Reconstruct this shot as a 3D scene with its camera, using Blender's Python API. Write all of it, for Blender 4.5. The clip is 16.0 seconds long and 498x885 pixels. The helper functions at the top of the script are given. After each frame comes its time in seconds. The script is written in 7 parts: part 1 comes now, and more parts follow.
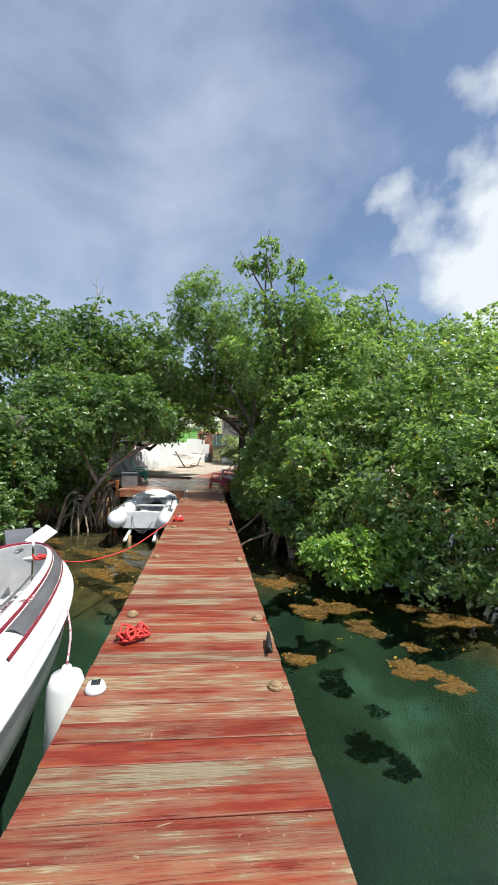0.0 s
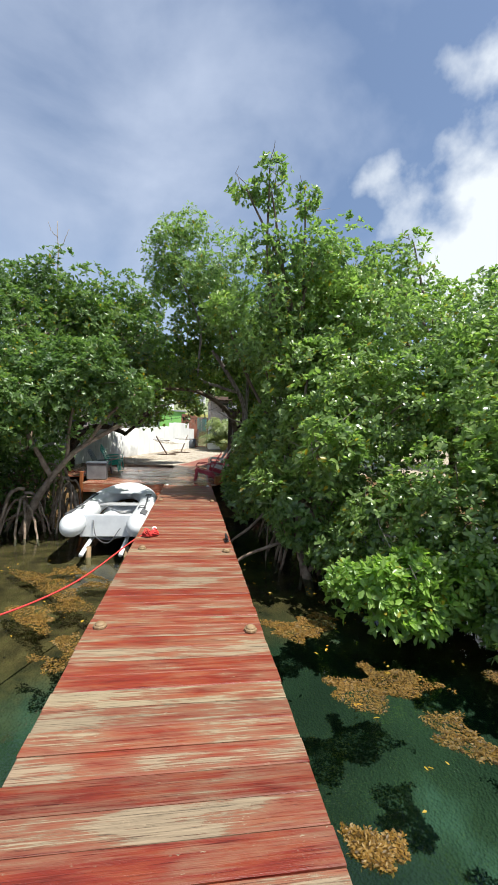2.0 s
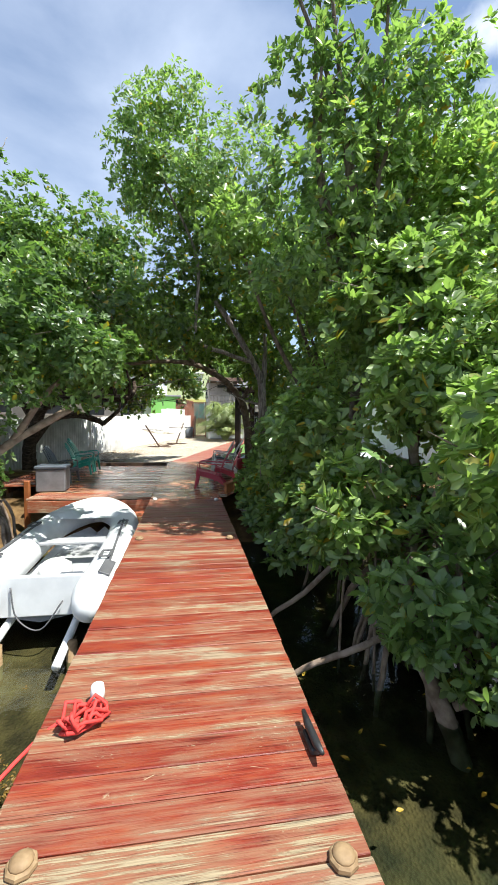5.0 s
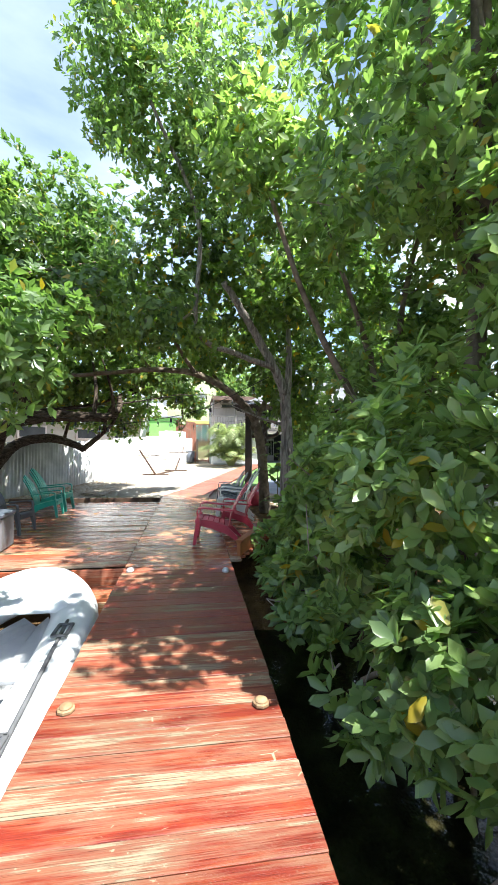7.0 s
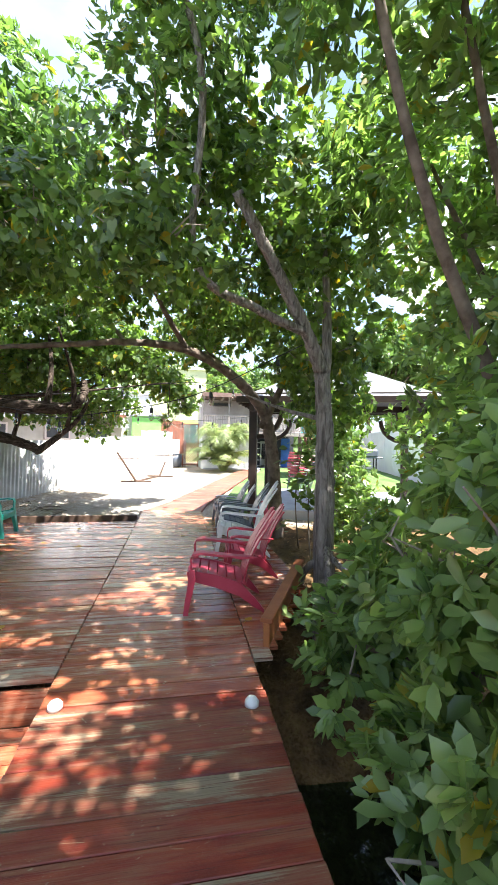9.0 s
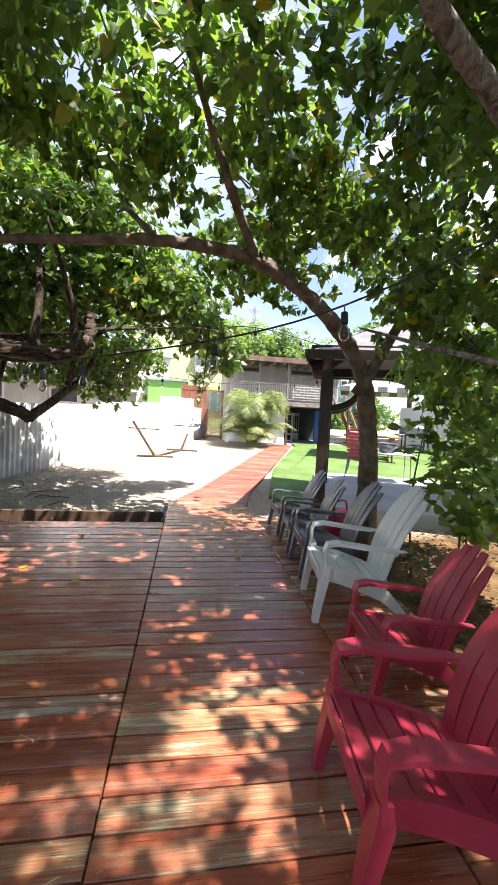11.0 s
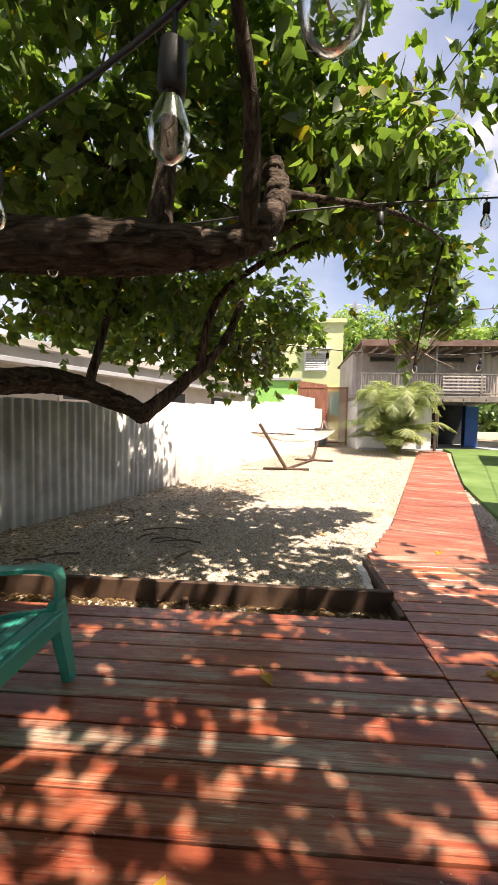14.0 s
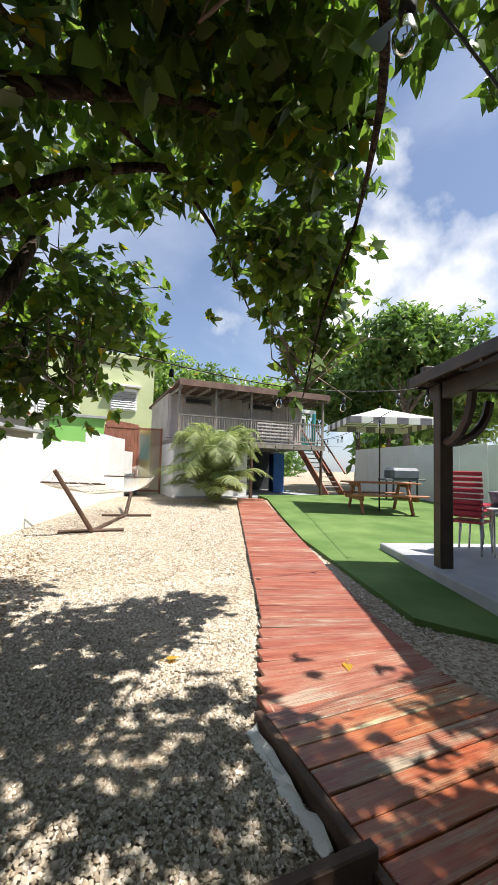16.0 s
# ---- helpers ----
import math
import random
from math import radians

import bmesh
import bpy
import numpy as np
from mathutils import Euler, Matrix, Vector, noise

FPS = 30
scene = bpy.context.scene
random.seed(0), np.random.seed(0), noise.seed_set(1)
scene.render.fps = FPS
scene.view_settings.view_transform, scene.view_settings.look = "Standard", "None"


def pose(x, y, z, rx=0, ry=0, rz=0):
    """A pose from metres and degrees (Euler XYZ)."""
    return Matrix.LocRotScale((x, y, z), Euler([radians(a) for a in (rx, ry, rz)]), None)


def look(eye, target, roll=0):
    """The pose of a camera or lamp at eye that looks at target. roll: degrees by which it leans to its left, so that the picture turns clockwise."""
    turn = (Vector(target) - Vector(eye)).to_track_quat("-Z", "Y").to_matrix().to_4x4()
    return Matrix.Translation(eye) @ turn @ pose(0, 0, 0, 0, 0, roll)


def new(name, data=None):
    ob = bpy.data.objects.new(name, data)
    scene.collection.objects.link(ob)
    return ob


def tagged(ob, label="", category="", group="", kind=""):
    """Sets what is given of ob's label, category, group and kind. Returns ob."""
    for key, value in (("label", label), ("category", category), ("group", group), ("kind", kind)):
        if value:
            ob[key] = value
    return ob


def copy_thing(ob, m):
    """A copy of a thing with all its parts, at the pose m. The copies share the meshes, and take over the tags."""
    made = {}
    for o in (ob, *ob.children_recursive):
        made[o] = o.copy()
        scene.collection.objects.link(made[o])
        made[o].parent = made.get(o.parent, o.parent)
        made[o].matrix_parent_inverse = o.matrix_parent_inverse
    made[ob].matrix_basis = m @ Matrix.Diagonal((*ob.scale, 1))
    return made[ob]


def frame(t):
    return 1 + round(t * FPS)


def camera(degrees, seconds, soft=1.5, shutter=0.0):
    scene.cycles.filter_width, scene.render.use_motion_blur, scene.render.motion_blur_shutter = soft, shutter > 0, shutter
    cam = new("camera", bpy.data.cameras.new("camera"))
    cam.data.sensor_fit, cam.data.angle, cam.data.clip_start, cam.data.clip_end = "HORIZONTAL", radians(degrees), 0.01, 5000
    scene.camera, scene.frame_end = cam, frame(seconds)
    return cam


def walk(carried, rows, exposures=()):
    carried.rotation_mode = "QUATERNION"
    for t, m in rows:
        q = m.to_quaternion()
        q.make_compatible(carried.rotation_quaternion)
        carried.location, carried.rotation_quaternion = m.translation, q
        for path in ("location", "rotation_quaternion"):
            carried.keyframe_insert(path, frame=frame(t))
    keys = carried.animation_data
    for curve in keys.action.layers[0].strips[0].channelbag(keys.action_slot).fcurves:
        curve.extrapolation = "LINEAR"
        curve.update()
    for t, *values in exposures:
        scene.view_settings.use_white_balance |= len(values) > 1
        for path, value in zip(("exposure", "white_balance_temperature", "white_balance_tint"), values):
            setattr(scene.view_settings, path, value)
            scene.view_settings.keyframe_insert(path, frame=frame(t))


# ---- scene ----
cam = camera(64.0, 16.0, soft=1.15)
PATH = [
    (0, (0.076, 0.279, 1.425), (0.281, 2.268, 1.458), 1.9),
    (0.5, (0.084, 0.820, 1.467), (0.329, 2.804, 1.511), 2.0),
    (1, (0.118, 1.383, 1.452), (0.392, 3.364, 1.474), 2.1),
    (1.5, (0.129, 2.009, 1.406), (0.404, 3.990, 1.401), 2.2),
    (2, (0.071, 2.593, 1.397), (0.354, 4.572, 1.359), 2.1),
    (2.5, (0.039, 3.222, 1.424), (0.293, 5.205, 1.382), 1.4),
    (3, (-0.018, 3.815, 1.410), (0.249, 5.796, 1.350), 1.4),
    (3.5, (-0.003, 4.401, 1.376), (0.271, 6.379, 1.263), 1.2),
    (4, (-0.022, 4.987, 1.370), (0.256, 6.963, 1.231), 1.0),
    (6.5, (0.130, 8.010, 1.420), (0.464, 9.982, 1.404), 0.3),
    (7, (0.127, 8.620, 1.432), (0.414, 10.599, 1.437), 0.5),
    (7.5, (0.106, 9.180, 1.430), (0.429, 11.153, 1.463), 0.6),
    (8, (0.119, 9.697, 1.447), (0.463, 11.666, 1.497), 0.5),
    (10.5, (-0.196, 12.762, 1.390), (0.147, 14.730, 1.292), 2.9),
    (11, (-0.361, 13.288, 1.442), (-0.056, 15.261, 1.310), 3.1),
    (11.5, (-0.526, 13.758, 1.333), (-0.305, 15.741, 1.193), 3.0),
    (12, (-0.793, 14.288, 1.251), (-0.662, 16.279, 1.108), 2.2),
    (12.5, (-1.002, 14.687, 1.260), (-0.982, 16.681, 1.103), 2.1),
    (13, (-1.191, 15.149, 1.243), (-1.317, 17.138, 1.077), 1.0),
    (13.5, (-1.389, 15.606, 1.222), (-1.603, 17.588, 1.056), 0.6),
    (14, (-1.463, 16.050, 1.223), (-1.603, 18.041, 1.110), 1.1),
    (14.5, (-1.551, 16.453, 1.233), (-1.469, 18.451, 1.217), 2.1),
    (15, (-1.586, 16.916, 1.264), (-1.267, 18.889, 1.338), 2.5),
    (15.5, (-1.612, 17.366, 1.257), (-1.060, 19.284, 1.384), 2.1),
    (16, (-1.589, 17.734, 1.245), (-0.785, 19.561, 1.377), 1.6),
]
EXPOSURES = [(0.0, 0.5, 6250, 7), (3.0, 0.72, 6250, 7), (4.2, 0.9, 6250, 6), (6.4, 1.35, 6000, 6), (8.2, 2.2, 6100, 11), (10.4, 1.85, 6250, 13), (11.5, 1.5, 6900, 19), (12.5, 1.4, 8000, 22), (14.0, 1.2, 7500, 19), (15.0, 0.85, 6750, 12), (16.0, 0.75, 6450, 11)]
walk(cam, [(t, look(eye, target, roll)) for t, eye, target, roll in PATH], EXPOSURES)

# ---------------------------------------------------------------- light
SUN_DIR = Vector((0.37, -0.30, 1.05)).normalized()
world = bpy.data.worlds.new("world")
scene.world = world
world.use_nodes = True
wn, wl = world.node_tree.nodes, world.node_tree.links
wn.clear()
sky = wn.new("ShaderNodeTexSky")
sky.sky_type, sky.sun_disc = "NISHITA", False
sky.sun_elevation = math.asin(SUN_DIR.z)
sky.sun_rotation = math.atan2(SUN_DIR.x, SUN_DIR.y)
sky.dust_density, sky.ozone_density = 1.0, 3.0
coord = wn.new("ShaderNodeTexCoord")
stretch = wn.new("ShaderNodeMapping")
stretch.inputs["Scale"].default_value = (0.8, 0.8, 1.2)
stretch.inputs["Location"].default_value = (0.35, 0.2, 0.1)
wl.new(coord.outputs["Generated"], stretch.inputs["Vector"])
cloud = wn.new("ShaderNodeTexNoise")
cloud.inputs["Scale"].default_value, cloud.inputs["Detail"].default_value = 2.3, 7.0
cloud.inputs["Roughness"].default_value, cloud.inputs["Distortion"].default_value = 0.52, 0.3
wl.new(stretch.outputs["Vector"], cloud.inputs["Vector"])
cover = wn.new("ShaderNodeValToRGB")
cover.color_ramp.elements[0].position, cover.color_ramp.elements[0].color = 0.36, (0.12, 0.12, 0.12, 1)
cover.color_ramp.elements[1].position, cover.color_ramp.elements[1].color = 0.72, (0.92, 0.92, 0.92, 1)
wl.new(cloud.outputs["Fac"], cover.inputs["Fac"])
mix = wn.new("ShaderNodeMix")
mix.data_type = "RGBA"
mix.inputs[7].default_value = (4.9, 5.35, 6.5, 1)
wl.new(cover.outputs["Color"], mix.inputs[0])
wl.new(sky.outputs["Color"], mix.inputs[6])
heap = wn.new("ShaderNodeVectorMath")
heap.operation = "DOT_PRODUCT"
heap.inputs[1].default_value = (0.615, 0.69, 0.38)
wl.new(coord.outputs["Generated"], heap.inputs[0])
puff = wn.new("ShaderNodeTexNoise")
puff.inputs["Scale"].default_value, puff.inputs["Detail"].default_value = 6.0, 8.0
wl.new(coord.outputs["Generated"], puff.inputs["Vector"])
edge = wn.new("ShaderNodeMath")
edge.operation = "MULTIPLY_ADD"
edge.inputs[1].default_value = 0.22
wl.new(puff.outputs["Fac"], edge.inputs[0])
wl.new(heap.outputs["Value"], edge.inputs[2])
heap_fac = wn.new("ShaderNodeMapRange")
heap_fac.inputs["From Min"].default_value, heap_fac.inputs["From Max"].default_value = 1.07, 1.11
wl.new(edge.outputs[0], heap_fac.inputs["Value"])
mix2 = wn.new("ShaderNodeMix")
mix2.data_type = "RGBA"
mix2.inputs[7].default_value = (7.0, 7.15, 7.4, 1)
wl.new(heap_fac.outputs["Result"], mix2.inputs[0])
wl.new(mix.outputs[2], mix2.inputs[6])
back = wn.new("ShaderNodeBackground")
back.inputs["Strength"].default_value = 0.092
wl.new(mix2.outputs[2], back.inputs["Color"])
wout = wn.new("ShaderNodeOutputWorld")
wl.new(back.outputs["Background"], wout.inputs["Surface"])

sun_data = bpy.data.lights.new("sun", "SUN")
sun_data.energy, sun_data.angle, sun_data.color = 5.0, radians(0.6), (1.0, 0.95, 0.86)
sun = new("sun", sun_data)
sun.matrix_world = look((0, 0, 40), Vector((0, 0, 40)) - SUN_DIR)


# ---------------------------------------------------------------- materials
def shader(name, rough=0.6, spec=0.5, metal=0.0):
    m = bpy.data.materials.new(name)
    m.use_nodes = True
    n, l = m.node_tree.nodes, m.node_tree.links
    b = n["Principled BSDF"]
    b.inputs["Roughness"].default_value = rough
    b.inputs["Metallic"].default_value = metal
    b.inputs["Specular IOR Level"].default_value = spec
    return m, n, l, b


def ramp(n, stops):
    r = n.new("ShaderNodeValToRGB")
    e = r.color_ramp.elements
    while len(e) < len(stops):
        e.new(0.5)
    for k, (p, c) in enumerate(stops):
        e[k].position, e[k].color = p, (*c, 1)
    return r


def mapped(n, l, scale, kind="Object", shift=True):
    """Coordinates, scaled; shifted by each object's random number."""
    c = n.new("ShaderNodeTexCoord")
    m = n.new("ShaderNodeMapping")
    m.inputs["Scale"].default_value = scale
    l.new(c.outputs[kind], m.inputs["Vector"])
    if shift:
        o = n.new("ShaderNodeObjectInfo")
        s = n.new("ShaderNodeVectorMath")
        s.operation = "SCALE"
        s.inputs[0].default_value = (37.0, 53.0, 19.0)
        l.new(o.outputs["Random"], s.inputs["Scale"])
        l.new(s.outputs["Vector"], m.inputs["Location"])
    return m


def noise_tex(n, l, vec, scale, detail=5.0, rough=0.55):
    t = n.new("ShaderNodeTexNoise")
    t.inputs["Scale"].default_value, t.inputs["Detail"].default_value = scale, detail
    t.inputs["Roughness"].default_value = rough
    l.new(vec.outputs["Vector"], t.inputs["Vector"])
    return t


def blend(n, l, fac, a, b, mode="MIX"):
    m = n.new("ShaderNodeMix")
    m.data_type, m.blend_type = "RGBA", mode
    for k, v in ((0, fac), (6, a), (7, b)):
        if isinstance(v, (int, float)):
            m.inputs[k].default_value = v
        elif isinstance(v, tuple):
            m.inputs[k].default_value = (*v, 1)
        else:
            l.new(v, m.inputs[k])
    return m.outputs[2]


def bump(n, l, b, height, strength, dist=0.01):
    k = n.new("ShaderNodeBump")
    k.inputs["Strength"].default_value, k.inputs["Distance"].default_value = strength, dist
    l.new(height, k.inputs["Height"])
    l.new(k.outputs["Normal"], b.inputs["Normal"])


def simple(name, c1, c2, scale=6.0, rough=0.6, bumpy=0.15, spec=0.5, metal=0.0, grain=60.0):
    """Two tones at a large scale, fine grain in gloss and relief."""
    m, n, l, b = shader(name, rough, spec, metal)
    v = mapped(n, l, (1, 1, 1))
    t = noise_tex(n, l, v, scale)
    r = ramp(n, [(0.35, c1), (0.68, c2)])
    l.new(t.outputs["Fac"], r.inputs["Fac"])
    l.new(r.outputs["Color"], b.inputs["Base Color"])
    f = noise_tex(n, l, v, grain, 3.0)
    rr = n.new("ShaderNodeMapRange")
    rr.inputs["To Min"].default_value, rr.inputs["To Max"].default_value = max(0.02, rough - 0.12), min(1, rough + 0.15)
    l.new(f.outputs["Fac"], rr.inputs["Value"])
    l.new(rr.outputs["Result"], b.inputs["Roughness"])
    if bumpy:
        bump(n, l, b, f.outputs["Fac"], bumpy, 0.004)
    return m


def painted_plank(name, paint, paint2, rubbed, bare, wear, rough, worn_rough=0.75, hues=((1, 1, 1), (1, 1, 1)), relief=0.6):
    """Paint over sawn wood along local x: rubbed thin in streaks, worn through to bare grain, chipped, cracked and scratched."""
    m, n, l, b = shader(name, rough, 0.4)
    info = n.new("ShaderNodeObjectInfo")

    def levels(socket, lo, hi):
        r = n.new("ShaderNodeMapRange")
        r.inputs["From Min"].default_value, r.inputs["From Max"].default_value = lo, hi
        l.new(socket, r.inputs["Value"])
        return r.outputs["Result"]

    def math_of(op, a, c):
        k = n.new("ShaderNodeMath")
        k.operation = op
        for i, v in enumerate((a, c)):
            if isinstance(v, (int, float)):
                k.inputs[i].default_value = v
            else:
                l.new(v, k.inputs[i])
        return k.outputs[0]

    streak = noise_tex(n, l, mapped(n, l, (0.9, 17.0, 6.0)), 1.7, 12.0, 0.70).outputs["Fac"]
    fibre = noise_tex(n, l, mapped(n, l, (1.6, 75.0, 30.0)), 2.4, 8.0, 0.68).outputs["Fac"]
    patch = noise_tex(n, l, mapped(n, l, (1.2, 3.2, 1.0)), 1.9, 4.0).outputs["Fac"]
    # how far each board is worn: its own number, slow patches and streaks
    w = math_of("ADD", math_of("MULTIPLY", streak, 0.95), math_of("ADD", math_of("MULTIPLY", patch, 0.75), math_of("MULTIPLY", info.outputs["Random"], 0.24)))
    w = math_of("ADD", w, math_of("MULTIPLY", math_of("SUBTRACT", fibre, 0.3), 0.5))
    thin = levels(w, wear - 0.10, wear + 0.16)
    gone = levels(w, wear + 0.12, wear + 0.17)
    chip = noise_tex(n, l, mapped(n, l, (22.0, 34.0, 20.0)), 1.6, 6.0, 0.6).outputs["Fac"]
    chipped = math_of("MULTIPLY", levels(chip, 0.65, 0.68), levels(patch, 0.46, 0.56))
    cell = n.new("ShaderNodeTexVoronoi")
    cell.feature = "DISTANCE_TO_EDGE"
    cell.inputs["Scale"].default_value = 1.0
    l.new(mapped(n, l, (2.0, 5.2, 1.0)).outputs["Vector"], cell.inputs["Vector"])
    scratch = math_of("MULTIPLY", levels(cell.outputs["Distance"], 0.007, 0.003), levels(noise_tex(n, l, mapped(n, l, (2.6, 5.0, 1.0)), 1.7, 3.0).outputs["Fac"], 0.63, 0.66))
    tone = ramp(n, [(0.30, tuple(c * 0.62 for c in paint)), (0.47, paint), (0.70, paint2)])
    l.new(noise_tex(n, l, mapped(n, l, (1.0, 7.0, 5.0)), 3.1, 6.0, 0.6).outputs["Fac"], tone.inputs["Fac"])
    wood = ramp(n, [(0.36, tuple(c * 0.50 for c in bare)), (0.47, tuple(c * 0.9 for c in bare)), (0.66, tuple(min(0.75, c * 1.22) for c in bare))])
    l.new(fibre, wood.inputs["Fac"])
    col = blend(n, l, thin, tone.outputs["Color"], rubbed)
    col = blend(n, l, gone, col, wood.outputs["Color"])
    col = blend(n, l, chipped, col, tuple(min(0.75, c * 1.15) for c in bare))
    col = blend(n, l, scratch, col, tuple(min(0.8, c * 1.35) for c in bare))
    crack = ramp(n, [(0.35, (0.30, 0.27, 0.26)), (0.43, (1, 1, 1))])
    l.new(fibre, crack.inputs["Fac"])
    col = blend(n, l, 0.8, col, crack.outputs["Color"], "MULTIPLY")
    hue = ramp(n, [(0.0, hues[0]), (0.5, (1, 1, 1)), (1.0, hues[1])])
    spin = n.new("ShaderNodeMath")
    spin.operation = "FRACT"
    l.new(math_of("MULTIPLY", info.outputs["Random"], 7.31), spin.inputs[0])
    l.new(spin.outputs[0], hue.inputs["Fac"])
    col = blend(n, l, 1.0, col, hue.outputs["Color"], "MULTIPLY")
    l.new(col, b.inputs["Base Color"])
    rr = n.new("ShaderNodeMapRange")
    rr.inputs["To Min"].default_value, rr.inputs["To Max"].default_value = rough, worn_rough
    l.new(thin, rr.inputs["Value"])
    l.new(rr.outputs["Result"], b.inputs["Roughness"])
    bump(n, l, b, math_of("SUBTRACT", fibre, math_of("MULTIPLY", gone, 0.5)), relief, 0.004)
    return m


def leaf_material(name, dark, light, glow, yellow=0.0, rough=0.35):
    """Leaves: each its own green, a few gone yellow; light passes through."""
    m, n, l, b = shader(name, rough, 0.7)
    g = n.new("ShaderNodeNewGeometry")
    r = ramp(n, [(0.0, dark), (0.55, light), (0.97 - yellow, light), (1.0 - yellow * 0.6, (0.42, 0.30, 0.03) if yellow else light)])
    l.new(g.outputs["Random Per Island"], r.inputs["Fac"])
    c = n.new("ShaderNodeTexCoord")
    t = n.new("ShaderNodeTexNoise")
    t.inputs["Scale"].default_value, t.inputs["Detail"].default_value = 0.9, 3.0
    l.new(c.outputs["Object"], t.inputs["Vector"])
    k = ramp(n, [(0.3, (0.7, 0.75, 0.7)), (0.7, (1.2, 1.15, 0.95))])
    l.new(t.outputs["Fac"], k.inputs["Fac"])
    col = blend(n, l, 1.0, r.outputs["Color"], k.outputs["Color"], "MULTIPLY")
    l.new(col, b.inputs["Base Color"])
    tr = n.new("ShaderNodeBsdfTranslucent")
    tc = blend(n, l, 1.0, col, glow, "MULTIPLY")
    l.new(tc, tr.inputs["Color"])
    ms = n.new("ShaderNodeMixShader")
    ms.inputs["Fac"].default_value = 0.5
    l.new(b.outputs["BSDF"], ms.inputs[1])
    l.new(tr.outputs["BSDF"], ms.inputs[2])
    l.new(ms.outputs["Shader"], n["Material Output"].inputs["Surface"])
    return m


RED_DOCK = painted_plank("worn_red_dock_paint", (0.19, 0.023, 0.012), (0.255, 0.054, 0.020), (0.23, 0.108, 0.060), (0.265, 0.19, 0.12), 1.03, 0.38, 0.70, ((0.78, 0.86, 0.86), (1.05, 1.16, 1.10)))
RED_DECK = painted_plank("dark_red_deck_paint", (0.33, 0.075, 0.036), (0.42, 0.125, 0.06), (0.36, 0.19, 0.115), (0.44, 0.33, 0.22), 1.10, 0.20, 0.36, ((0.80, 0.90, 1.05), (1.0, 1.28, 1.15)), 0.25)
RED_WALK = painted_plank("sunlit_red_walk_paint", (0.27, 0.072, 0.046), (0.34, 0.115, 0.075), (0.33, 0.165, 0.115), (0.38, 0.28, 0.21), 1.12, 0.5, 0.7, ((0.78, 0.80, 0.82), (1.06, 1.14, 1.08)))
RAW_WOOD = simple("brown_timber", (0.06, 0.033, 0.021), (0.12, 0.07, 0.044), 5, 0.7, 0.3)
ORANGE_WOOD = simple("orange_stained_timber", (0.26, 0.075, 0.022), (0.38, 0.135, 0.04), 5, 0.5, 0.3)
DARK_TIMBER = simple("dark_brown_stained_timber", (0.022, 0.013, 0.010), (0.05, 0.028, 0.02), 4, 0.5, 0.25)
GREY_WOOD = simple("weathered_grey_wood", (0.20, 0.17, 0.15), (0.33, 0.29, 0.26), 4, 0.8, 0.3)
PICNIC_WOOD = simple("red_brown_table_wood", (0.27, 0.095, 0.04), (0.39, 0.16, 0.07), 4, 0.5, 0.25)
PILING = simple("wet_piling_wood", (0.07, 0.055, 0.04), (0.16, 0.13, 0.09), 7, 0.7, 0.4)
BARK = simple("grey_brown_bark", (0.10, 0.075, 0.055), (0.24, 0.19, 0.15), 9, 0.9, 0.9, 0.2, grain=38)
BARK_DARK, n_, l_, b_ = shader("deeply_ridged_dark_bark", 0.9, 0.2)
c_ = mapped(n_, l_, (3.0, 14.0, 14.0), shift=False)
t_ = n_.new("ShaderNodeTexNoise")
t_.inputs["Scale"].default_value, t_.inputs["Detail"].default_value, t_.inputs["Roughness"].default_value, t_.inputs["Distortion"].default_value = 1.5, 9.0, 0.62, 1.2
l_.new(c_.outputs["Vector"], t_.inputs["Vector"])
k_ = ramp(n_, [(0.36, (0.022, 0.016, 0.012)), (0.52, (0.085, 0.062, 0.046)), (0.72, (0.19, 0.15, 0.12))])
l_.new(t_.outputs["Fac"], k_.inputs["Fac"])
l_.new(k_.outputs["Color"], b_.inputs["Base Color"])
bump(n_, l_, b_, t_.outputs["Fac"], 1.0, 0.05)
BARK_PALE = BARK_DARK.copy()
BARK_PALE.name = "pale_furrowed_bark"
BARK_PALE.node_tree.nodes["Mapping"].inputs["Scale"].default_value = (13.0, 13.0, 1.8)
for stop, tone in zip(BARK_PALE.node_tree.nodes["Color Ramp"].color_ramp.elements, ((0.13, 0.11, 0.095, 1), (0.29, 0.25, 0.22, 1), (0.44, 0.40, 0.36, 1))):
    stop.color = tone
BARK_UP = BARK_DARK.copy()
BARK_UP.name = "ridged_upright_bark"
BARK_UP.node_tree.nodes["Mapping"].inputs["Scale"].default_value = (14.0, 14.0, 3.0)
ROOT = simple("mangrove_root_bark", (0.17, 0.12, 0.085), (0.36, 0.28, 0.22), 9, 0.85, 0.6, 0.2)
TWIG = simple("bare_grey_twigs", (0.22, 0.18, 0.14), (0.36, 0.31, 0.26), 9, 0.9, 0.2, 0.2)
LEAF_MANGROVE = leaf_material("mangrove_leaf", (0.115, 0.185, 0.075), (0.275, 0.375, 0.145), (1.35, 1.55, 0.8), 0.008, 0.30)
LEAF_BACK = leaf_material("dense_dark_leaf", (0.065, 0.125, 0.045), (0.16, 0.25, 0.085), (1.35, 1.5, 0.8), 0.003, 0.36)
LEAF_BRIGHT = leaf_material("young_yellow_green_leaf", (0.15, 0.27, 0.07), (0.32, 0.47, 0.12), (1.4, 1.5, 0.75), 0.006, 0.36)
LEAF_HEART = leaf_material("heart_shaped_leaf", (0.065, 0.115, 0.045), (0.16, 0.24, 0.075), (1.6, 1.75, 0.75), 0.014, 0.36)
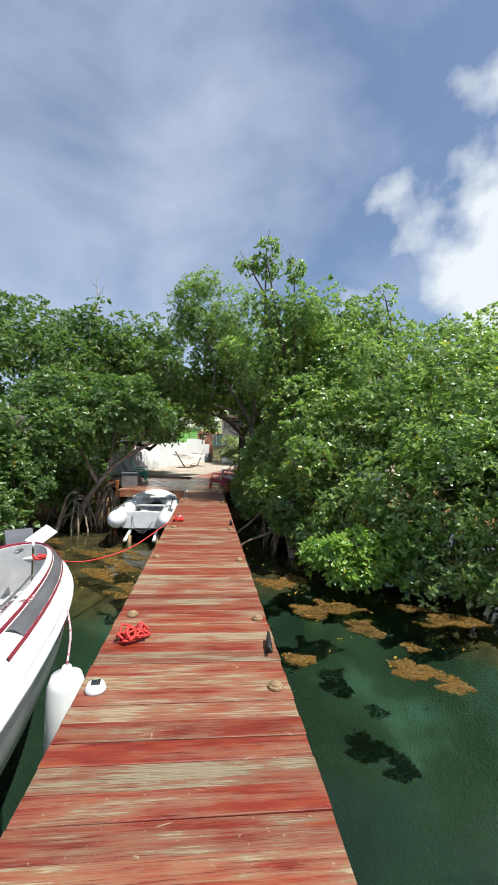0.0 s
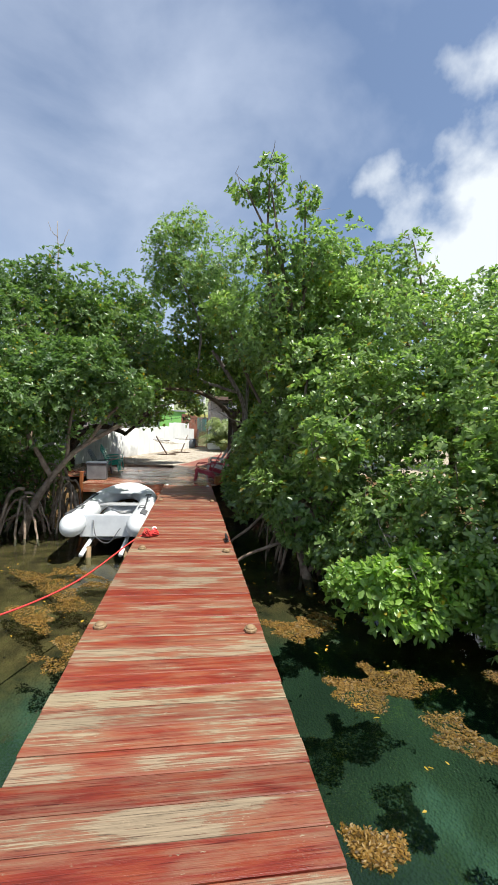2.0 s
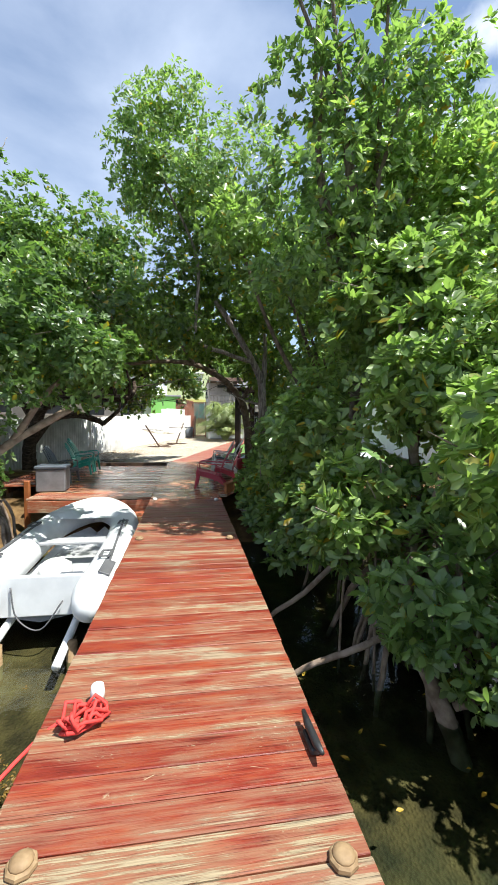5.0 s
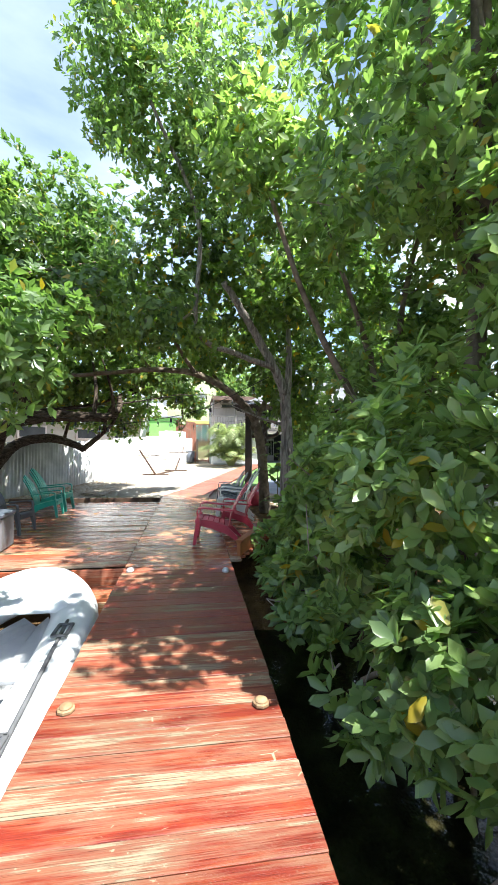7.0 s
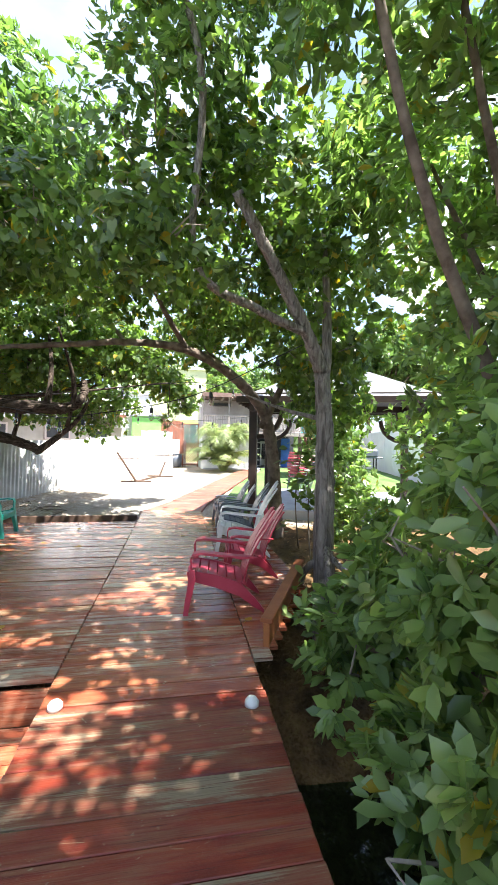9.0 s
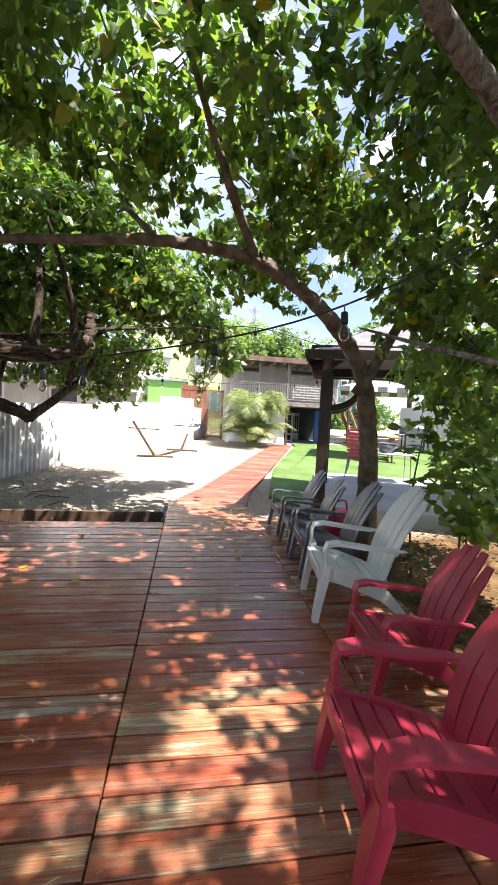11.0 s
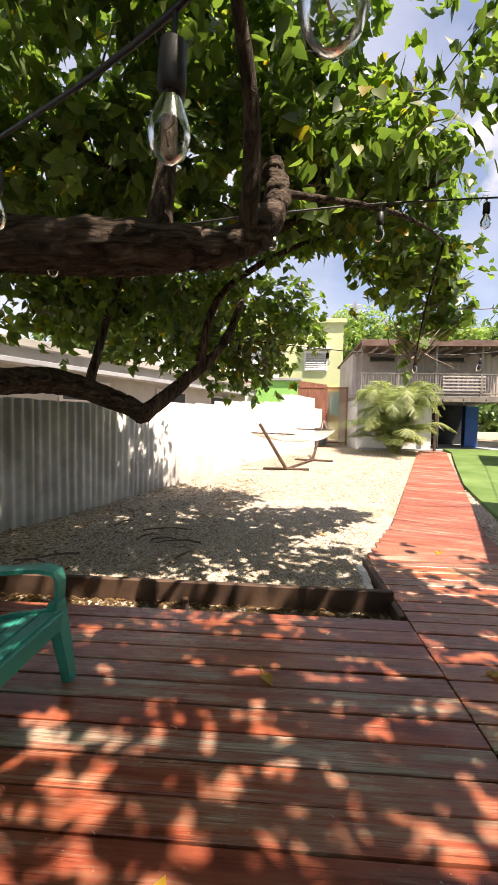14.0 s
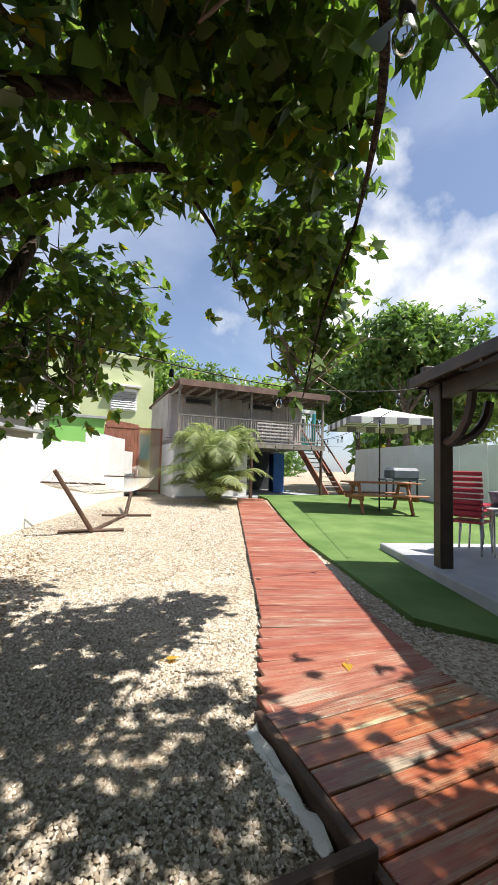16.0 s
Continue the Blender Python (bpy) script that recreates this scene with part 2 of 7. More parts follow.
LEAF_PALM = leaf_material("palm_leaflet", (0.17, 0.23, 0.10), (0.38, 0.44, 0.23), (1.3, 1.3, 0.9), 0.0, 0.5)
LEAF_DRY = leaf_material("fallen_yellow_leaf", (0.55, 0.33, 0.03), (0.62, 0.42, 0.05), (1.2, 1.0, 0.5), 0.0, 0.5)
WEED = leaf_material("golden_brown_seaweed", (0.07, 0.04, 0.01), (0.34, 0.21, 0.05), (1.2, 1.0, 0.6), 0.0, 0.5)
WHITE_PAINT = simple("white_painted_panel", (0.72, 0.72, 0.70), (0.82, 0.82, 0.81), 1.2, 0.6, 0.08)
WHITE_STUCCO = simple("white_stucco", (0.66, 0.66, 0.64), (0.80, 0.80, 0.78), 1.5, 0.85, 0.25)
TIN = simple("chalky_grey_white_tin", (0.45, 0.44, 0.42), (0.70, 0.685, 0.66), 2.4, 0.55, 0.1, 0.5, 0.2)
GREEN_STUCCO = simple("pale_green_stucco", (0.50, 0.56, 0.30), (0.60, 0.64, 0.38), 1.0, 0.9, 0.2)
LIME = simple("bright_green_paint", (0.22, 0.55, 0.12), (0.30, 0.62, 0.17), 1.0, 0.8, 0.1)
TURQUOISE = simple("turquoise_paint", (0.05, 0.33, 0.33), (0.09, 0.42, 0.40), 2.0, 0.6, 0.1)
BLUE = simple("blue_painted_panel", (0.02, 0.09, 0.33), (0.03, 0.13, 0.42), 2.0, 0.5, 0.1)
BEIGE_STUCCO = simple("stained_beige_stucco", (0.30, 0.28, 0.245), (0.45, 0.42, 0.375), 0.8, 0.9, 0.3)
RUSTY = simple("rusty_brown_sheet", (0.12, 0.07, 0.055), (0.22, 0.14, 0.11), 2.5, 0.8, 0.3)
GREY_WALL = simple("weathered_grey_boarding", (0.44, 0.38, 0.36), (0.58, 0.52, 0.50), 1.6, 0.85, 0.3)
LATTICE = simple("brown_red_lattice_wood", (0.22, 0.085, 0.05), (0.33, 0.13, 0.08), 3, 0.75, 0.3)
CONCRETE = simple("smooth_grey_concrete", (0.30, 0.31, 0.33), (0.40, 0.41, 0.42), 2.0, 0.75, 0.2)
SHINGLE = simple("grey_roof_felt", (0.12, 0.12, 0.13), (0.20, 0.20, 0.21), 3, 0.85, 0.4)
# near-black base stands in for the shade of unlit rooms and openings
DARK_ROOM = simple("unlit_room_dark", (0.02, 0.025, 0.03), (0.045, 0.05, 0.055), 2, 0.7, 0.1)
RED_PLASTIC = simple("faded_red_plastic", (0.36, 0.022, 0.05), (0.45, 0.045, 0.075), 5, 0.42, 0.05, grain=25)
WHITE_PLASTIC = simple("white_plastic", (0.68, 0.69, 0.68), (0.78, 0.78, 0.77), 5, 0.4, 0.04, grain=25)
GREY_PLASTIC = simple("slate_grey_plastic", (0.075, 0.09, 0.115), (0.12, 0.135, 0.16), 5, 0.42, 0.05, grain=25)
GREEN_PLASTIC = simple("sea_green_plastic", (0.02, 0.30, 0.235), (0.04, 0.38, 0.30), 5, 0.4, 0.05, grain=25)
GELCOAT = simple("white_gelcoat", (0.74, 0.73, 0.70), (0.80, 0.80, 0.78), 2, 0.18, 0.02)
BOAT_GREY = simple("charcoal_hull_stripe", (0.09, 0.09, 0.10), (0.13, 0.13, 0.14), 3, 0.3, 0.05)
MAROON = simple("maroon_pinstripe", (0.20, 0.02, 0.035), (0.27, 0.03, 0.05), 3, 0.3, 0.05)
VINYL = simple("grey_boat_vinyl", (0.33, 0.33, 0.34), (0.45, 0.45, 0.45), 4, 0.5, 0.1)
HYPALON = simple("pale_grey_inflatable_fabric", (0.60, 0.61, 0.62), (0.74, 0.75, 0.75), 3, 0.5, 0.06)
HYPALON_DARK = simple("dark_grey_rubber", (0.07, 0.07, 0.075), (0.12, 0.12, 0.125), 6, 0.6, 0.1)
RED_ROPE = simple("red_rope_fibre", (0.50, 0.03, 0.025), (0.62, 0.06, 0.05), 30, 0.8, 0.6)
PINK_ROPE = simple("white_and_maroon_rope_fibre", (0.25, 0.04, 0.06), (0.75, 0.68, 0.66), 45, 0.8, 0.6)
STEEL = simple("brushed_steel", (0.45, 0.46, 0.47), (0.60, 0.60, 0.61), 9, 0.35, 0.1, 0.5, 0.9)
BLACK = simple("black_rubber", (0.012, 0.012, 0.013), (0.025, 0.025, 0.026), 9, 0.5, 0.1)
TAN_CAP = simple("tan_post_cap", (0.20, 0.125, 0.06), (0.31, 0.21, 0.11), 20, 0.7, 0.3)
CANVAS = simple("white_canvas", (0.70, 0.69, 0.67), (0.80, 0.79, 0.77), 4, 0.85, 0.2)
CANVAS_GREY = simple("grey_canvas_stripe", (0.16, 0.15, 0.17), (0.22, 0.21, 0.23), 4, 0.85, 0.2)
NET = simple("cream_cotton_cord", (0.62, 0.58, 0.50), (0.74, 0.70, 0.62), 12, 0.9, 0.4)
GRASS = simple("artificial_turf", (0.075, 0.14, 0.035), (0.145, 0.225, 0.07), 1.3, 0.8, 0.9, 0.2, grain=140)


def glass_mat(name, tint, gloss):
    m = bpy.data.materials.new(name)
    m.use_nodes = True
    n, l = m.node_tree.nodes, m.node_tree.links
    n.clear()
    f = n.new("ShaderNodeFresnel")
    f.inputs["IOR"].default_value = gloss
    t, g, x, o = (n.new(k) for k in ("ShaderNodeBsdfTransparent", "ShaderNodeBsdfGlossy", "ShaderNodeMixShader", "ShaderNodeOutputMaterial"))
    t.inputs["Color"].default_value = (*tint, 1)
    g.inputs["Roughness"].default_value = 0.03
    l.new(f.outputs["Fac"], x.inputs["Fac"])
    l.new(t.outputs["BSDF"], x.inputs[1])
    l.new(g.outputs["BSDF"], x.inputs[2])
    l.new(x.outputs["Shader"], o.inputs["Surface"])
    return m, n, l, f, g


GLASS = glass_mat("clear_bulb_glass", (0.80, 0.82, 0.80), 1.4)[0]
GLASS.node_tree.nodes["Glossy BSDF"].inputs["Roughness"].default_value = 0.22
WATER, n_, l_, f_, g_ = glass_mat("clear_green_water", (0.38, 0.55, 0.48), 1.33)
c_ = mapped(n_, l_, (1, 1, 1), shift=False)
t_ = noise_tex(n_, l_, c_, 3.2, 4.0)
b_ = n_.new("ShaderNodeBump")
b_.inputs["Strength"].default_value, b_.inputs["Distance"].default_value = 0.25, 0.03
l_.new(t_.outputs["Fac"], b_.inputs["Height"])
l_.new(b_.outputs["Normal"], f_.inputs["Normal"])
l_.new(b_.outputs["Normal"], g_.inputs["Normal"])

# the ground: weedy sea bed, brown mud and leaf litter on the shore, coral gravel in the yard
GROUND, n_, l_, b_ = shader("sea_bed_mud_and_gravel", 0.95, 0.2)
pos = n_.new("ShaderNodeNewGeometry")
sep = n_.new("ShaderNodeSeparateXYZ")
l_.new(pos.outputs["Position"], sep.inputs["Vector"])
c_ = mapped(n_, l_, (1, 1, 1), shift=False)
big, mid, fine = noise_tex(n_, l_, c_, 0.55, 4.0), noise_tex(n_, l_, c_, 3.5, 6.0), noise_tex(n_, l_, c_, 26.0, 4.0)
bed = ramp(n_, [(0.42, (0.022, 0.036, 0.022)), (0.58, (0.038, 0.062, 0.036)), (0.74, (0.10, 0.17, 0.13))])
l_.new(big.outputs["Fac"], bed.inputs["Fac"])
mud = ramp(n_, [(0.34, (0.06, 0.036, 0.018)), (0.56, (0.16, 0.095, 0.04)), (0.75, (0.25, 0.16, 0.07))])
l_.new(mid.outputs["Fac"], mud.inputs["Fac"])
cell = n_.new("ShaderNodeTexVoronoi")
cell.inputs["Scale"].default_value = 42.0
l_.new(c_.outputs["Vector"], cell.inputs["Vector"])
sepc = n_.new("ShaderNodeSeparateColor")
l_.new(cell.outputs["Color"], sepc.inputs["Color"])
grav = ramp(n_, [(0.0, (0.22, 0.17, 0.12)), (0.6, (0.42, 0.35, 0.26)), (1.0, (0.55, 0.48, 0.38))])
l_.new(sepc.outputs[0], grav.inputs["Fac"])


def step_between(lo, hi, socket, wob):
    a = n_.new("ShaderNodeMath")
    a.operation = "MULTIPLY_ADD"
    a.inputs[1].default_value = wob
    l_.new(mid.outputs["Fac"], a.inputs[0])
    l_.new(socket, a.inputs[2])
    r = n_.new("ShaderNodeMapRange")
    r.inputs["From Min"].default_value, r.inputs["From Max"].default_value = lo, hi
    l_.new(a.outputs[0], r.inputs["Value"])
    return r.outputs["Result"]


shore = step_between(-1.32, -1.12, sep.outputs["Z"], 0.12)
yard = step_between(18.3, 18.7, sep.outputs["Y"], 0.2)
low = blend(n_, l_, shore, bed.outputs["Color"], mud.outputs["Color"])
l_.new(blend(n_, l_, yard, low, grav.outputs["Color"]), b_.inputs["Base Color"])
hgt = n_.new("ShaderNodeMath")
hgt.operation = "ADD"
l_.new(cell.outputs["Distance"], hgt.inputs[0])
l_.new(fine.outputs["Fac"], hgt.inputs[1])
bump(n_, l_, b_, hgt.outputs[0], 0.8, 0.02)


# ---------------------------------------------------------------- mesh helpers
def mesh(name, verts, faces, mat, smooth=False):
    me = bpy.data.meshes.new(name)
    me.from_pydata([tuple(v) for v in verts], [], faces)
    me.materials.append(mat)
    if smooth:
        me.polygons.foreach_set("use_smooth", [True] * len(me.polygons))
    me.update()
    return me


def tri_mesh(name, verts, tris, mat):
    """A large mesh of triangles out of numpy arrays."""
    me = bpy.data.meshes.new(name)
    me.vertices.add(len(verts))
    me.vertices.foreach_set("co", np.asarray(verts, np.float32).ravel())
    me.loops.add(len(tris) * 3)
    me.loops.foreach_set("vertex_index", np.asarray(tris, np.int32).ravel())
    me.polygons.add(len(tris))
    me.polygons.foreach_set("loop_start", np.arange(0, len(tris) * 3, 3, dtype=np.int32))
    me.materials.append(mat)
    me.update(calc_edges=True)
    return me


def thing(name, label, category, group="", kind="", at=(0, 0, 0), rz=0):
    ob = new(name)
    ob.empty_display_size = 0.1
    ob.matrix_world = pose(*at, 0, 0, rz)
    return tagged(ob, label, category, group, kind)


def part(name, me, parent, label="", m=None):
    ob = new(name, me)
    ob.parent = parent
    if m is not None:
        ob.matrix_local = m
    return tagged(ob, label)


def cbox(size, ch=0.006, m=None):
    """A box with chamfered edges: vertices and faces."""
    hx, hy, hz = (s / 2 for s in size)
    c = min(ch, hx * 0.45, hy * 0.45, hz * 0.45)
    vs, idx = [], {}
    for sx in (-1, 1):
        for sy in (-1, 1):
            for sz in (-1, 1):
                for a in range(3):
                    p = [sx * (hx - c), sy * (hy - c), sz * (hz - c)]
                    p[a] = (sx * hx, sy * hy, sz * hz)[a]
                    idx[sx, sy, sz, a] = len(vs)
                    vs.append(Vector(p))
    fs = []
    for a in range(3):
        b, d = [k for k in range(3) if k != a]
        for s in (-1, 1):
            loop = []
            for u, v in ((-1, -1), (1, -1), (1, 1), (-1, 1)):
                k = [0, 0, 0]
                k[a], k[b], k[d] = s, u, v
                loop.append(idx[(*k, a)])
            fs.append(loop)
        for u in (-1, 1):
            for v in (-1, 1):
                k0, k1 = [0, 0, 0], [0, 0, 0]
                k0[a], k1[a] = -1, 1
                k0[b] = k1[b] = u
                k0[d] = k1[d] = v
                fs.append([idx[(*k0, b)], idx[(*k1, b)], idx[(*k1, d)], idx[(*k0, d)]])
    for sx in (-1, 1):
        for sy in (-1, 1):
            for sz in (-1, 1):
                fs.append([idx[sx, sy, sz, a] for a in range(3)])
    out = []
    for f in fs:
        cen = sum((vs[i] for i in f), Vector()) / len(f)
        nrm = (vs[f[1]] - vs[f[0]]).cross(vs[f[2]] - vs[f[0]])
        out.append(f if nrm.dot(cen) > 0 else f[::-1])
    if m is not None:
        vs = [m @ v for v in vs]
    return vs, out


def join(pieces):
    vs, fs = [], []
    for v, f in pieces:
        k = len(vs)
        vs += list(v)
        fs += [[i + k for i in q] for q in f]
    return vs, fs


def tube(points, radii, sides=8, close=False):
    """A round bar along points."""
    pts = [Vector(p) for p in points]
    if isinstance(radii, (int, float)):
        radii = [radii] * len(pts)
    vs, fs = [], []
    up = Vector((0.13, 0.21, 1)).normalized()
    prev = None
    for i, p in enumerate(pts):
        if close:
            d = pts[(i + 1) % len(pts)] - pts[i - 1]
        else:
            d = pts[min(i + 1, len(pts) - 1)] - pts[max(i - 1, 0)]
        d.normalize()
        a = prev - d * prev.dot(d) if prev is not None else d.cross(up)
        if a.length < 1e-4:
            a = d.cross(Vector((1, 0, 0.2)))
        a.normalize()
        prev = a
        b = d.cross(a)
        for k in range(sides):
            w = 2 * math.pi * k / sides
            vs.append(p + (a * math.cos(w) + b * math.sin(w)) * radii[i])
    n = len(pts)
    for i in range(n if close else n - 1):
        for k in range(sides):
            i2, k2 = (i + 1) % n, (k + 1) % sides
            fs.append([i * sides + k, i * sides + k2, i2 * sides + k2, i2 * sides + k])
    if not close:
        fs.append(list(range(sides))[::-1])
        fs.append([(n - 1) * sides + k for k in range(sides)])
    return vs, fs


def curve_pts(ctrl, steps=6, wob=0.0, rnd=random):
    """A smooth line through control points."""
    P = [Vector(p) for p in ctrl]
    P = [P[0] * 2 - P[1]] + P + [P[-1] * 2 - P[-2]]
    out = []
    for i in range(1, len(P) - 2):
        for s in range(steps):
            t = s / steps
            a, b, c, d = P[i - 1:i + 3]
            q = 0.5 * ((2 * b) + (c - a) * t + (2 * a - 5 * b + 4 * c - d) * t * t + (3 * b - a - 3 * c + d) * t ** 3)
            out.append(q + Vector((rnd.uniform(-wob, wob), rnd.uniform(-wob, wob), rnd.uniform(-wob, wob))))
    out.append(P[-2].copy())
    return out


def limb(ctrl, r0, r1, sides=8, steps=6, wob=0.0):
    """A tapered limb with lumps and ridges."""
    pts = curve_pts(ctrl, steps, wob)
    n = len(pts)
    vs, fs = tube(pts, [r0 + (r1 - r0) * i / (n - 1) for i in range(n)], sides)
    out = []
    for i, v in enumerate(vs):
        c = pts[i // sides]
        d = v - c
        k = 1 + 0.05 * noise.noise(c * 4.0) + 0.20 * noise.noise(Vector((d.x, d.y, d.z)).normalized() * 2.1 + c * 1.3) + 0.10 * noise.noise(v * 22)
        out.append(c + d * k)
    return out, fs


def lathe(profile, sides=14, m=None):
    """A turned body: profile of (radius, z)."""
    vs, fs = [], []
    for r, z in profile:
        for k in range(sides):
            w = 2 * math.pi * k / sides
            vs.append(Vector((r * math.cos(w), r * math.sin(w), z)))
    for i in range(len(profile) - 1):
        for k in range(sides):
            k2 = (k + 1) % sides
            fs.append([i * sides + k, i * sides + k2, (i + 1) * sides + k2, (i + 1) * sides + k])
    fs.append(list(range(sides))[::-1])
    fs.append([(len(profile) - 1) * sides + k for k in range(sides)])
    if m is not None:
        vs = [m @ v for v in vs]
    return vs, fs


def ground_z(x, y):
    """Sea bed, a low muddy shore, then the yard, rising gently to the house."""
    bank = 0.5 * math.sin(x * 0.9) + 0.35 * math.sin(x * 2.3 + 1)
    s = min(1.0, max(0.0, (y - 2.5 - bank + max(0, abs(x - 0.2) - 1.5) * 0.9) / 7.5))
    z = -2.15 + 1.12 * (s * s * (3 - 2 * s))
    b = min(1.0, max(0.0, (y - 12.6 - bank * 0.4) / 3.2))
    z += (b * b * (3 - 2 * b)) * 0.82
    c = min(1.0, max(0.0, (y - 17.0) / 1.6))
    z += c * 0.11
    return z + max(0.0, min(0.41, (y - 19.0) * 0.042))


# ---------------------------------------------------------------- leaves
rng = np.random.default_rng(7)
LEAF_SHAPES = {
    "oval": (np.array([[0, 0, 0], [0.30, 0.16, 0.05], [0.30, -0.16, 0.05], [0.70, 0.215, 0.03], [0.70, -0.215, 0.03], [1, 0, -0.06], [0.5, 0, -0.03]]),
             np.array([[0, 6, 1], [0, 2, 6], [1, 6, 3], [2, 4, 6], [3, 6, 5], [4, 5, 6]])),
    "plain": (np.array([[0, 0, 0], [0.55, 0.24, 0.05], [0.55, -0.24, 0.05], [1, 0, -0.08]]), np.array([[0, 3, 1], [0, 2, 3]])),
    "heart": (np.array([[0.06, 0, 0], [-0.09, 0.19, 0.03], [-0.09, -0.19, 0.03], [0.10, 0.38, 0.05], [0.10, -0.38, 0.05], [0.42, 0.345, 0.03], [0.42, -0.345, 0.03], [1.03, 0, -0.12]]),
              np.array([[0, 3, 1], [0, 5, 3], [0, 7, 5], [0, 6, 7], [0, 4, 6], [0, 2, 4]])),
    "lance": (np.array([[0, 0, 0], [0.42, 0.19, 0.05], [0.42, -0.19, 0.05], [0.80, 0.18, 0.02], [0.80, -0.18, 0.02], [1, 0, -0.07]]),
              np.array([[0, 2, 1], [1, 2, 4], [1, 4, 3], [3, 4, 5]])),
    "blade": (np.array([[0, 0.035, 0], [0, -0.035, 0], [0.6, 0.03, -0.04], [0.6, -0.03, -0.04], [1, 0, -0.16]]),
              np.array([[0, 1, 3], [0, 3, 2], [2, 3, 4]])),
}


def leaves(base, along, normal, size, shape):
    """Leaf vertices and triangles: one leaf at each base point."""
    tv, tf = LEAF_SHAPES[shape]
    a = along / np.linalg.norm(along, axis=1, keepdims=True)
    n = normal - a * np.sum(normal * a, axis=1, keepdims=True)
    n /= np.linalg.norm(n, axis=1, keepdims=True) + 1e-9
    s = np.cross(n, a)
    k = len(base)
    v = base[:, None] + size[:, None, None] * (tv[None, :, 0:1] * a[:, None] + tv[None, :, 1:2] * s[:, None] + tv[None, :, 2:3] * n[:, None])
    f = tf[None] + (np.arange(k) * len(tv))[:, None, None]
    return v.reshape(-1, 3), f.reshape(-1, 3)


def unit(v):
    return v / (np.linalg.norm(v, axis=1, keepdims=True) + 1e-9)


def rosettes(centres, axes, size, per, shape, droop=0.0, loose=0.25):
    """Whorls of leaves round twig ends."""
    k = len(centres)
    c = np.repeat(centres, per, 0)
    ax = np.repeat(unit(axes), per, 0)
    r = unit(rng.normal(size=(k * per, 3)))
    out = unit(r - ax * np.sum(r * ax, 1, keepdims=True))
    tilt = rng.uniform(0.15, 0.95, (k * per, 1))
    along = out + ax * tilt - np.array([0, 0, droop])
    sz = size * rng.uniform(0.6, 1.2, k * per)
    return leaves(c + rng.normal(size=c.shape) * size * loose, along, ax + rng.normal(size=ax.shape) * 0.35, sz, shape)


def crown_points(blobs, density, inner=0.25, lumps=0.35, floor=None, gap=-0.4, clump=0.0):
    """Points over and inside a crown of overlapping round masses, with their outward direction; gathered in small domed clumps."""
    P, N, C = [], [], []
    per = 7 if clump else 1
    for cx, cy, cz, rx, ry, rz in blobs:
        area = 4 * math.pi * ((rx * ry) ** 1.6 / 3 + (rx * rz) ** 1.6 / 3 + (ry * rz) ** 1.6 / 3) ** (1 / 1.6)
        k = max(8, int(area * density)) // per + 1
        d = unit(rng.normal(size=(k, 3)))
        f1, f2 = rng.normal(size=3) * 2.6, rng.normal(size=3) * 5.5
        bump_ = 1 + lumps * 0.5 * (np.sin(d @ f1 + 1) + 0.6 * np.sin(d @ f2))
        depth = np.where(rng.random(k) < inner, rng.uniform(0.35, 0.85, k), rng.uniform(0.80, 1.08, k))
        q = d * (bump_ * depth)[:, None] * np.array([rx, ry, rz]) + np.array([cx, cy, cz])
        nn = unit(d / np.array([rx, ry, rz]))
        C.append(np.repeat(q, per, 0))
        if clump:
            q, nn = np.repeat(q, per, 0), unit(np.repeat(nn, per, 0) + np.array([0, 0, 0.35]))
            o = rng.normal(size=q.shape)
            o = unit(o - nn * np.sum(o * nn, 1, keepdims=True)) * np.sqrt(rng.random((len(q), 1)))
            r2 = np.sum(o * o, 1, keepdims=True)
            q = q + clump * (o - nn * r2 * 0.75)
            nn = unit(nn + o * 0.8)
        P.append(q)
        N.append(nn)
    P, N, C = np.concatenate(P), np.concatenate(N), np.concatenate(C)
    # gaps: drop points where a slow wave is low
    g = np.sin(C @ np.array([2.1, 1.3, 2.7]) + 0.4) + np.sin(C @ np.array([-1.7, 2.9, 1.9])) + np.sin(C @ np.array([3.3, -2.2, 3.1]))
    keep = g > np.repeat(rng.uniform(-2.6, gap, len(P) // per), per)
    if floor is not None:
        keep &= P[:, 2] > floor
    return P[keep], N[keep]


def clear_of(P, N, boxes):
    """Leaves no foliage inside the given boxes (x0, x1, y0, y1, z0, z1)."""
    keep = np.ones(len(P), bool)
    for x0, x1, y0, y1, z0, z1 in boxes:
        keep &= ~((P[:, 0] > x0) & (P[:, 0] < x1) & (P[:, 1] > y0) & (P[:, 1] < y1) & (P[:, 2] > z0) & (P[:, 2] < z1))
    return P[keep], N[keep]


WALK_SPACE = [(-0.8, 0.78, -2, 13.6, -1.2, 2.3), (-3.1, 1.3, 13.5, 18.9, -0.4, 2.05), (-4.3, -3.0, 14.9, 18.9, -0.3, 1.6), (-3.0, 1.4, 14.0, 19.0, 0, 1.9),
              (-3.2, -1.0, 14.5, 19.5, 0, 2.0)]


def crown(blobs, density, size, per, shape, mat, inner=0.25, up=0.5, droop=0.0, lumps=0.35, floor=None, clear=True, gap=-0.4, clump=0.0):
    P, N = crown_points(blobs, density, inner, lumps, floor, gap, clump)
    if clear:
        P, N = clear_of(P, N, WALK_SPACE)
    ax = N + np.array([0, 0, up]) + rng.normal(size=N.shape) * 0.35
    v, f = rosettes(P, ax, size, per, shape, droop, 0.10 if clump else 0.25)
    return tri_mesh("crown", v, f, mat)


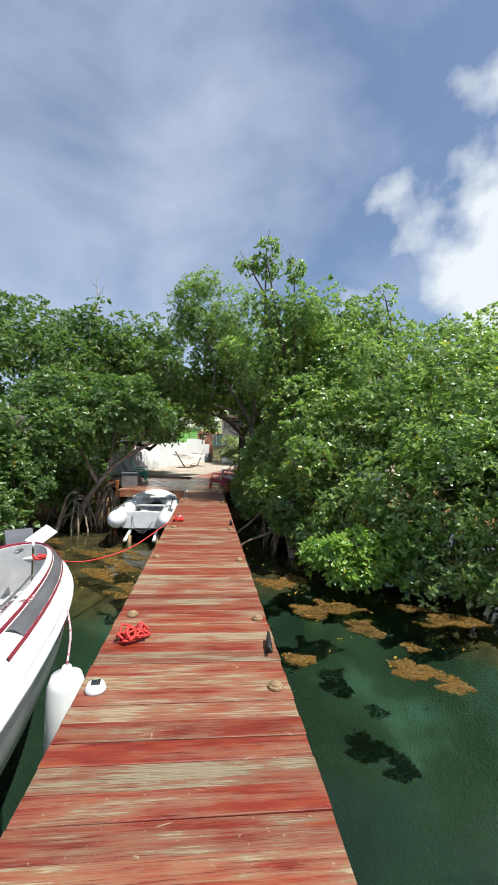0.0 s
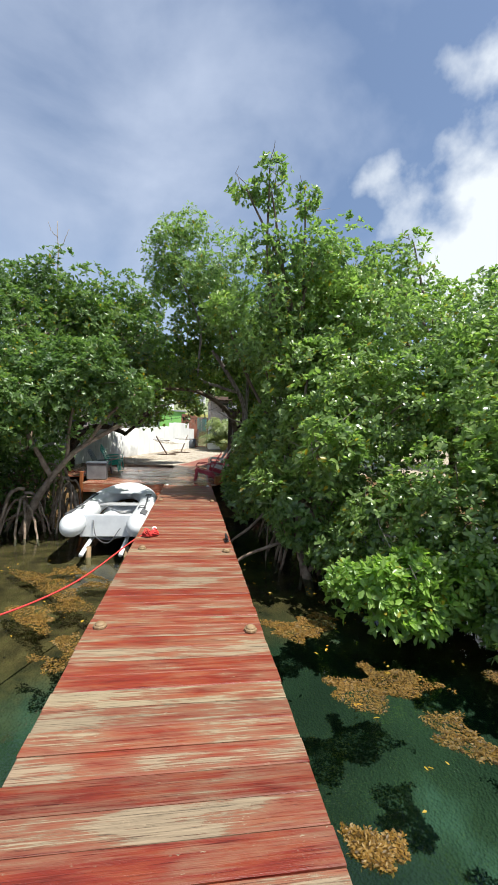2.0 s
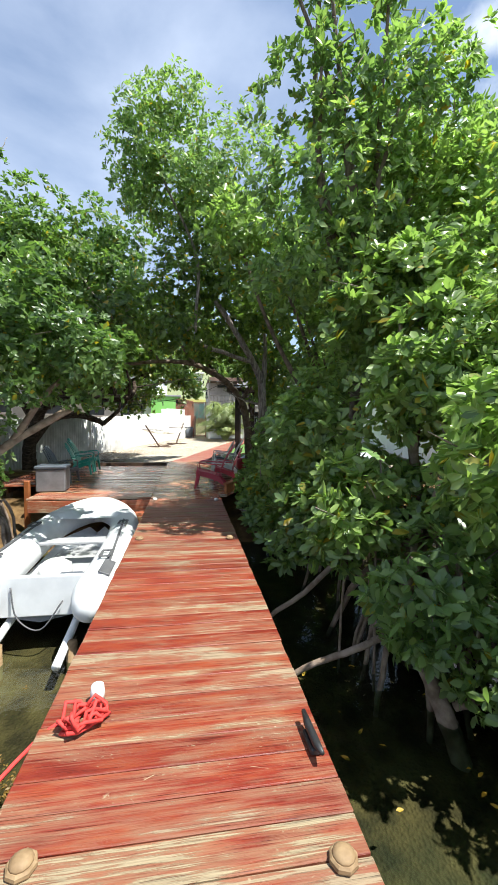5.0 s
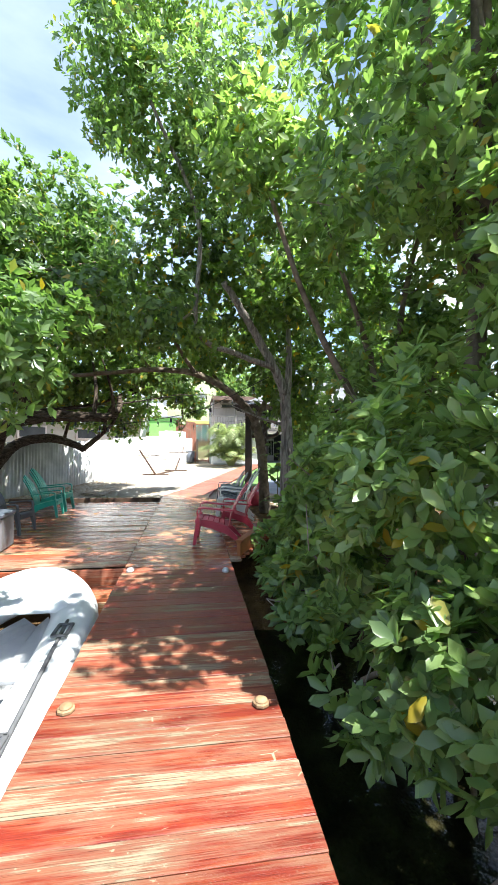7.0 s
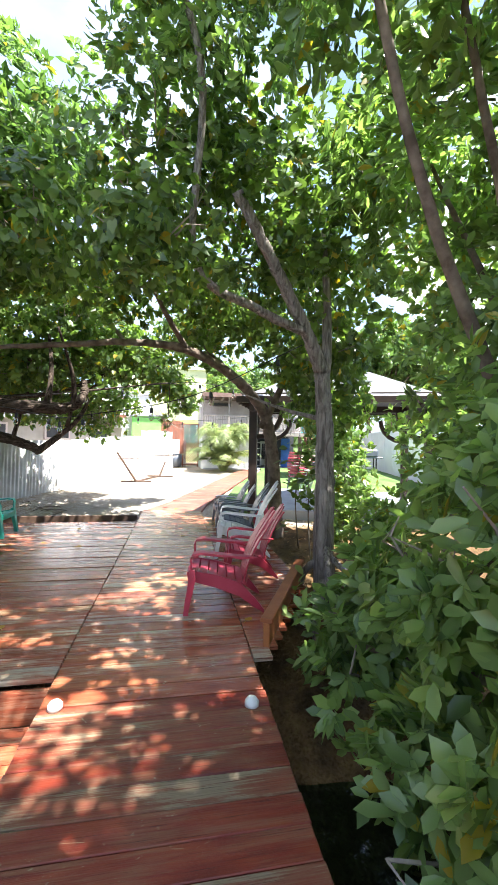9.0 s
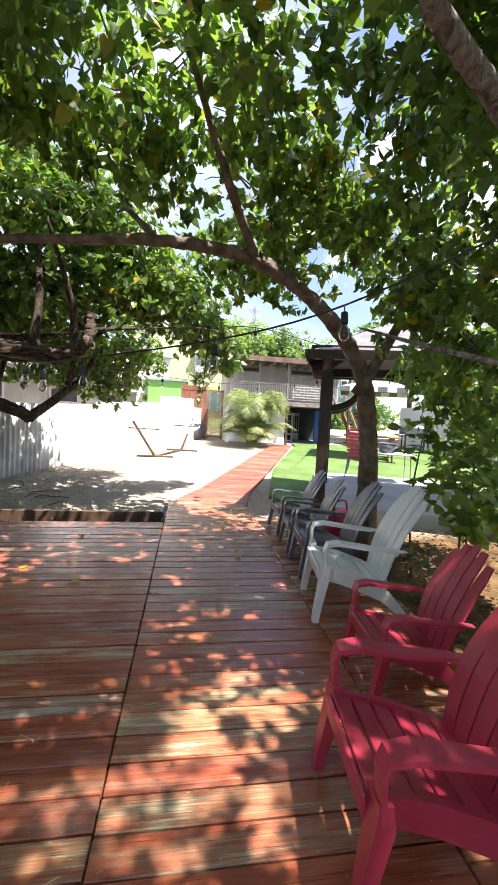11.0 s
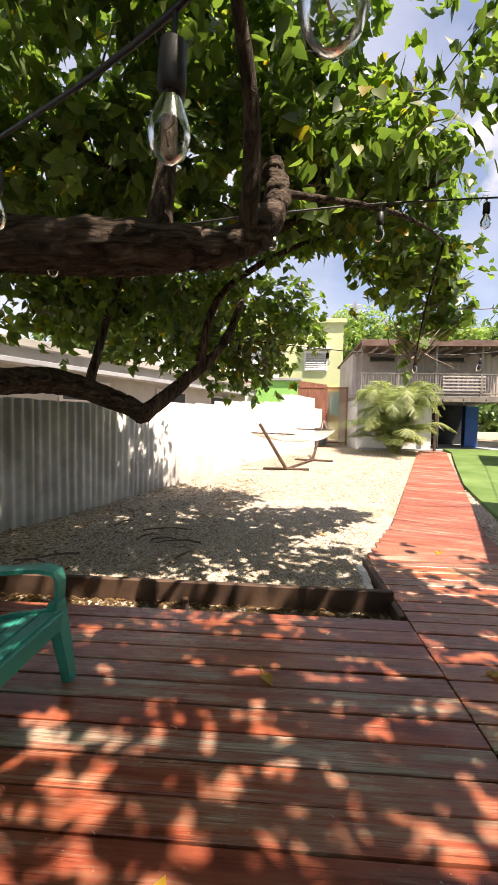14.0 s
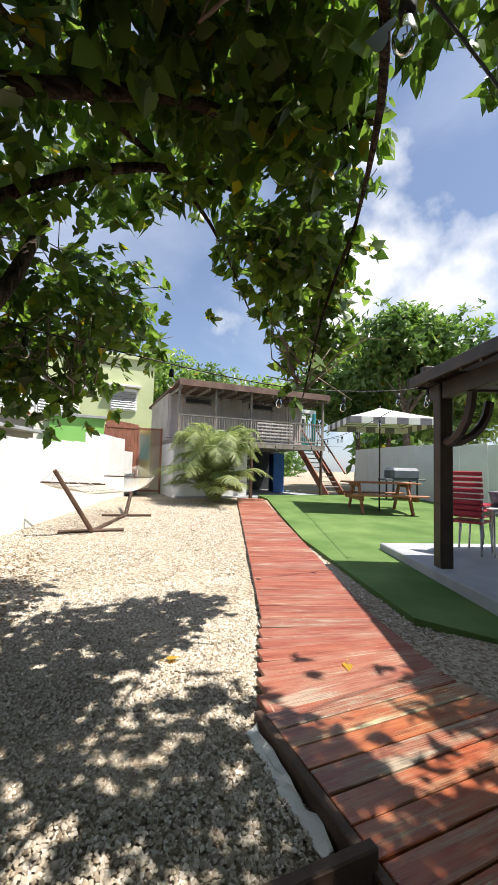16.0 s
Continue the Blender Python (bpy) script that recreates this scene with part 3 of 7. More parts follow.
def tree(name, label, trunk_limbs, crown_mesh, bark, category="tree", extra=(), at=None):
    """A tree: trunk (first limb), limbs, crown. trunk_limbs: (points, r0, r1)."""
    base = trunk_limbs[0][0][0] if at is None else at
    ob = thing(name, label, category, at=base)
    inv = Matrix.Translation(base).inverted()
    for i, (ctrl, r0, r1) in enumerate(trunk_limbs):
        v, f = limb(ctrl, r0, r1, 18 if r0 > 0.09 else 10 if r0 > 0.05 else 7, 14 if r0 > 0.09 else 9, r0 * 0.05)
        rise = abs(ctrl[-1][2] - ctrl[0][2]) > 0.6 * math.hypot(ctrl[-1][0] - ctrl[0][0], ctrl[-1][1] - ctrl[0][1])
        part("trunk" if i == 0 else "limb", mesh("limb", [inv @ p for p in v], f, BARK_UP if bark is BARK_DARK and rise and i else bark, True), ob)
    for cm in (crown_mesh if isinstance(crown_mesh, list) else [crown_mesh]):
        part("crown", cm, ob, m=inv)
    for nm, me, lab in extra:
        made = part(nm, me, ob, lab, inv)
        if nm == "twig_tangle":
            made["kind"] = "stuff"
    return ob


def twigs(blobs, count, mat, length=0.32, r=0.006, name="twigs"):
    """Thin bare twigs inside a crown, joined."""
    out = []
    for _ in range(count):
        cx, cy, cz, rx, ry, rz = random.choice(blobs)
        d = Vector((random.gauss(0, 1), random.gauss(0, 1), random.gauss(0, 1))).normalized()
        p = Vector((cx + d.x * rx * 0.4, cy + d.y * ry * 0.4, cz + d.z * rz * 0.4))
        e = p + Vector((d.x + random.gauss(0, 0.4), d.y + random.gauss(0, 0.4), abs(d.z) + random.gauss(0.2, 0.4))) * length * random.uniform(0.5, 1.2)
        if any(x0 < q.x < x1 and y0 < q.y < y1 and z0 < q.z < z1 for q in (p, e) for x0, x1, y0, y1, z0, z1 in WALK_SPACE):
            continue
        mid_ = (p + e) / 2 + Vector((random.gauss(0, 0.22), random.gauss(0, 0.22), random.gauss(0, 0.22))) * length
        out.append(tube([p, mid_, e], [r * 1.6, r * 1.2, r * 0.6], 4))
    v, f = join(out)
    return mesh(name, v, f, mat)


# ---------------------------------------------------------------- ground and water
def axis(lo, hi, fine_lo, fine_hi, step):
    a = list(np.arange(fine_lo, fine_hi, step))
    k, d = fine_lo, step
    left = []
    while k > lo:
        d *= 1.35
        k -= d
        left.append(k)
    k, d = fine_hi, step
    right = []
    while k < hi:
        right.append(k)
        d *= 1.35
        k += d
    return left[::-1] + a + right


gx, gy = axis(-900, 900, -8, 12, 0.25), axis(-900, 900, -3, 34, 0.25)
gv = [(x, y, ground_z(x, y) + 0.03 * noise.noise(Vector((x * 1.7, y * 1.7, 0))) + 0.012 * noise.noise(Vector((x * 6, y * 6, 3)))) for y in gy for x in gx]
nx = len(gx)
gf = [[j * nx + i, j * nx + i + 1, (j + 1) * nx + i + 1, (j + 1) * nx + i] for j in range(len(gy) - 1) for i in range(nx - 1)]
ground = tagged(new("ground", mesh("ground", gv, gf, GROUND, True)), "brown muddy shore, weedy sea bed and pale gravel yard", "ground", kind="structure")

WATER_Z = -0.9
wv = [(-900, -900, WATER_Z), (900, -900, WATER_Z), (900, 16, WATER_Z), (-900, 16, WATER_Z)]
water = tagged(new("water", mesh("water", wv, [[0, 1, 2, 3]], WATER)), "clear dark green shallow water", "water", kind="structure")
water.visible_shadow = False

# ---------------------------------------------------------------- dock, deck and boardwalk
PITCH = 0.14


def plank_mesh(name, length, width, mat, thick=0.034):
    return mesh(name, *cbox((length, width, thick), 0.004), mat)


def row_of_planks(parent, me, spots, sag=0.004):
    for x, y, z, rz in spots:
        part("plank", me, parent, m=pose(x, y, z + random.uniform(-sag, 0), random.uniform(-0.3, 0.3), random.uniform(-0.15, 0.15), rz + random.uniform(-0.2, 0.2)))


dock = thing("dock", "long wooden dock with worn red paint over water", "dock", kind="structure")
for sx in (-0.5, 0.5):
    part("beam", mesh("beam", *cbox((0.06, 15.6, 0.16), 0.006), RAW_WOOD), dock, m=pose(sx, 5.6, -0.12))
for y in (-1.4, 0.6, 2.6, 3.6, 5.4, 7.4, 9.4, 11.4, 13.1):
    for sx in (-0.5, 0.52):
        v, f = tube([(sx, y, -2.6), (sx, y, -0.04)], [0.085, 0.078], 12)
        part("piling", mesh("piling", v, f, PILING, True), dock)
dock_plank = plank_mesh("dock_plank", 1.24, 0.1365, RED_DOCK)
row_of_planks(dock, dock_plank, [(random.uniform(-0.004, 0.004), -2.0 + k * PITCH, -0.017, 0) for k in range(109)])

deck = thing("deck", "wide dark red plank deck in dappled shade", "deck", kind="structure")
right_plank = plank_mesh("deck_plank_right", 1.235, 0.132, RED_DECK)
row_of_planks(deck, right_plank, [(0, 13.27 + k * PITCH, -0.018, 0) for k in range(46)], 0.003)
left_plank = plank_mesh("deck_plank_left", 3.3, 0.132, RED_DECK)
row_of_planks(deck, left_plank, [(-2.274, 15.09 + k * PITCH, -0.019, 0.5) for k in range(25)], 0.003)
row_of_planks(deck, plank_mesh("deck_plank_short", 2.1, 0.132, RED_DECK), [(-1.674, 13.55 + k * PITCH, -0.019, 0.4) for k in range(11)], 0.003)
# the strip beside the walk, under the row of chairs, a little askew
for k in range(38):
    y = 13.62 + k * PITCH
    x1 = 1.42 if y > 14.9 else 0.75 + (y - 13.6) / 1.3 * 0.67
    if y > 17.6:
        x1 = 1.42 - (y - 17.6) * 0.35
    w = x1 - 0.626
    part("plank", plank_mesh("deck_plank_side", w, 0.132, RED_DECK), deck, m=pose(0.626 + w / 2, y, -0.022 + random.uniform(-0.003, 0), 0, 0, random.uniform(-0.3, 0.3)))
for x, y0, y1 in ((-3.7, 15.1, 18.4), (-2.6, 13.6, 18.4), (-1.6, 13.6, 18.4), (-0.68, 13.6, 18.4), (0.55, 13.3, 18.6), (1.2, 15.0, 18.4)):
    part("joist", mesh("joist", *cbox((0.05, y1 - y0, 0.15), 0.005), RAW_WOOD), deck, m=pose(x, (y0 + y1) / 2, -0.115))
for x in (-3.7, -2.2, -0.7, 1.2):
    for y in ((15.2, 17.0) if abs(x) > 1 and x != -2.2 else (13.9, 16.0)):
        part("post", mesh("post", *cbox((0.1, 0.1, 0.9), 0.006), PILING), deck, m=pose(x, y, -0.63))

landing = thing("boat_landing", "dark red plank steps from the deck down to the dinghy", "steps", kind="structure")
part("fascia", mesh("landing_fascia", *cbox((2.05, 0.035, 0.20), 0.004), RED_DECK), landing, m=pose(-1.66, 13.44, -0.14))
for k in range(3):
    part("tread", plank_mesh("landing_tread", 0.40, 0.132, RED_DECK), landing, m=pose(-0.83, 13.02 + k * PITCH, -0.22, 0, 0, random.uniform(-0.4, 0.4)))
part("riser", mesh("landing_riser", *cbox((0.40, 0.03, 0.26), 0.004), RED_DECK), landing, m=pose(-0.83, 12.935, -0.36))
for k in range(4):
    part("tread", plank_mesh("landing_low_tread", 0.62, 0.132, RED_DECK), landing, m=pose(-0.94, 12.42 + k * PITCH, -0.53, 0, 0, random.uniform(-0.4, 0.4)))
for x in (-0.68, -1.2):
    part("post", mesh("landing_post", *cbox((0.07, 0.07, 0.9), 0.006), PILING), landing, m=pose(x, 12.6, -1.0))

kerb = thing("timber_kerb", "dark timber edging round the gravel bed beside the deck", "edging", kind="structure")
part("board", mesh("board", *cbox((3.5, 0.045, 0.22), 0.006), RAW_WOOD), kerb, m=pose(-2.39, 18.80, -0.045))
part("board", mesh("board", *cbox((0.045, 1.1, 0.2), 0.006), RAW_WOOD), kerb, m=pose(-0.645, 19.12, -0.1))
part("board", mesh("board", *cbox((0.045, 0.32, 0.1), 0.006), RAW_WOOD), kerb, m=pose(-2.05, 18.63, -0.09, 0, 0, 14))
part("board", mesh("board", *cbox((3.3, 0.04, 0.15), 0.006), RAW_WOOD), kerb, m=pose(-2.3, 18.5, -0.115))

rail = thing("timber_rail", "orange-stained timber rail along the deck edge", "railing", kind="structure")
part("board", mesh("board", *cbox((1.6, 0.05, 0.18), 0.006), ORANGE_WOOD), rail, m=pose(1.09, 14.40, 0.07, 0, 0, 64))
part("cap", mesh("cap", *cbox((1.6, 0.09, 0.035), 0.006), ORANGE_WOOD), rail, m=pose(1.09, 14.40, 0.177, 0, 0, 64))

boardwalk = thing("boardwalk", "narrow sunlit red plank boardwalk across the gravel", "boardwalk", kind="structure")
BW_A, BW_B = Vector((0.0, 19.645, -0.012)), Vector((3.34, 28.75, 0.36))
bw_len = (BW_B - BW_A).length
bw_yaw = -math.degrees(math.atan2(BW_B.x - BW_A.x, BW_B.y - BW_A.y))
bw_pitch = math.degrees(math.asin((BW_B.z - BW_A.z) / bw_len))
nbw = int(bw_len / PITCH)
for k in range(nbw):
    t = (k + 0.5) / nbw
    p = BW_A.lerp(BW_B, t)
    turn = min(1.0, k / 7)
    wide = 1.24 - 0.26 * turn - 0.20 * t
    part("plank", plank_mesh("walk_plank", wide, 0.136 + 0.03 * (1 - turn), RED_WALK), boardwalk, m=pose(p.x, p.y, p.z - 0.012 - 0.0004 * (k % 3), bw_pitch, random.uniform(-0.4, 0.4), bw_yaw * turn + random.uniform(-0.5, 0.5)))
for s in (-0.34, 0.34):
    c = (BW_A + BW_B) / 2 + Vector((math.cos(radians(bw_yaw)), math.sin(radians(bw_yaw)), 0)) * s
    part("bearer", mesh("bearer", *cbox((0.05, bw_len - 0.2, 0.06), 0.005), RAW_WOOD), boardwalk, m=pose(c.x, c.y, c.z - 0.062, bw_pitch, 0, bw_yaw))

# turf and the concrete pad under the pavilion
def sheet(name, outline, step, dz, mat, thick=0.03):
    """A flat sheet with a given outline that follows the ground, with a skirt."""
    top = [Vector((x, y, -0.10 + 0.042 * (y - 19.0) + dz)) for x, y in outline]
    vs = top + [v - Vector((0, 0, thick)) for v in top]
    n = len(top)
    fs = [list(range(n))] + [[i, i + n, (i + 1) % n + n, (i + 1) % n] for i in range(n)]
    return mesh(name, vs, fs, mat)


lawn_outline = [(1.42, 21.5), (1.15, 20.35), (1.62, 19.6), (2.6, 19.3), (8.0, 19.3), (9.9, 29.6), (4.0, 29.6), (3.86, 28.6), (2.75, 25.7), (1.9, 23.4)]
lawn = tagged(new("lawn", sheet("lawn", lawn_outline, 0.5, 0.055, GRASS, 0.06)), "bright green artificial turf lawn with a worn pale strip", "lawn", kind="structure")
slab = tagged(new("concrete_slab", mesh("slab", *join([cbox((4.6, 3.4, 0.26), 0.012, pose(4.35, 20.15, 0.02, 1.5, 0, -18))]), CONCRETE)), "smooth grey concrete patio slab under the pavilion", "slab", kind="structure")

# ---------------------------------------------------------------- fences
fence_a, fence_b = Vector((-7.4, 12.9, 0)), Vector((0.35, 31.6, 0))
fdir = (fence_b - fence_a).normalized()
fyaw = math.degrees(math.atan2(fdir.y, fdir.x))


def at_fence(s, off=0.0):
    p = fence_a + fdir * s + Vector((fdir.y, -fdir.x, 0)) * off
    return p


flen = (fence_b - fence_a).length
tin_len = 12.15
tin_fence = thing("tin_fence", "corrugated grey-white tin fence with dappled shade", "fence", kind="structure")
s = 0.0
while s < tin_len - 0.1:
    w = min(0.82, tin_len - s)
    p0 = at_fence(s + w / 2)
    h = 1.48 + random.uniform(-0.05, 0.05)
    nseg = 44
    prof = [((i / nseg - 0.5) * (w + 0.03), 0.021 * math.cos(i / nseg * math.pi * 2 * 7)) for i in range(nseg + 1)]
    vs = [Vector((u, d, z)) for z in (0.0, h) for u, d in prof] + [Vector((u, d + 0.003, z)) for z in (0.0, h) for u, d in prof]
    m = nseg + 1
    fs = [[i, i + 1, m + i + 1, m + i] for i in range(nseg)] + [[2 * m + i, 3 * m + i, 3 * m + i + 1, 2 * m + i + 1] for i in range(nseg)]
    fs += [[m + i, m + i + 1, 3 * m + i + 1, 3 * m + i] for i in range(nseg)]
    part("panel", mesh("tin_panel", vs, fs, TIN, True), tin_fence, m=pose(p0.x, p0.y, ground_z(p0.x, p0.y) - 0.03, random.uniform(-1.2, 1.2), 0, fyaw + random.uniform(-0.8, 0.8)))
    s += 0.82
s = tin_len
white_fence = thing("white_board_fence", "white painted board fence in full sun", "fence", kind="structure")
while s < flen:
    w = 0.61
    p0 = at_fence(s + w / 2)
    h = 1.50 + (0.24 if s > flen - 5.0 and s < flen - 1.8 else 0) + random.uniform(-0.015, 0.015) - 0.1 * (s > flen - 1.8)
    part("panel", mesh("white_panel", *cbox((w - 0.006, 0.03, h), 0.004), WHITE_PAINT), white_fence, m=pose(p0.x, p0.y, ground_z(p0.x, p0.y) + h / 2 - 0.02, 0, 0, fyaw))
    s += w
right_fence = thing("white_wall_fence", "tall white painted panel fence beyond the lawn", "fence", kind="structure")
for k in range(15):
    y = 17.4 + k * 1.08
    x = 9.35 + 0.175 * (y - 25.1)
    part("panel", mesh("right_panel", *cbox((1.08, 0.05, 2.0), 0.004), WHITE_PAINT), right_fence, m=pose(x, y, ground_z(x, y) + 0.98, 0, 0, 80))

# lattice gate in the gap beside the house
gate = thing("lattice_gate", "red-brown wooden lattice gate and screen", "gate", kind="structure", at=(0.35, 31.2, 0.33), rz=8)
part("frame", mesh("frame", *join([cbox((0.06, 0.05, 2.2), 0.004, pose(x, 0, 1.1)) for x in (-1.05, 0.0, 0.78)] + [cbox((1.9, 0.05, 0.06), 0.004, pose(-0.13, 0, z)) for z in (0.1, 2.15)]), LATTICE), gate)
for k in range(-2, 18):
    for sgn in (1, -1):
        x0, z0 = 0.02, 0.12 + k * 0.12
        pts = [(u, z0 + sgn * (u - 0.4) * 1.3 + 0.2) for u in (0.03, 0.76)]
        (xa, za), (xb, zb) = pts
        if max(za, zb) < 0.15 or min(za, zb) > 2.1:
            continue
        ta = [(0.12 - za) / (zb - za), (2.12 - za) / (zb - za)]
        t0, t1 = max(0, min(ta)), min(1, max(ta))
        A = Vector((xa + (xb - xa) * t0, 0.012 * sgn, za + (zb - za) * t0))
        B = Vector((xa + (xb - xa) * t1, 0.012 * sgn, za + (zb - za) * t1))
        if (B - A).length < 0.1:
            continue
        mm = Matrix.Translation((A + B) / 2) @ (B - A).to_track_quat("X", "Z").to_matrix().to_4x4()
        part("slat", mesh("lattice_slat", *cbox(((B - A).length, 0.012, 0.03), 0.002), LATTICE), gate, m=mm)
for k in range(8):
    part("board", mesh("screen_board", *cbox((0.125, 0.02, 2.35 - 0.03 * k), 0.003), LATTICE), gate, m=pose(-0.98 + k * 0.13, 0.0, 1.2))
bin_ = thing("dark_bin", "dark grey plastic bin beside the lattice gate", "bin", at=(0.05, 30.6, 0.36))
part("body", mesh("bin_body", *lathe([(0.19, 0), (0.24, 0.02), (0.28, 0.62), (0.26, 0.62), (0.22, 0.05)], 16), GREY_PLASTIC, True), bin_)
part("rim", mesh("bin_rim", *tube([(0.285 * math.cos(a), 0.285 * math.sin(a), 0.62) for a in np.arange(0, 6.28, 0.4)], 0.014, 6, True), GREY_PLASTIC, True), bin_)

# ---------------------------------------------------------------- the house at the end
HX, HY, HZ = 1.22, 29.9, 0.30
house = thing("beach_house", "weathered two-storey house with a balcony and open ground floor", "house", at=(HX, HY, HZ))
house.scale = (0.785, 1.0, 0.90)


def hp(name, size, c, mat, label="", parent=None, ch=0.006, rz=0, ry=0, rx=0):
    return part(name, mesh(name, *cbox(size, ch), mat), parent or house, label, pose(*c, rx, ry, rz))


hp("wall", (3.15, 0.15, 1.88), (1.57, 0.0, 0.94), WHITE_STUCCO, "white stucco ground floor wall")
hp("wall", (0.15, 3.9, 1.88), (0.075, 2.1, 0.94), WHITE_STUCCO)
# inner walls coloured dark: the open ground floor's shade is in the base colour
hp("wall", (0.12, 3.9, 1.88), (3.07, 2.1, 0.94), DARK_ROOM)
hp("wall", (4.0, 0.12, 1.95), (5.1, 3.6, 0.97), DARK_ROOM, "back wall of the open ground floor, coloured dark for its shade")
hp("floor_slab", (7.2, 4.6, 0.1), (3.7, 1.9, 0.02), CONCRETE)
hp("balcony_floor", (6.7, 4.6, 0.14), (3.35, 1.9, 1.96), GREY_WOOD)
hp("balcony_beam", (6.7, 0.07, 0.2), (3.35, -0.42, 1.92), GREY_WOOD)
hp("wall", (6.5, 0.12, 1.75), (3.3, 1.0, 2.9), GREY_WALL, "weathered grey boarded upper wall")
hp("wall", (0.12, 3.0, 1.75), (0.06, 2.5, 2.9), GREY_WALL)
hp("wall", (0.12, 3.0, 1.75), (6.54, 2.5, 2.9), GREY_WALL)
for k in range(26):
    hp("batten", (0.02, 0.02, 1.7), (0.15 + k * 0.25, 0.93, 2.9), GREY_WALL, ch=0.002)
hp("roof", (6.8, 5.2, 0.09), (3.35, 1.95, 3.82), RUSTY, "rusty flat overhanging roof", rx=-2.5)
hp("fascia", (6.8, 0.05, 0.22), (3.35, -0.66, 3.86), RUSTY)
for k in range(13):
    hp("rafter", (0.05, 1.6, 0.1), (0.1 + k * 0.55, 0.2, 3.72), GREY_WOOD)
for x in (0.05, 1.55, 3.08, 4.9, 6.6):
    hp("post", (0.08, 0.08, 1.8), (x, -0.4, 2.9), GREY_WOOD)
for x in (3.15, 6.55):
    hp("post", (0.09, 0.09, 1.95), (x, -0.4, 0.97), RAW_WOOD)
hp("rail", (6.6, 0.05, 0.06), (3.3, -0.42, 2.82), GREY_WOOD)
hp("rail", (6.6, 0.04, 0.05), (3.3, -0.42, 2.12), GREY_WOOD)
for k in range(62):
    if not 3.4 < 0.12 + k * 0.105 < 5.0:
        hp("baluster", (0.035, 0.025, 0.66), (0.12 + k * 0.105, -0.42, 2.47), GREY_WOOD, ch=0.003)
for k in range(5):
    hp("slat", (1.7, 0.03, 0.05), (4.2, -0.42, 2.24 + k * 0.12), GREY_WALL, ch=0.003)
for k in range(9):
    hp("slat", (0.05, 0.02, 0.6), (3.42 + k * 0.19, -0.40, 2.47), GREY_WALL, ch=0.003)
# framed dark strips for the slot beneath the roof, shade put into the colour
for x, w in ((1.3, 1.1), (4.3, 1.2)):
    fr = hp("window", (w, 0.08, 0.16), (x, 0.93, 3.55), DARK_ROOM, "long slot beneath the roof, coloured dark for its shade")
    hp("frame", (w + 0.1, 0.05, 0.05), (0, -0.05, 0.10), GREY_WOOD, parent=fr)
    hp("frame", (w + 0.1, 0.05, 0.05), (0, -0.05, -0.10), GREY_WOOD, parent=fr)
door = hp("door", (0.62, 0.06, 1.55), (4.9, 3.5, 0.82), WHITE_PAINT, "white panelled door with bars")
# solid panes, coloured dark for the unlit space behind the door
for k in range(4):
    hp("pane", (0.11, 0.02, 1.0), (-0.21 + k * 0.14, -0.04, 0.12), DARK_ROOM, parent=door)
hp("panel", (0.55, 0.08, 1.7), (5.75, 1.6, 0.9), BLUE, "blue painted panel")
hp("panel", (0.08, 1.2, 1.7), (6.05, 2.2, 0.9), BLUE)
shelf = hp("shelf_unit", (0.7, 0.05, 1.5), (3.6, 1.2, 0.8), DARK_ROOM)
for k in range(5):
    hp("shelf", (0.66, 0.25, 0.035), (0, -0.14, -0.65 + k * 0.33), WHITE_PAINT, parent=shelf)
for x in (-0.33, 0.33):
    hp("side", (0.035, 0.25, 1.5), (x, -0.14, 0), WHITE_PAINT, parent=shelf)
# outside stair and turquoise door frame at its head
stair = thing("outside_stair", "steep wooden outside stair with dark stringers", "stair", at=(7.25, HY + 0.1, HZ), rz=0)
stair.scale = (0.9, 1, 0.9)
for k in range(9):
    hp("tread", (0.72, 0.24, 0.04), (0, k * 0.2, 0.2 + k * 0.2), GREY_WOOD, parent=stair)
for x in (-0.40, 0.40):
    hp("stringer", (0.05, 2.8, 0.30), (x, 0.85, 1.02), LATTICE, parent=stair, rx=45)
    hp("handrail", (0.05, 2.8, 0.06), (x, 0.75, 1.95), LATTICE, parent=stair, rx=45)
porch = thing("turquoise_porch", "turquoise painted porch frame at the stair head", "porch", at=(7.15, HY + 1.9, HZ + 1.75))
porch.scale = (0.85, 1, 0.9)
for x in (-0.45, 0.45):
    hp("post", (0.13, 0.13, 1.75), (x, 0, 0.87), TURQUOISE, parent=porch)
hp("lintel", (1.05, 0.13, 0.16), (0, 0, 1.8), WHITE_PAINT, parent=porch)
hp("apron", (0.9, 0.08, 0.6), (0, 0.02, 0.28), TURQUOISE, parent=porch)
hp("door", (0.5, 0.05, 1.3), (-0.05, 0.3, 1.0), WHITE_PAINT, parent=porch)
hp("window", (0.3, 0.03, 0.4), (-0.05, 0.26, 1.3), DARK_ROOM, parent=porch)

# neighbouring buildings over the left fence
def louvre_window(parent, c, w, h, rz=0):
    fr = hp("window", (w + 0.12, 0.1, h + 0.12), c, WHITE_PAINT, "white louvred window", parent, rz=rz)
    for k in range(int(h / 0.11)):
        hp("slat", (w, 0.03, 0.085), (0, -0.07, -h / 2 + 0.06 + k * 0.11), STEEL, parent=fr, rx=-35, ch=0.003)
    return fr


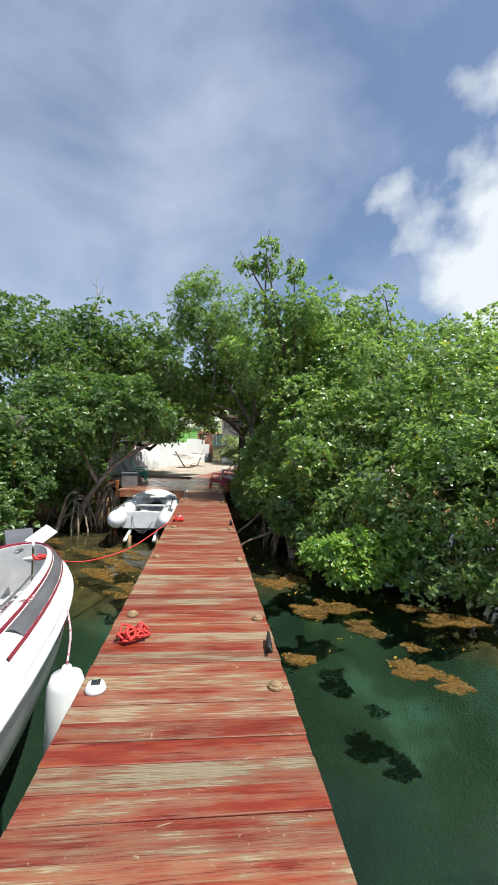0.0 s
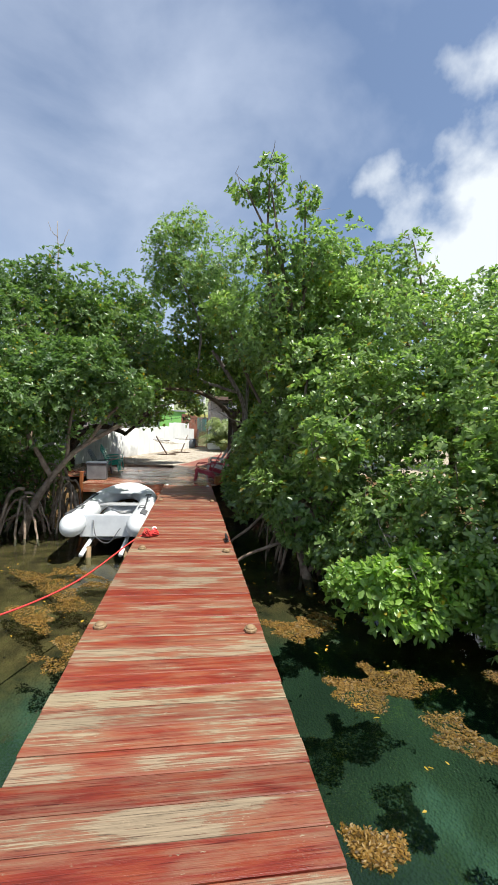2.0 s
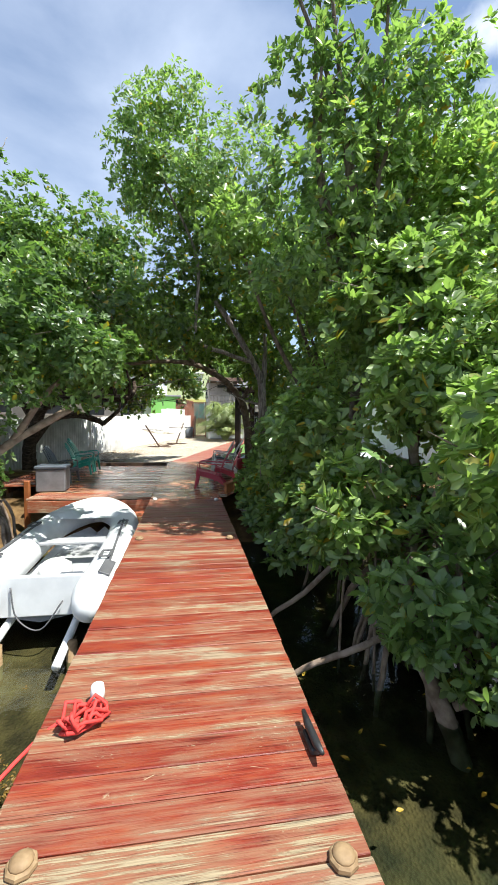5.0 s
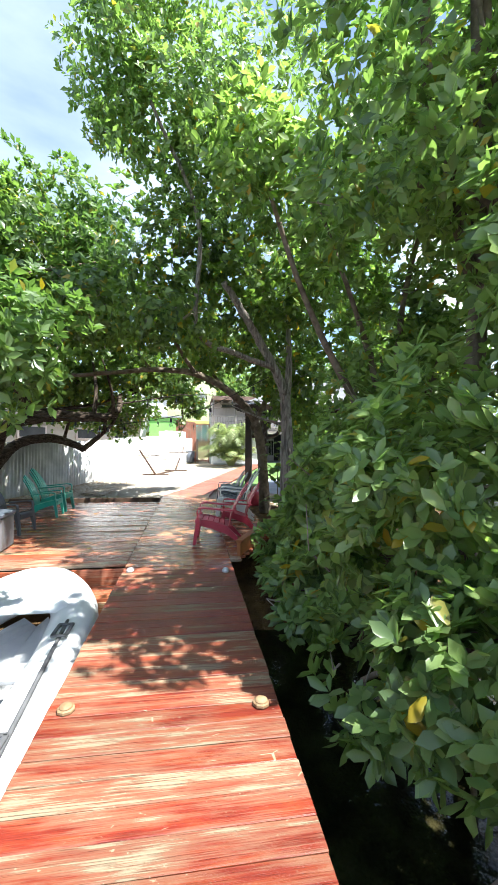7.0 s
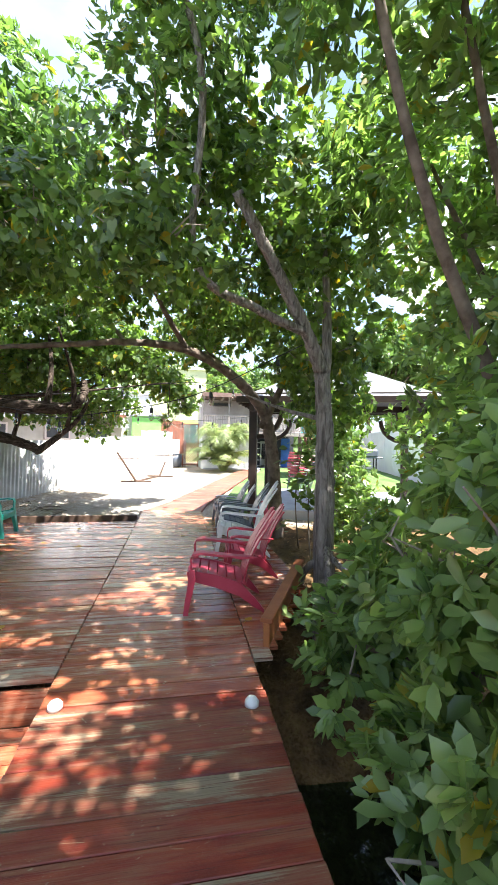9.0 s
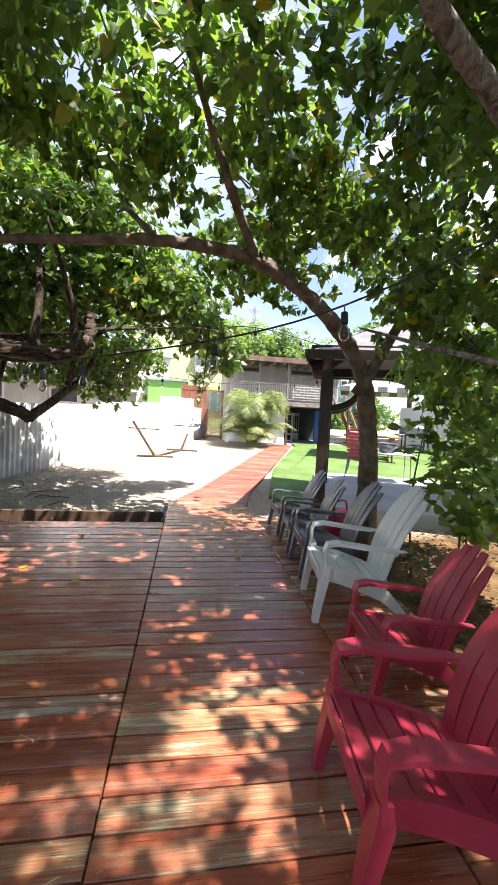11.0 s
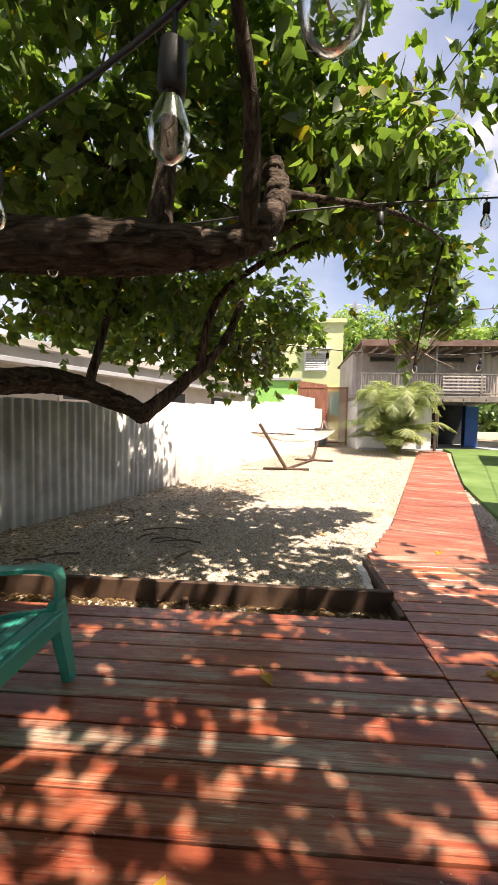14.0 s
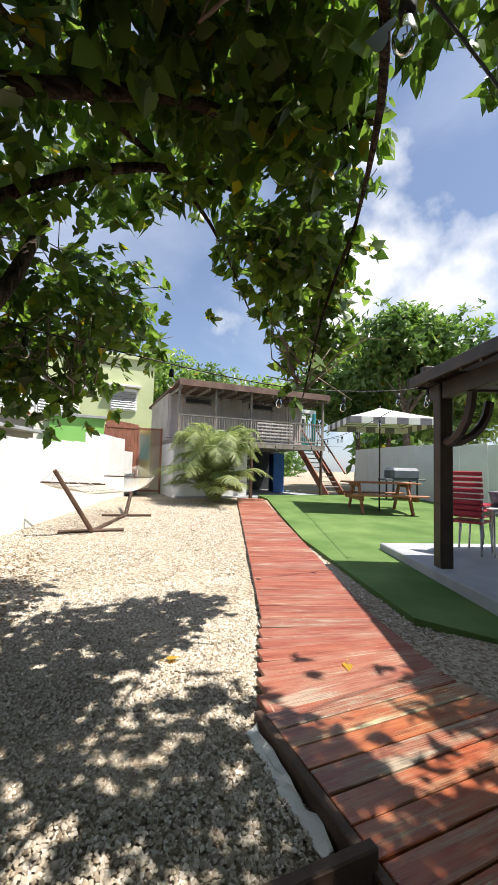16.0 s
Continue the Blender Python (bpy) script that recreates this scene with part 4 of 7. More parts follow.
low_house = thing("low_white_house", "low stained beige neighbouring house with a flat roof and louvres", "house", at=(-5.6, 26.6, 0.2), rz=67)
hp("wall", (13.0, 4.0, 2.45), (0.5, 2.0, 1.22), BEIGE_STUCCO, parent=low_house)
hp("roof", (13.4, 4.4, 0.16), (0.5, 2.0, 2.50), BEIGE_STUCCO, parent=low_house)
hp("ledge", (13.2, 0.5, 0.1), (0.5, -0.12, 2.1), CONCRETE, "stained concrete ledge", low_house)
# panes here are solid too, their dark colour standing for an unlit room
for x in (-4.2, -1.3, 2.0, 4.9):
    wf = hp("window", (1.5, 0.12, 0.55), (x, 0.0, 1.62), GREY_WALL, "dark low window", low_house)
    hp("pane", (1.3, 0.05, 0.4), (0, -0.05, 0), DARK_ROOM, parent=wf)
upper = thing("white_upper_house", "white rear house with wide metal louvres", "house", at=(-6.0, 32.6, 0.3), rz=30)
hp("wall", (6.5, 4.0, 4.0), (2.0, 2.0, 2.0), WHITE_STUCCO, parent=upper)
hp("roof", (6.9, 4.4, 0.15), (2.0, 2.0, 4.05), CONCRETE, parent=upper)
for x in (0.6, 2.4, 4.2):
    louvre_window(upper, (x, -0.02, 3.15), 1.3, 0.9)
hp("planter", (0.5, 0.2, 0.25), (3.3, -0.2, 2.6), LATTICE, parent=upper)
green_house = thing("pale_green_house", "pale green two-storey building with a louvred window", "house", at=(-3.1, 37.6, 0.3), rz=0)
hp("wall", (6.0, 6.0, 6.1), (2.0, 3.0, 3.05), GREEN_STUCCO, parent=green_house)
hp("roof", (6.3, 6.3, 0.2), (2.0, 3.0, 6.2), GREEN_STUCCO, parent=green_house)
hp("band", (6.1, 0.12, 0.25), (2.0, -0.05, 2.6), simple("yellow_band", (0.55, 0.5, 0.14), (0.6, 0.55, 0.2), 2, 0.8), parent=green_house)
louvre_window(green_house, (3.6, -0.03, 4.1), 1.1, 0.95)
hp("hood", (1.5, 0.35, 0.1), (3.6, -0.15, 4.75), WHITE_STUCCO, parent=green_house)
hp("shop_front", (2.6, 0.1, 1.3), (3.6, -0.05, 1.9), TURQUOISE, parent=green_house)
for k in range(5):
    hp("bar", (0.05, 0.06, 1.2), (2.6 + k * 0.45, -0.12, 1.9), WHITE_PAINT, parent=green_house)
lime = thing("lime_green_hut", "bright green painted low building", "house", at=(-1.9, 33.9, 0.3), rz=0)
hp("wall", (1.9, 1.5, 2.7), (0.4, 0.8, 1.35), LIME, parent=lime)
hp("roof", (2.1, 1.7, 0.1), (0.4, 0.8, 2.75), CONCRETE, parent=lime)

# ---------------------------------------------------------------- pavilion
pav = thing("pavilion", "dark-stained timber garden pavilion on a concrete slab", "pavilion")
P_A, P_B = Vector((2.45, 21.15, 0)), Vector((1.62, 18.95, 0))
u_ = (P_A - P_B).normalized()
v_ = Vector((u_.y, -u_.x, 0))
P_C, P_D = P_A + v_ * 3.4, P_B + v_ * 3.4
pyaw = math.degrees(math.atan2(u_.y, u_.x))
for p in (P_A, P_B, P_C, P_D):
    hp("post", (0.16, 0.16, 2.25), (p.x, p.y, 1.2), DARK_TIMBER, parent=pav, rz=pyaw, ch=0.01)
for a, b in ((P_A, P_B), (P_C, P_D), (P_A, P_C), (P_B, P_D)):
    c, d = (a + b) / 2, b - a
    hp("beam", (d.length + 0.5, 0.11, 0.2), (c.x, c.y, 2.24 if a - b != P_A - P_C else 2.43), DARK_TIMBER, parent=pav, rz=math.degrees(math.atan2(d.y, d.x)))
for p, dirs in ((P_A, (-u_, v_)), (P_B, (u_, v_)), (P_C, (-u_, -v_)), (P_D, (u_, -v_))):
    for d in dirs:
        pts = [p + d * (0.08 + 0.5 * math.sin(t)) + Vector((0, 0, 1.62 + 0.55 * (1 - math.cos(t)))) for t in np.linspace(0, 1.5, 6)]
        part("brace", mesh("brace", *tube(pts, 0.055, 6), DARK_TIMBER), pav)
cc = (P_A + P_D) / 2
roofv = []
for sgn_u, sgn_v in ((-1, -1), (1, -1), (1, 1), (-1, 1)):
    q = cc + u_ * sgn_u * 1.42 + v_ * sgn_v * 2.0
    roofv.append(Vector((q.x, q.y, 2.40)))
ridge = [cc - v_ * 0.7 + Vector((0, 0, 3.15)), cc + v_ * 0.7 + Vector((0, 0, 3.15))]
rv = roofv + ridge
rf = [[0, 1, 4], [1, 2, 5, 4], [2, 3, 5], [3, 0, 4, 5]]
rv2 = [p - Vector((0, 0, 0.07)) for p in rv]
rfs = rf + [[i + 6 for i in f[::-1]] for f in rf] + [[i, (i + 1) % 4, (i + 1) % 4 + 6, i + 6][::-1] for i in range(4)]
part("roof", mesh("roof", rv + rv2, rfs, SHINGLE), pav, "grey felt hipped roof")
for i in range(4):
    a, b = roofv[i], roofv[(i + 1) % 4]
    c, d = (a + b) / 2, b - a
    hp("fascia", (d.length + 0.04, 0.03, 0.13), (c.x, c.y, 2.37), DARK_TIMBER, parent=pav, rz=math.degrees(math.atan2(d.y, d.x)))
for k in range(9):
    t = (k + 0.5) / 9
    for i in (0, 2):
        a = roofv[i].lerp(roofv[(i + 1) % 4], t)
        b = ridge[0] if i == 0 else ridge[1]
        part("rafter", mesh("rafter", *tube([a - Vector((0, 0, 0.1)), b - Vector((0, 0, 0.12))], 0.03, 4), DARK_TIMBER), pav)

# ---------------------------------------------------------------- garden furniture
def adirondack(mat, label, name="garden_chair", group="plastic garden chairs"):
    """A moulded plastic chair with a slatted seat and fan back; it faces local -x, feet at z 0."""
    ob = thing(name, label, "chair", group)
    for k in range(6):
        x = -0.02 + k * 0.095
        z = 0.375 - 0.10 * (k / 5) ** 1.1
        part("seat_slat", mesh("seat_slat", *cbox((0.083, 0.50, 0.018), 0.006), mat), ob, m=pose(x, 0, z, 0, 10, 0))
    part("seat_apron", mesh("seat_apron", *cbox((0.022, 0.52, 0.10), 0.008), mat), ob, m=pose(-0.072, 0, 0.335, 0, -8, 0))
    for k in range(5):
        o = (k - 2) * 0.098
        top = 0.80 - 0.022 * (k - 2) ** 2
        vs, fs = [], []
        n = 7
        for j in range(n + 1):
            t = j / n
            spread = 0.92 + 0.20 * math.sin(t * math.pi * 0.85)
            half = 0.0445 * spread * (1.0 if j < n else 0.72)
            zz, xx = t * top, 0.10 * t * t - 0.03 * math.sin(math.pi * t)
            for sy in (-1, 1):
                for dx in (0, 0.016):
                    vs.append(Vector((xx + dx, o * spread + sy * half, zz)))
        for j in range(n):
            a = j * 4
            fs += [[a, a + 2, a + 6, a + 4], [a + 1, a + 5, a + 7, a + 3], [a, a + 4, a + 5, a + 1], [a + 2, a + 3, a + 7, a + 6]]
        fs += [[0, 1, 3, 2], [n * 4, n * 4 + 2, n * 4 + 3, n * 4 + 1]]
        part("back_slat", mesh("back_slat", vs, fs, mat), ob, m=pose(0.47, 0, 0.24, 0, 18, 0))
    part("back_rail", mesh("back_rail", *tube([(0.56, -0.25, 0.50), (0.595, 0, 0.52), (0.56, 0.25, 0.50)], 0.022, 6), mat), ob)
    part("back_rail", mesh("back_rail", *tube([(0.50, -0.24, 0.27), (0.53, 0, 0.27), (0.50, 0.24, 0.27)], 0.022, 6), mat), ob)
    for s in (-1, 1):
        # arm: a broad flat top that turns down into the front leg
        line = [(-0.045, 0.36), (-0.055, 0.52), (-0.03, 0.575), (0.06, 0.59), (0.30, 0.565), (0.50, 0.55), (0.60, 0.54)]
        wid = [0.075, 0.085, 0.095, 0.105, 0.095, 0.075, 0.06]
        vs, fs = [], []
        for (x, z), w in zip(line, wid):
            y = s * 0.31
            tx, tz = (0.018, 0.0) if z < 0.55 else (0.0, -0.022)
            vs += [Vector((x, y - w / 2, z)), Vector((x, y + w / 2, z)), Vector((x + tx, y + w / 2, z + tz)), Vector((x + tx, y - w / 2, z + tz))]
        for j in range(len(line) - 1):
            a = j * 4
            for q in range(4):
                fs.append([a + q, a + (q + 1) % 4, a + 4 + (q + 1) % 4, a + 4 + q])
        fs += [[3, 2, 1, 0], [len(vs) - 4 + q for q in range(4)]]
        part("arm", mesh("arm", vs, fs, mat), ob)
        # front leg: a tapered angle section
        vs, fs = [], []
        for x, z, w, d in ((-0.055, 0.42, 0.095, 0.05), (-0.065, 0.34, 0.10, 0.07), (-0.10, 0.12, 0.075, 0.055), (-0.115, 0.0, 0.062, 0.05)):
            y = s * (0.295 + (0.42 - z) * 0.04)
            vs += [Vector((x, y - w / 2, z)), Vector((x, y + w / 2, z)), Vector((x + d, y + w / 2, z)), Vector((x + d, y - w / 2, z))]
        for j in range(3):
            a = j * 4
            for q in range(4):
                fs.append([a + q, a + 4 + q, a + 4 + (q + 1) % 4, a + (q + 1) % 4])
        fs += [[0, 1, 2, 3], [15, 14, 13, 12]]
        part("front_leg", mesh("front_leg", vs, fs, mat), ob)
        vs, fs = [], []
        for x, z, w, d in ((-0.03, 0.345, 0.03, 0.10), (0.20, 0.30, 0.03, 0.12), (0.45, 0.22, 0.04, 0.13), (0.60, 0.10, 0.05, 0.09), (0.70, 0.0, 0.05, 0.06)):
            y = s * 0.255
            vs += [Vector((x, y - w / 2, z + d / 2)), Vector((x, y + w / 2, z + d / 2)), Vector((x, y + w / 2, max(0, z - d / 2))), Vector((x, y - w / 2, max(0, z - d / 2)))]
        for j in range(4):
            a = j * 4
            for q in range(4):
                fs.append([a + q, a + 4 + q, a + 4 + (q + 1) % 4, a + (q + 1) % 4])
        fs += [[0, 1, 2, 3], [19, 18, 17, 16]]
        part("back_leg", mesh("back_leg", vs, fs, mat), ob)
    return ob


red_chair = adirondack(RED_PLASTIC, "faded red plastic garden chair with a slatted fan back")
SMALL = Matrix.Diagonal((0.84, 0.84, 0.90, 1.0))
red_chair.matrix_basis = pose(0.285, 14.53, 0.002, 0, 0, -6) @ SMALL
copy_thing(red_chair, pose(0.70, 15.30, 0.002, 0, 0, -4) @ SMALL)
white_chair = adirondack(WHITE_PLASTIC, "white plastic garden chair with a tall slatted fan back")
white_chair.matrix_basis = pose(0.71, 16.20, 0.002, 0, 0, -8) @ Matrix.Diagonal((0.88, 0.88, 1.0, 1.0))
grey_chair = adirondack(GREY_PLASTIC, "slate grey plastic garden chair beside the deck edge")
grey_chair.matrix_basis = pose(0.80, 16.95, 0.002, 0, 0, -5) @ SMALL
copy_thing(grey_chair, pose(0.83, 17.60, 0.002, 0, 0, -3) @ SMALL)
copy_thing(grey_chair, pose(0.85, 18.27, 0.002, 0, 0, 3) @ SMALL)
copy_thing(grey_chair, pose(-2.48, 15.35, 0.002, 0, 0, 172) @ SMALL)
green_chair = adirondack(GREEN_PLASTIC, "sea green plastic garden chair on the dark deck")
green_chair.matrix_basis = pose(-2.48, 17.52, 0.002, 0, 0, 180) @ SMALL
copy_thing(green_chair, pose(-2.44, 16.80, 0.002, 0, 0, 183) @ SMALL)

box = thing("storage_box", "grey plastic storage box with a dark lid on the deck", "box", at=(-2.55, 14.35, 0.0), rz=4)
part("body", mesh("box_body", *cbox((0.52, 0.46, 0.44), 0.02), simple("mid_grey_plastic", (0.13, 0.13, 0.14), (0.2, 0.2, 0.21), 5, 0.5)), box, m=pose(0, 0, 0.22))
part("lid", mesh("box_lid", *cbox((0.56, 0.50, 0.05), 0.015), GREY_PLASTIC), box, m=pose(0, 0, 0.466))
post_o = thing("mooring_post", "orange-stained square timber post beside the deck", "post", at=(-2.86, 13.9, -0.9))
part("body", mesh("post_body", *cbox((0.09, 0.09, 1.15), 0.01), ORANGE_WOOD), post_o, m=pose(0, 0, 0.575))

table = thing("picnic_table", "red-brown wooden picnic table with attached benches on the lawn", "table", at=(5.75, 25.9, ground_z(5.75, 25.9) + 0.055), rz=-22)
for k in range(6):
    part("table_plank", mesh("table_plank", *cbox((1.85, 0.125, 0.04), 0.006), PICNIC_WOOD), table, m=pose(0, -0.33 + k * 0.132, 0.74))
for s in (-1, 1):
    for k in range(2):
        part("bench_plank", mesh("bench_plank", *cbox((1.85, 0.13, 0.04), 0.006), PICNIC_WOOD), table, m=pose(0, s * (0.66 + k * 0.137), 0.44))
    for e in (-0.62, 0.62):
        part("leg", mesh("leg", *cbox((0.045, 0.12, 0.86), 0.006), PICNIC_WOOD), table, m=pose(e, s * 0.42, 0.355, s * 26, 0, 0))
for e in (-0.67, 0.67):
    part("cross_beam", mesh("cross_beam", *cbox((0.045, 1.55, 0.11), 0.006), PICNIC_WOOD), table, m=pose(e, 0, 0.36))
    part("top_beam", mesh("top_beam", *cbox((0.045, 0.72, 0.09), 0.006), PICNIC_WOOD), table, m=pose(e, 0, 0.675))

umb = thing("sun_umbrella", "square grey and white striped sun umbrella over the picnic table", "umbrella", at=(5.75, 25.9, ground_z(5.75, 25.9) + 0.06), rz=-22)
part("pole", mesh("pole", *tube([(0, 0, 0.0), (0, 0, 2.75)], 0.02, 10), DARK_TIMBER, True), umb)
R_, APEX, RIM = 1.12, 2.70, 2.30
bands = 17
for b_i in range(bands):
    t0, t1 = (b_i + 0.35 * (b_i % 2 == 0)) / bands, (b_i + 1 + 0.35 * (b_i % 2)) / bands
    ring = lambda t: [Vector((sx * R_ * t, sy * R_ * t, APEX - (APEX - RIM) * t ** 0.9)) for sx, sy in ((-1, -1), (1, -1), (1, 1), (-1, 1))]
    a, b = ring(max(t0, 0.01)), ring(t1)
    vs = a + b + [p - Vector((0, 0, 0.006)) for p in a + b]
    fs = [[i, 4 + i, 4 + (i + 1) % 4, (i + 1) % 4] for i in range(4)] + [[8 + i, 8 + (i + 1) % 4, 12 + (i + 1) % 4, 12 + i] for i in range(4)]
    part("canopy_stripe", mesh("canopy_stripe", vs, fs, CANVAS if b_i % 2 else CANVAS_GREY), umb)
for i, (sx, sy) in enumerate(((1, 0), (-1, 0), (0, 1), (0, -1))):
    for k in range(8):
        o = -R_ + (k + 0.5) * R_ / 4
        c = (sx * R_, o, RIM - 0.08) if sx else (o, sy * R_, RIM - 0.08)
        part("valance_flap", mesh("valance_flap", *cbox((0.008, R_ / 4, 0.16) if sx else (R_ / 4, 0.008, 0.16), 0.002), CANVAS if k % 2 else CANVAS_GREY), umb, m=pose(*c))
for sx, sy in ((-1, -1), (1, -1), (1, 1), (-1, 1)):
    part("rib", mesh("rib", *tube([(0, 0, APEX - 0.02), (sx * R_, sy * R_, RIM - 0.01)], 0.01, 5), DARK_TIMBER), umb)

# folding hammock stand with its net
ham = thing("hammock_stand", "white rope hammock on a low wooden stand over the gravel", "hammock")
hg = lambda x, y, z: Vector((x, y, ground_z(x, y) + z))
h1, h2 = hg(-1.25, 24.7, 0.03), hg(-0.55, 26.25, 0.03)
tip1, tip2 = hg(-1.83, 24.35, 1.02), hg(-0.2, 27.2, 1.0)
part("foot", mesh("foot", *tube([hg(-1.75, 24.75, 0.03), hg(-0.75, 24.75, 0.03)], 0.028, 8), RAW_WOOD), ham)
part("foot", mesh("foot", *tube([hg(-1.0, 26.3, 0.03), hg(-0.05, 26.15, 0.03)], 0.028, 8), RAW_WOOD), ham)
part("spine", mesh("spine", *tube([h1, h2], 0.035, 8), RAW_WOOD), ham)
part("arm", mesh("arm", *tube([h1, tip1], [0.04, 0.032], 8), RAW_WOOD), ham)
part("arm", mesh("arm", *tube([h2, tip2], [0.04, 0.032], 8), RAW_WOOD), ham)
ax = (tip2 - tip1)
sd = Vector((ax.y, -ax.x, 0)).normalized()
bed_pts = []
for i in range(13):
    t = 0.16 + 0.68 * i / 12
    c = tip1 + ax * t - Vector((0, 0, 0.42 * (1 - (2 * t - 1) ** 2)))
    bed_pts.append([c + sd * w * 0.55 - Vector((0, 0, 0.06 * (1 - abs(w)))) for w in np.linspace(-1, 1, 7)])
for j in range(19):
    w = j / 18 * 6
    k0 = min(5, int(w))
    part("bed_cord", mesh("bed_cord", *tube([row[k0].lerp(row[k0 + 1], w - k0) for row in bed_pts], 0.009, 4), NET), ham)
for i in range(0, 13, 2):
    part("cross_cord", mesh("cross_cord", *tube(bed_pts[i], 0.006, 4), NET), ham)
for row, tp in ((bed_pts[0], tip1), (bed_pts[-1], tip2)):
    part("spreader", mesh("spreader", *tube([row[0], row[-1]], 0.016, 6), RAW_WOOD), ham)
    for p in row:
        part("cord", mesh("cord", *tube([p, tp], 0.005, 4), NET), ham)

stack = thing("stacked_chairs", "stack of red moulded chairs with thin metal legs", "chair stack", at=(3.42, 21.55, 0.20), rz=200)
for k in range(4):
    z = 0.42 + k * 0.075
    part("seat", mesh("stack_seat", *cbox((0.44, 0.42, 0.03), 0.012), RED_PLASTIC), stack, m=pose(-0.03 * k, 0, z))
    for q in range(5):
        part("back_bar", mesh("stack_back", *cbox((0.025, 0.42, 0.055), 0.008), RED_PLASTIC), stack, m=pose(0.21 - 0.03 * k + 0.012 * q, 0, z + 0.12 + q * 0.075, 0, 12, 0))
    for sx, sy in ((-1, -1), (-1, 1), (1, -1), (1, 1)):
        part("leg", mesh("stack_leg", *tube([(sx * 0.2 - 0.03 * k, sy * 0.19, z), (sx * 0.235 - 0.03 * k, sy * 0.215, max(0.0, z - 0.42) if k else 0.0)], 0.011, 6), STEEL, True), stack)
grill = thing("covered_grill", "blue-grey covered barbecue against the white fence", "barbecue", at=(8.6, 28.0, 0.36), rz=-10)
part("hood", mesh("grill_hood", *cbox((1.1, 0.55, 0.42), 0.12), GREY_PLASTIC), grill, m=pose(0, 0, 0.85))
part("shelf", mesh("grill_shelf", *cbox((1.5, 0.5, 0.06), 0.01), GREY_PLASTIC), grill, m=pose(0, 0, 0.66))
for sx in (-0.45, 0.45):
    for sy in (-0.2, 0.2):
        part("leg", mesh("grill_leg", *cbox((0.05, 0.05, 0.64), 0.006), BLACK), grill, m=pose(sx, sy, 0.32))

# small things round the pavilion and the deck edge
bag = thing("red_bag", "soft bright red bag on the ground behind the grey chairs", "bag", at=(1.72, 18.35, -0.1), rz=20)
part("body", mesh("bag_body", *cbox((0.42, 0.30, 0.34), 0.10), RED_PLASTIC, True), bag, m=pose(0, 0, 0.17))
part("strap", mesh("bag_strap", *tube(curve_pts([(-0.12, 0, 0.33), (-0.08, 0, 0.46), (0.08, 0, 0.46), (0.12, 0, 0.33)], 5), 0.014, 6), RED_PLASTIC, True), bag)
side = thing("side_table", "small pale folding table under the pavilion", "table", at=(4.0, 21.4, 0.17), rz=-15)
part("tabletop", mesh("side_top", *cbox((0.9, 0.55, 0.035), 0.01), WHITE_PLASTIC), side, m=pose(0, 0, 0.62))
for sx in (-0.4, 0.4):
    for sy in (-0.22, 0.22):
        part("leg", mesh("side_leg", *tube([(sx, sy, 0.6), (sx * 1.05, sy * 1.1, 0.0)], 0.014, 6), STEEL), side)
tub = thing("plastic_tub", "blue-grey plastic tub on the folding table", "tub", at=(3.95, 21.4, 0.81), rz=10)
part("body", mesh("tub_body", *lathe([(0.14, 0), (0.16, 0.01), (0.20, 0.20), (0.18, 0.20), (0.145, 0.03)], 16), GREY_PLASTIC, True), tub)
part("rim", mesh("tub_rim", *tube([(0.2 * math.cos(a), 0.2 * math.sin(a), 0.2) for a in np.arange(0, 6.28, 0.4)], 0.012, 6, True), GREY_PLASTIC, True), tub)


# ---------------------------------------------------------------- boats and dock things
def loft(rows, closed=False):
    n = len(rows[0])
    vs = [Vector(p) for r in rows for p in r]
    fs = []
    for i in range(len(rows) - 1):
        for j in range(n if closed else n - 1):
            j2 = (j + 1) % n
            fs.append([i * n + j, i * n + j2, (i + 1) * n + j2, (i + 1) * n + j])
    return vs, fs


boat = thing("motor_boat", "white motorboat with charcoal and maroon stripes moored at the dock", "boat", at=(-2.12, -0.25, WATER_Z), rz=0)
L0, L1 = -2.2, 5.95


def half_beam(y):
    t = max(0.0, (y - 2.2) / (L1 - 2.2))
    return 1.13 * math.sqrt(max(0.0, 1 - t ** 2.3)) if t > 0 else 1.13


ys = list(np.linspace(L0, 2.2, 8)) + [2.2 + (L1 - 2.2) * (1 - (1 - k / 16) ** 1.6) for k in range(1, 17)]


def section(y, keys, lift=0.0):
    b = max(0.02, half_beam(y))
    sheer = 0.80 + 0.02 * max(0, y)
    return [(f * b, y, z * sheer + lift) for f, z in keys]


hull_keys = [(0, -0.35), (0.45, -0.22), (0.80, 0.05), (0.93, 0.45), (0.985, 0.80), (1.0, 0.90), (0.985, 0.98)]
rows = []
for y in ys:
    r = section(y, hull_keys)
    rows.append([(-x, yy, z) for x, yy, z in r[::-1]] + r[1:])
part("hull", mesh("hull", *loft(rows), GELCOAT, True), boat)
# the gunwale rub strip
for s in (-1, 1):
    part("rub_strip", mesh("rub_strip", *tube([(s * half_beam(y) * 1.005, y, 0.90 * (0.80 + 0.02 * max(0, y))) for y in ys], 0.022, 6), WHITE_PLASTIC, True), boat)


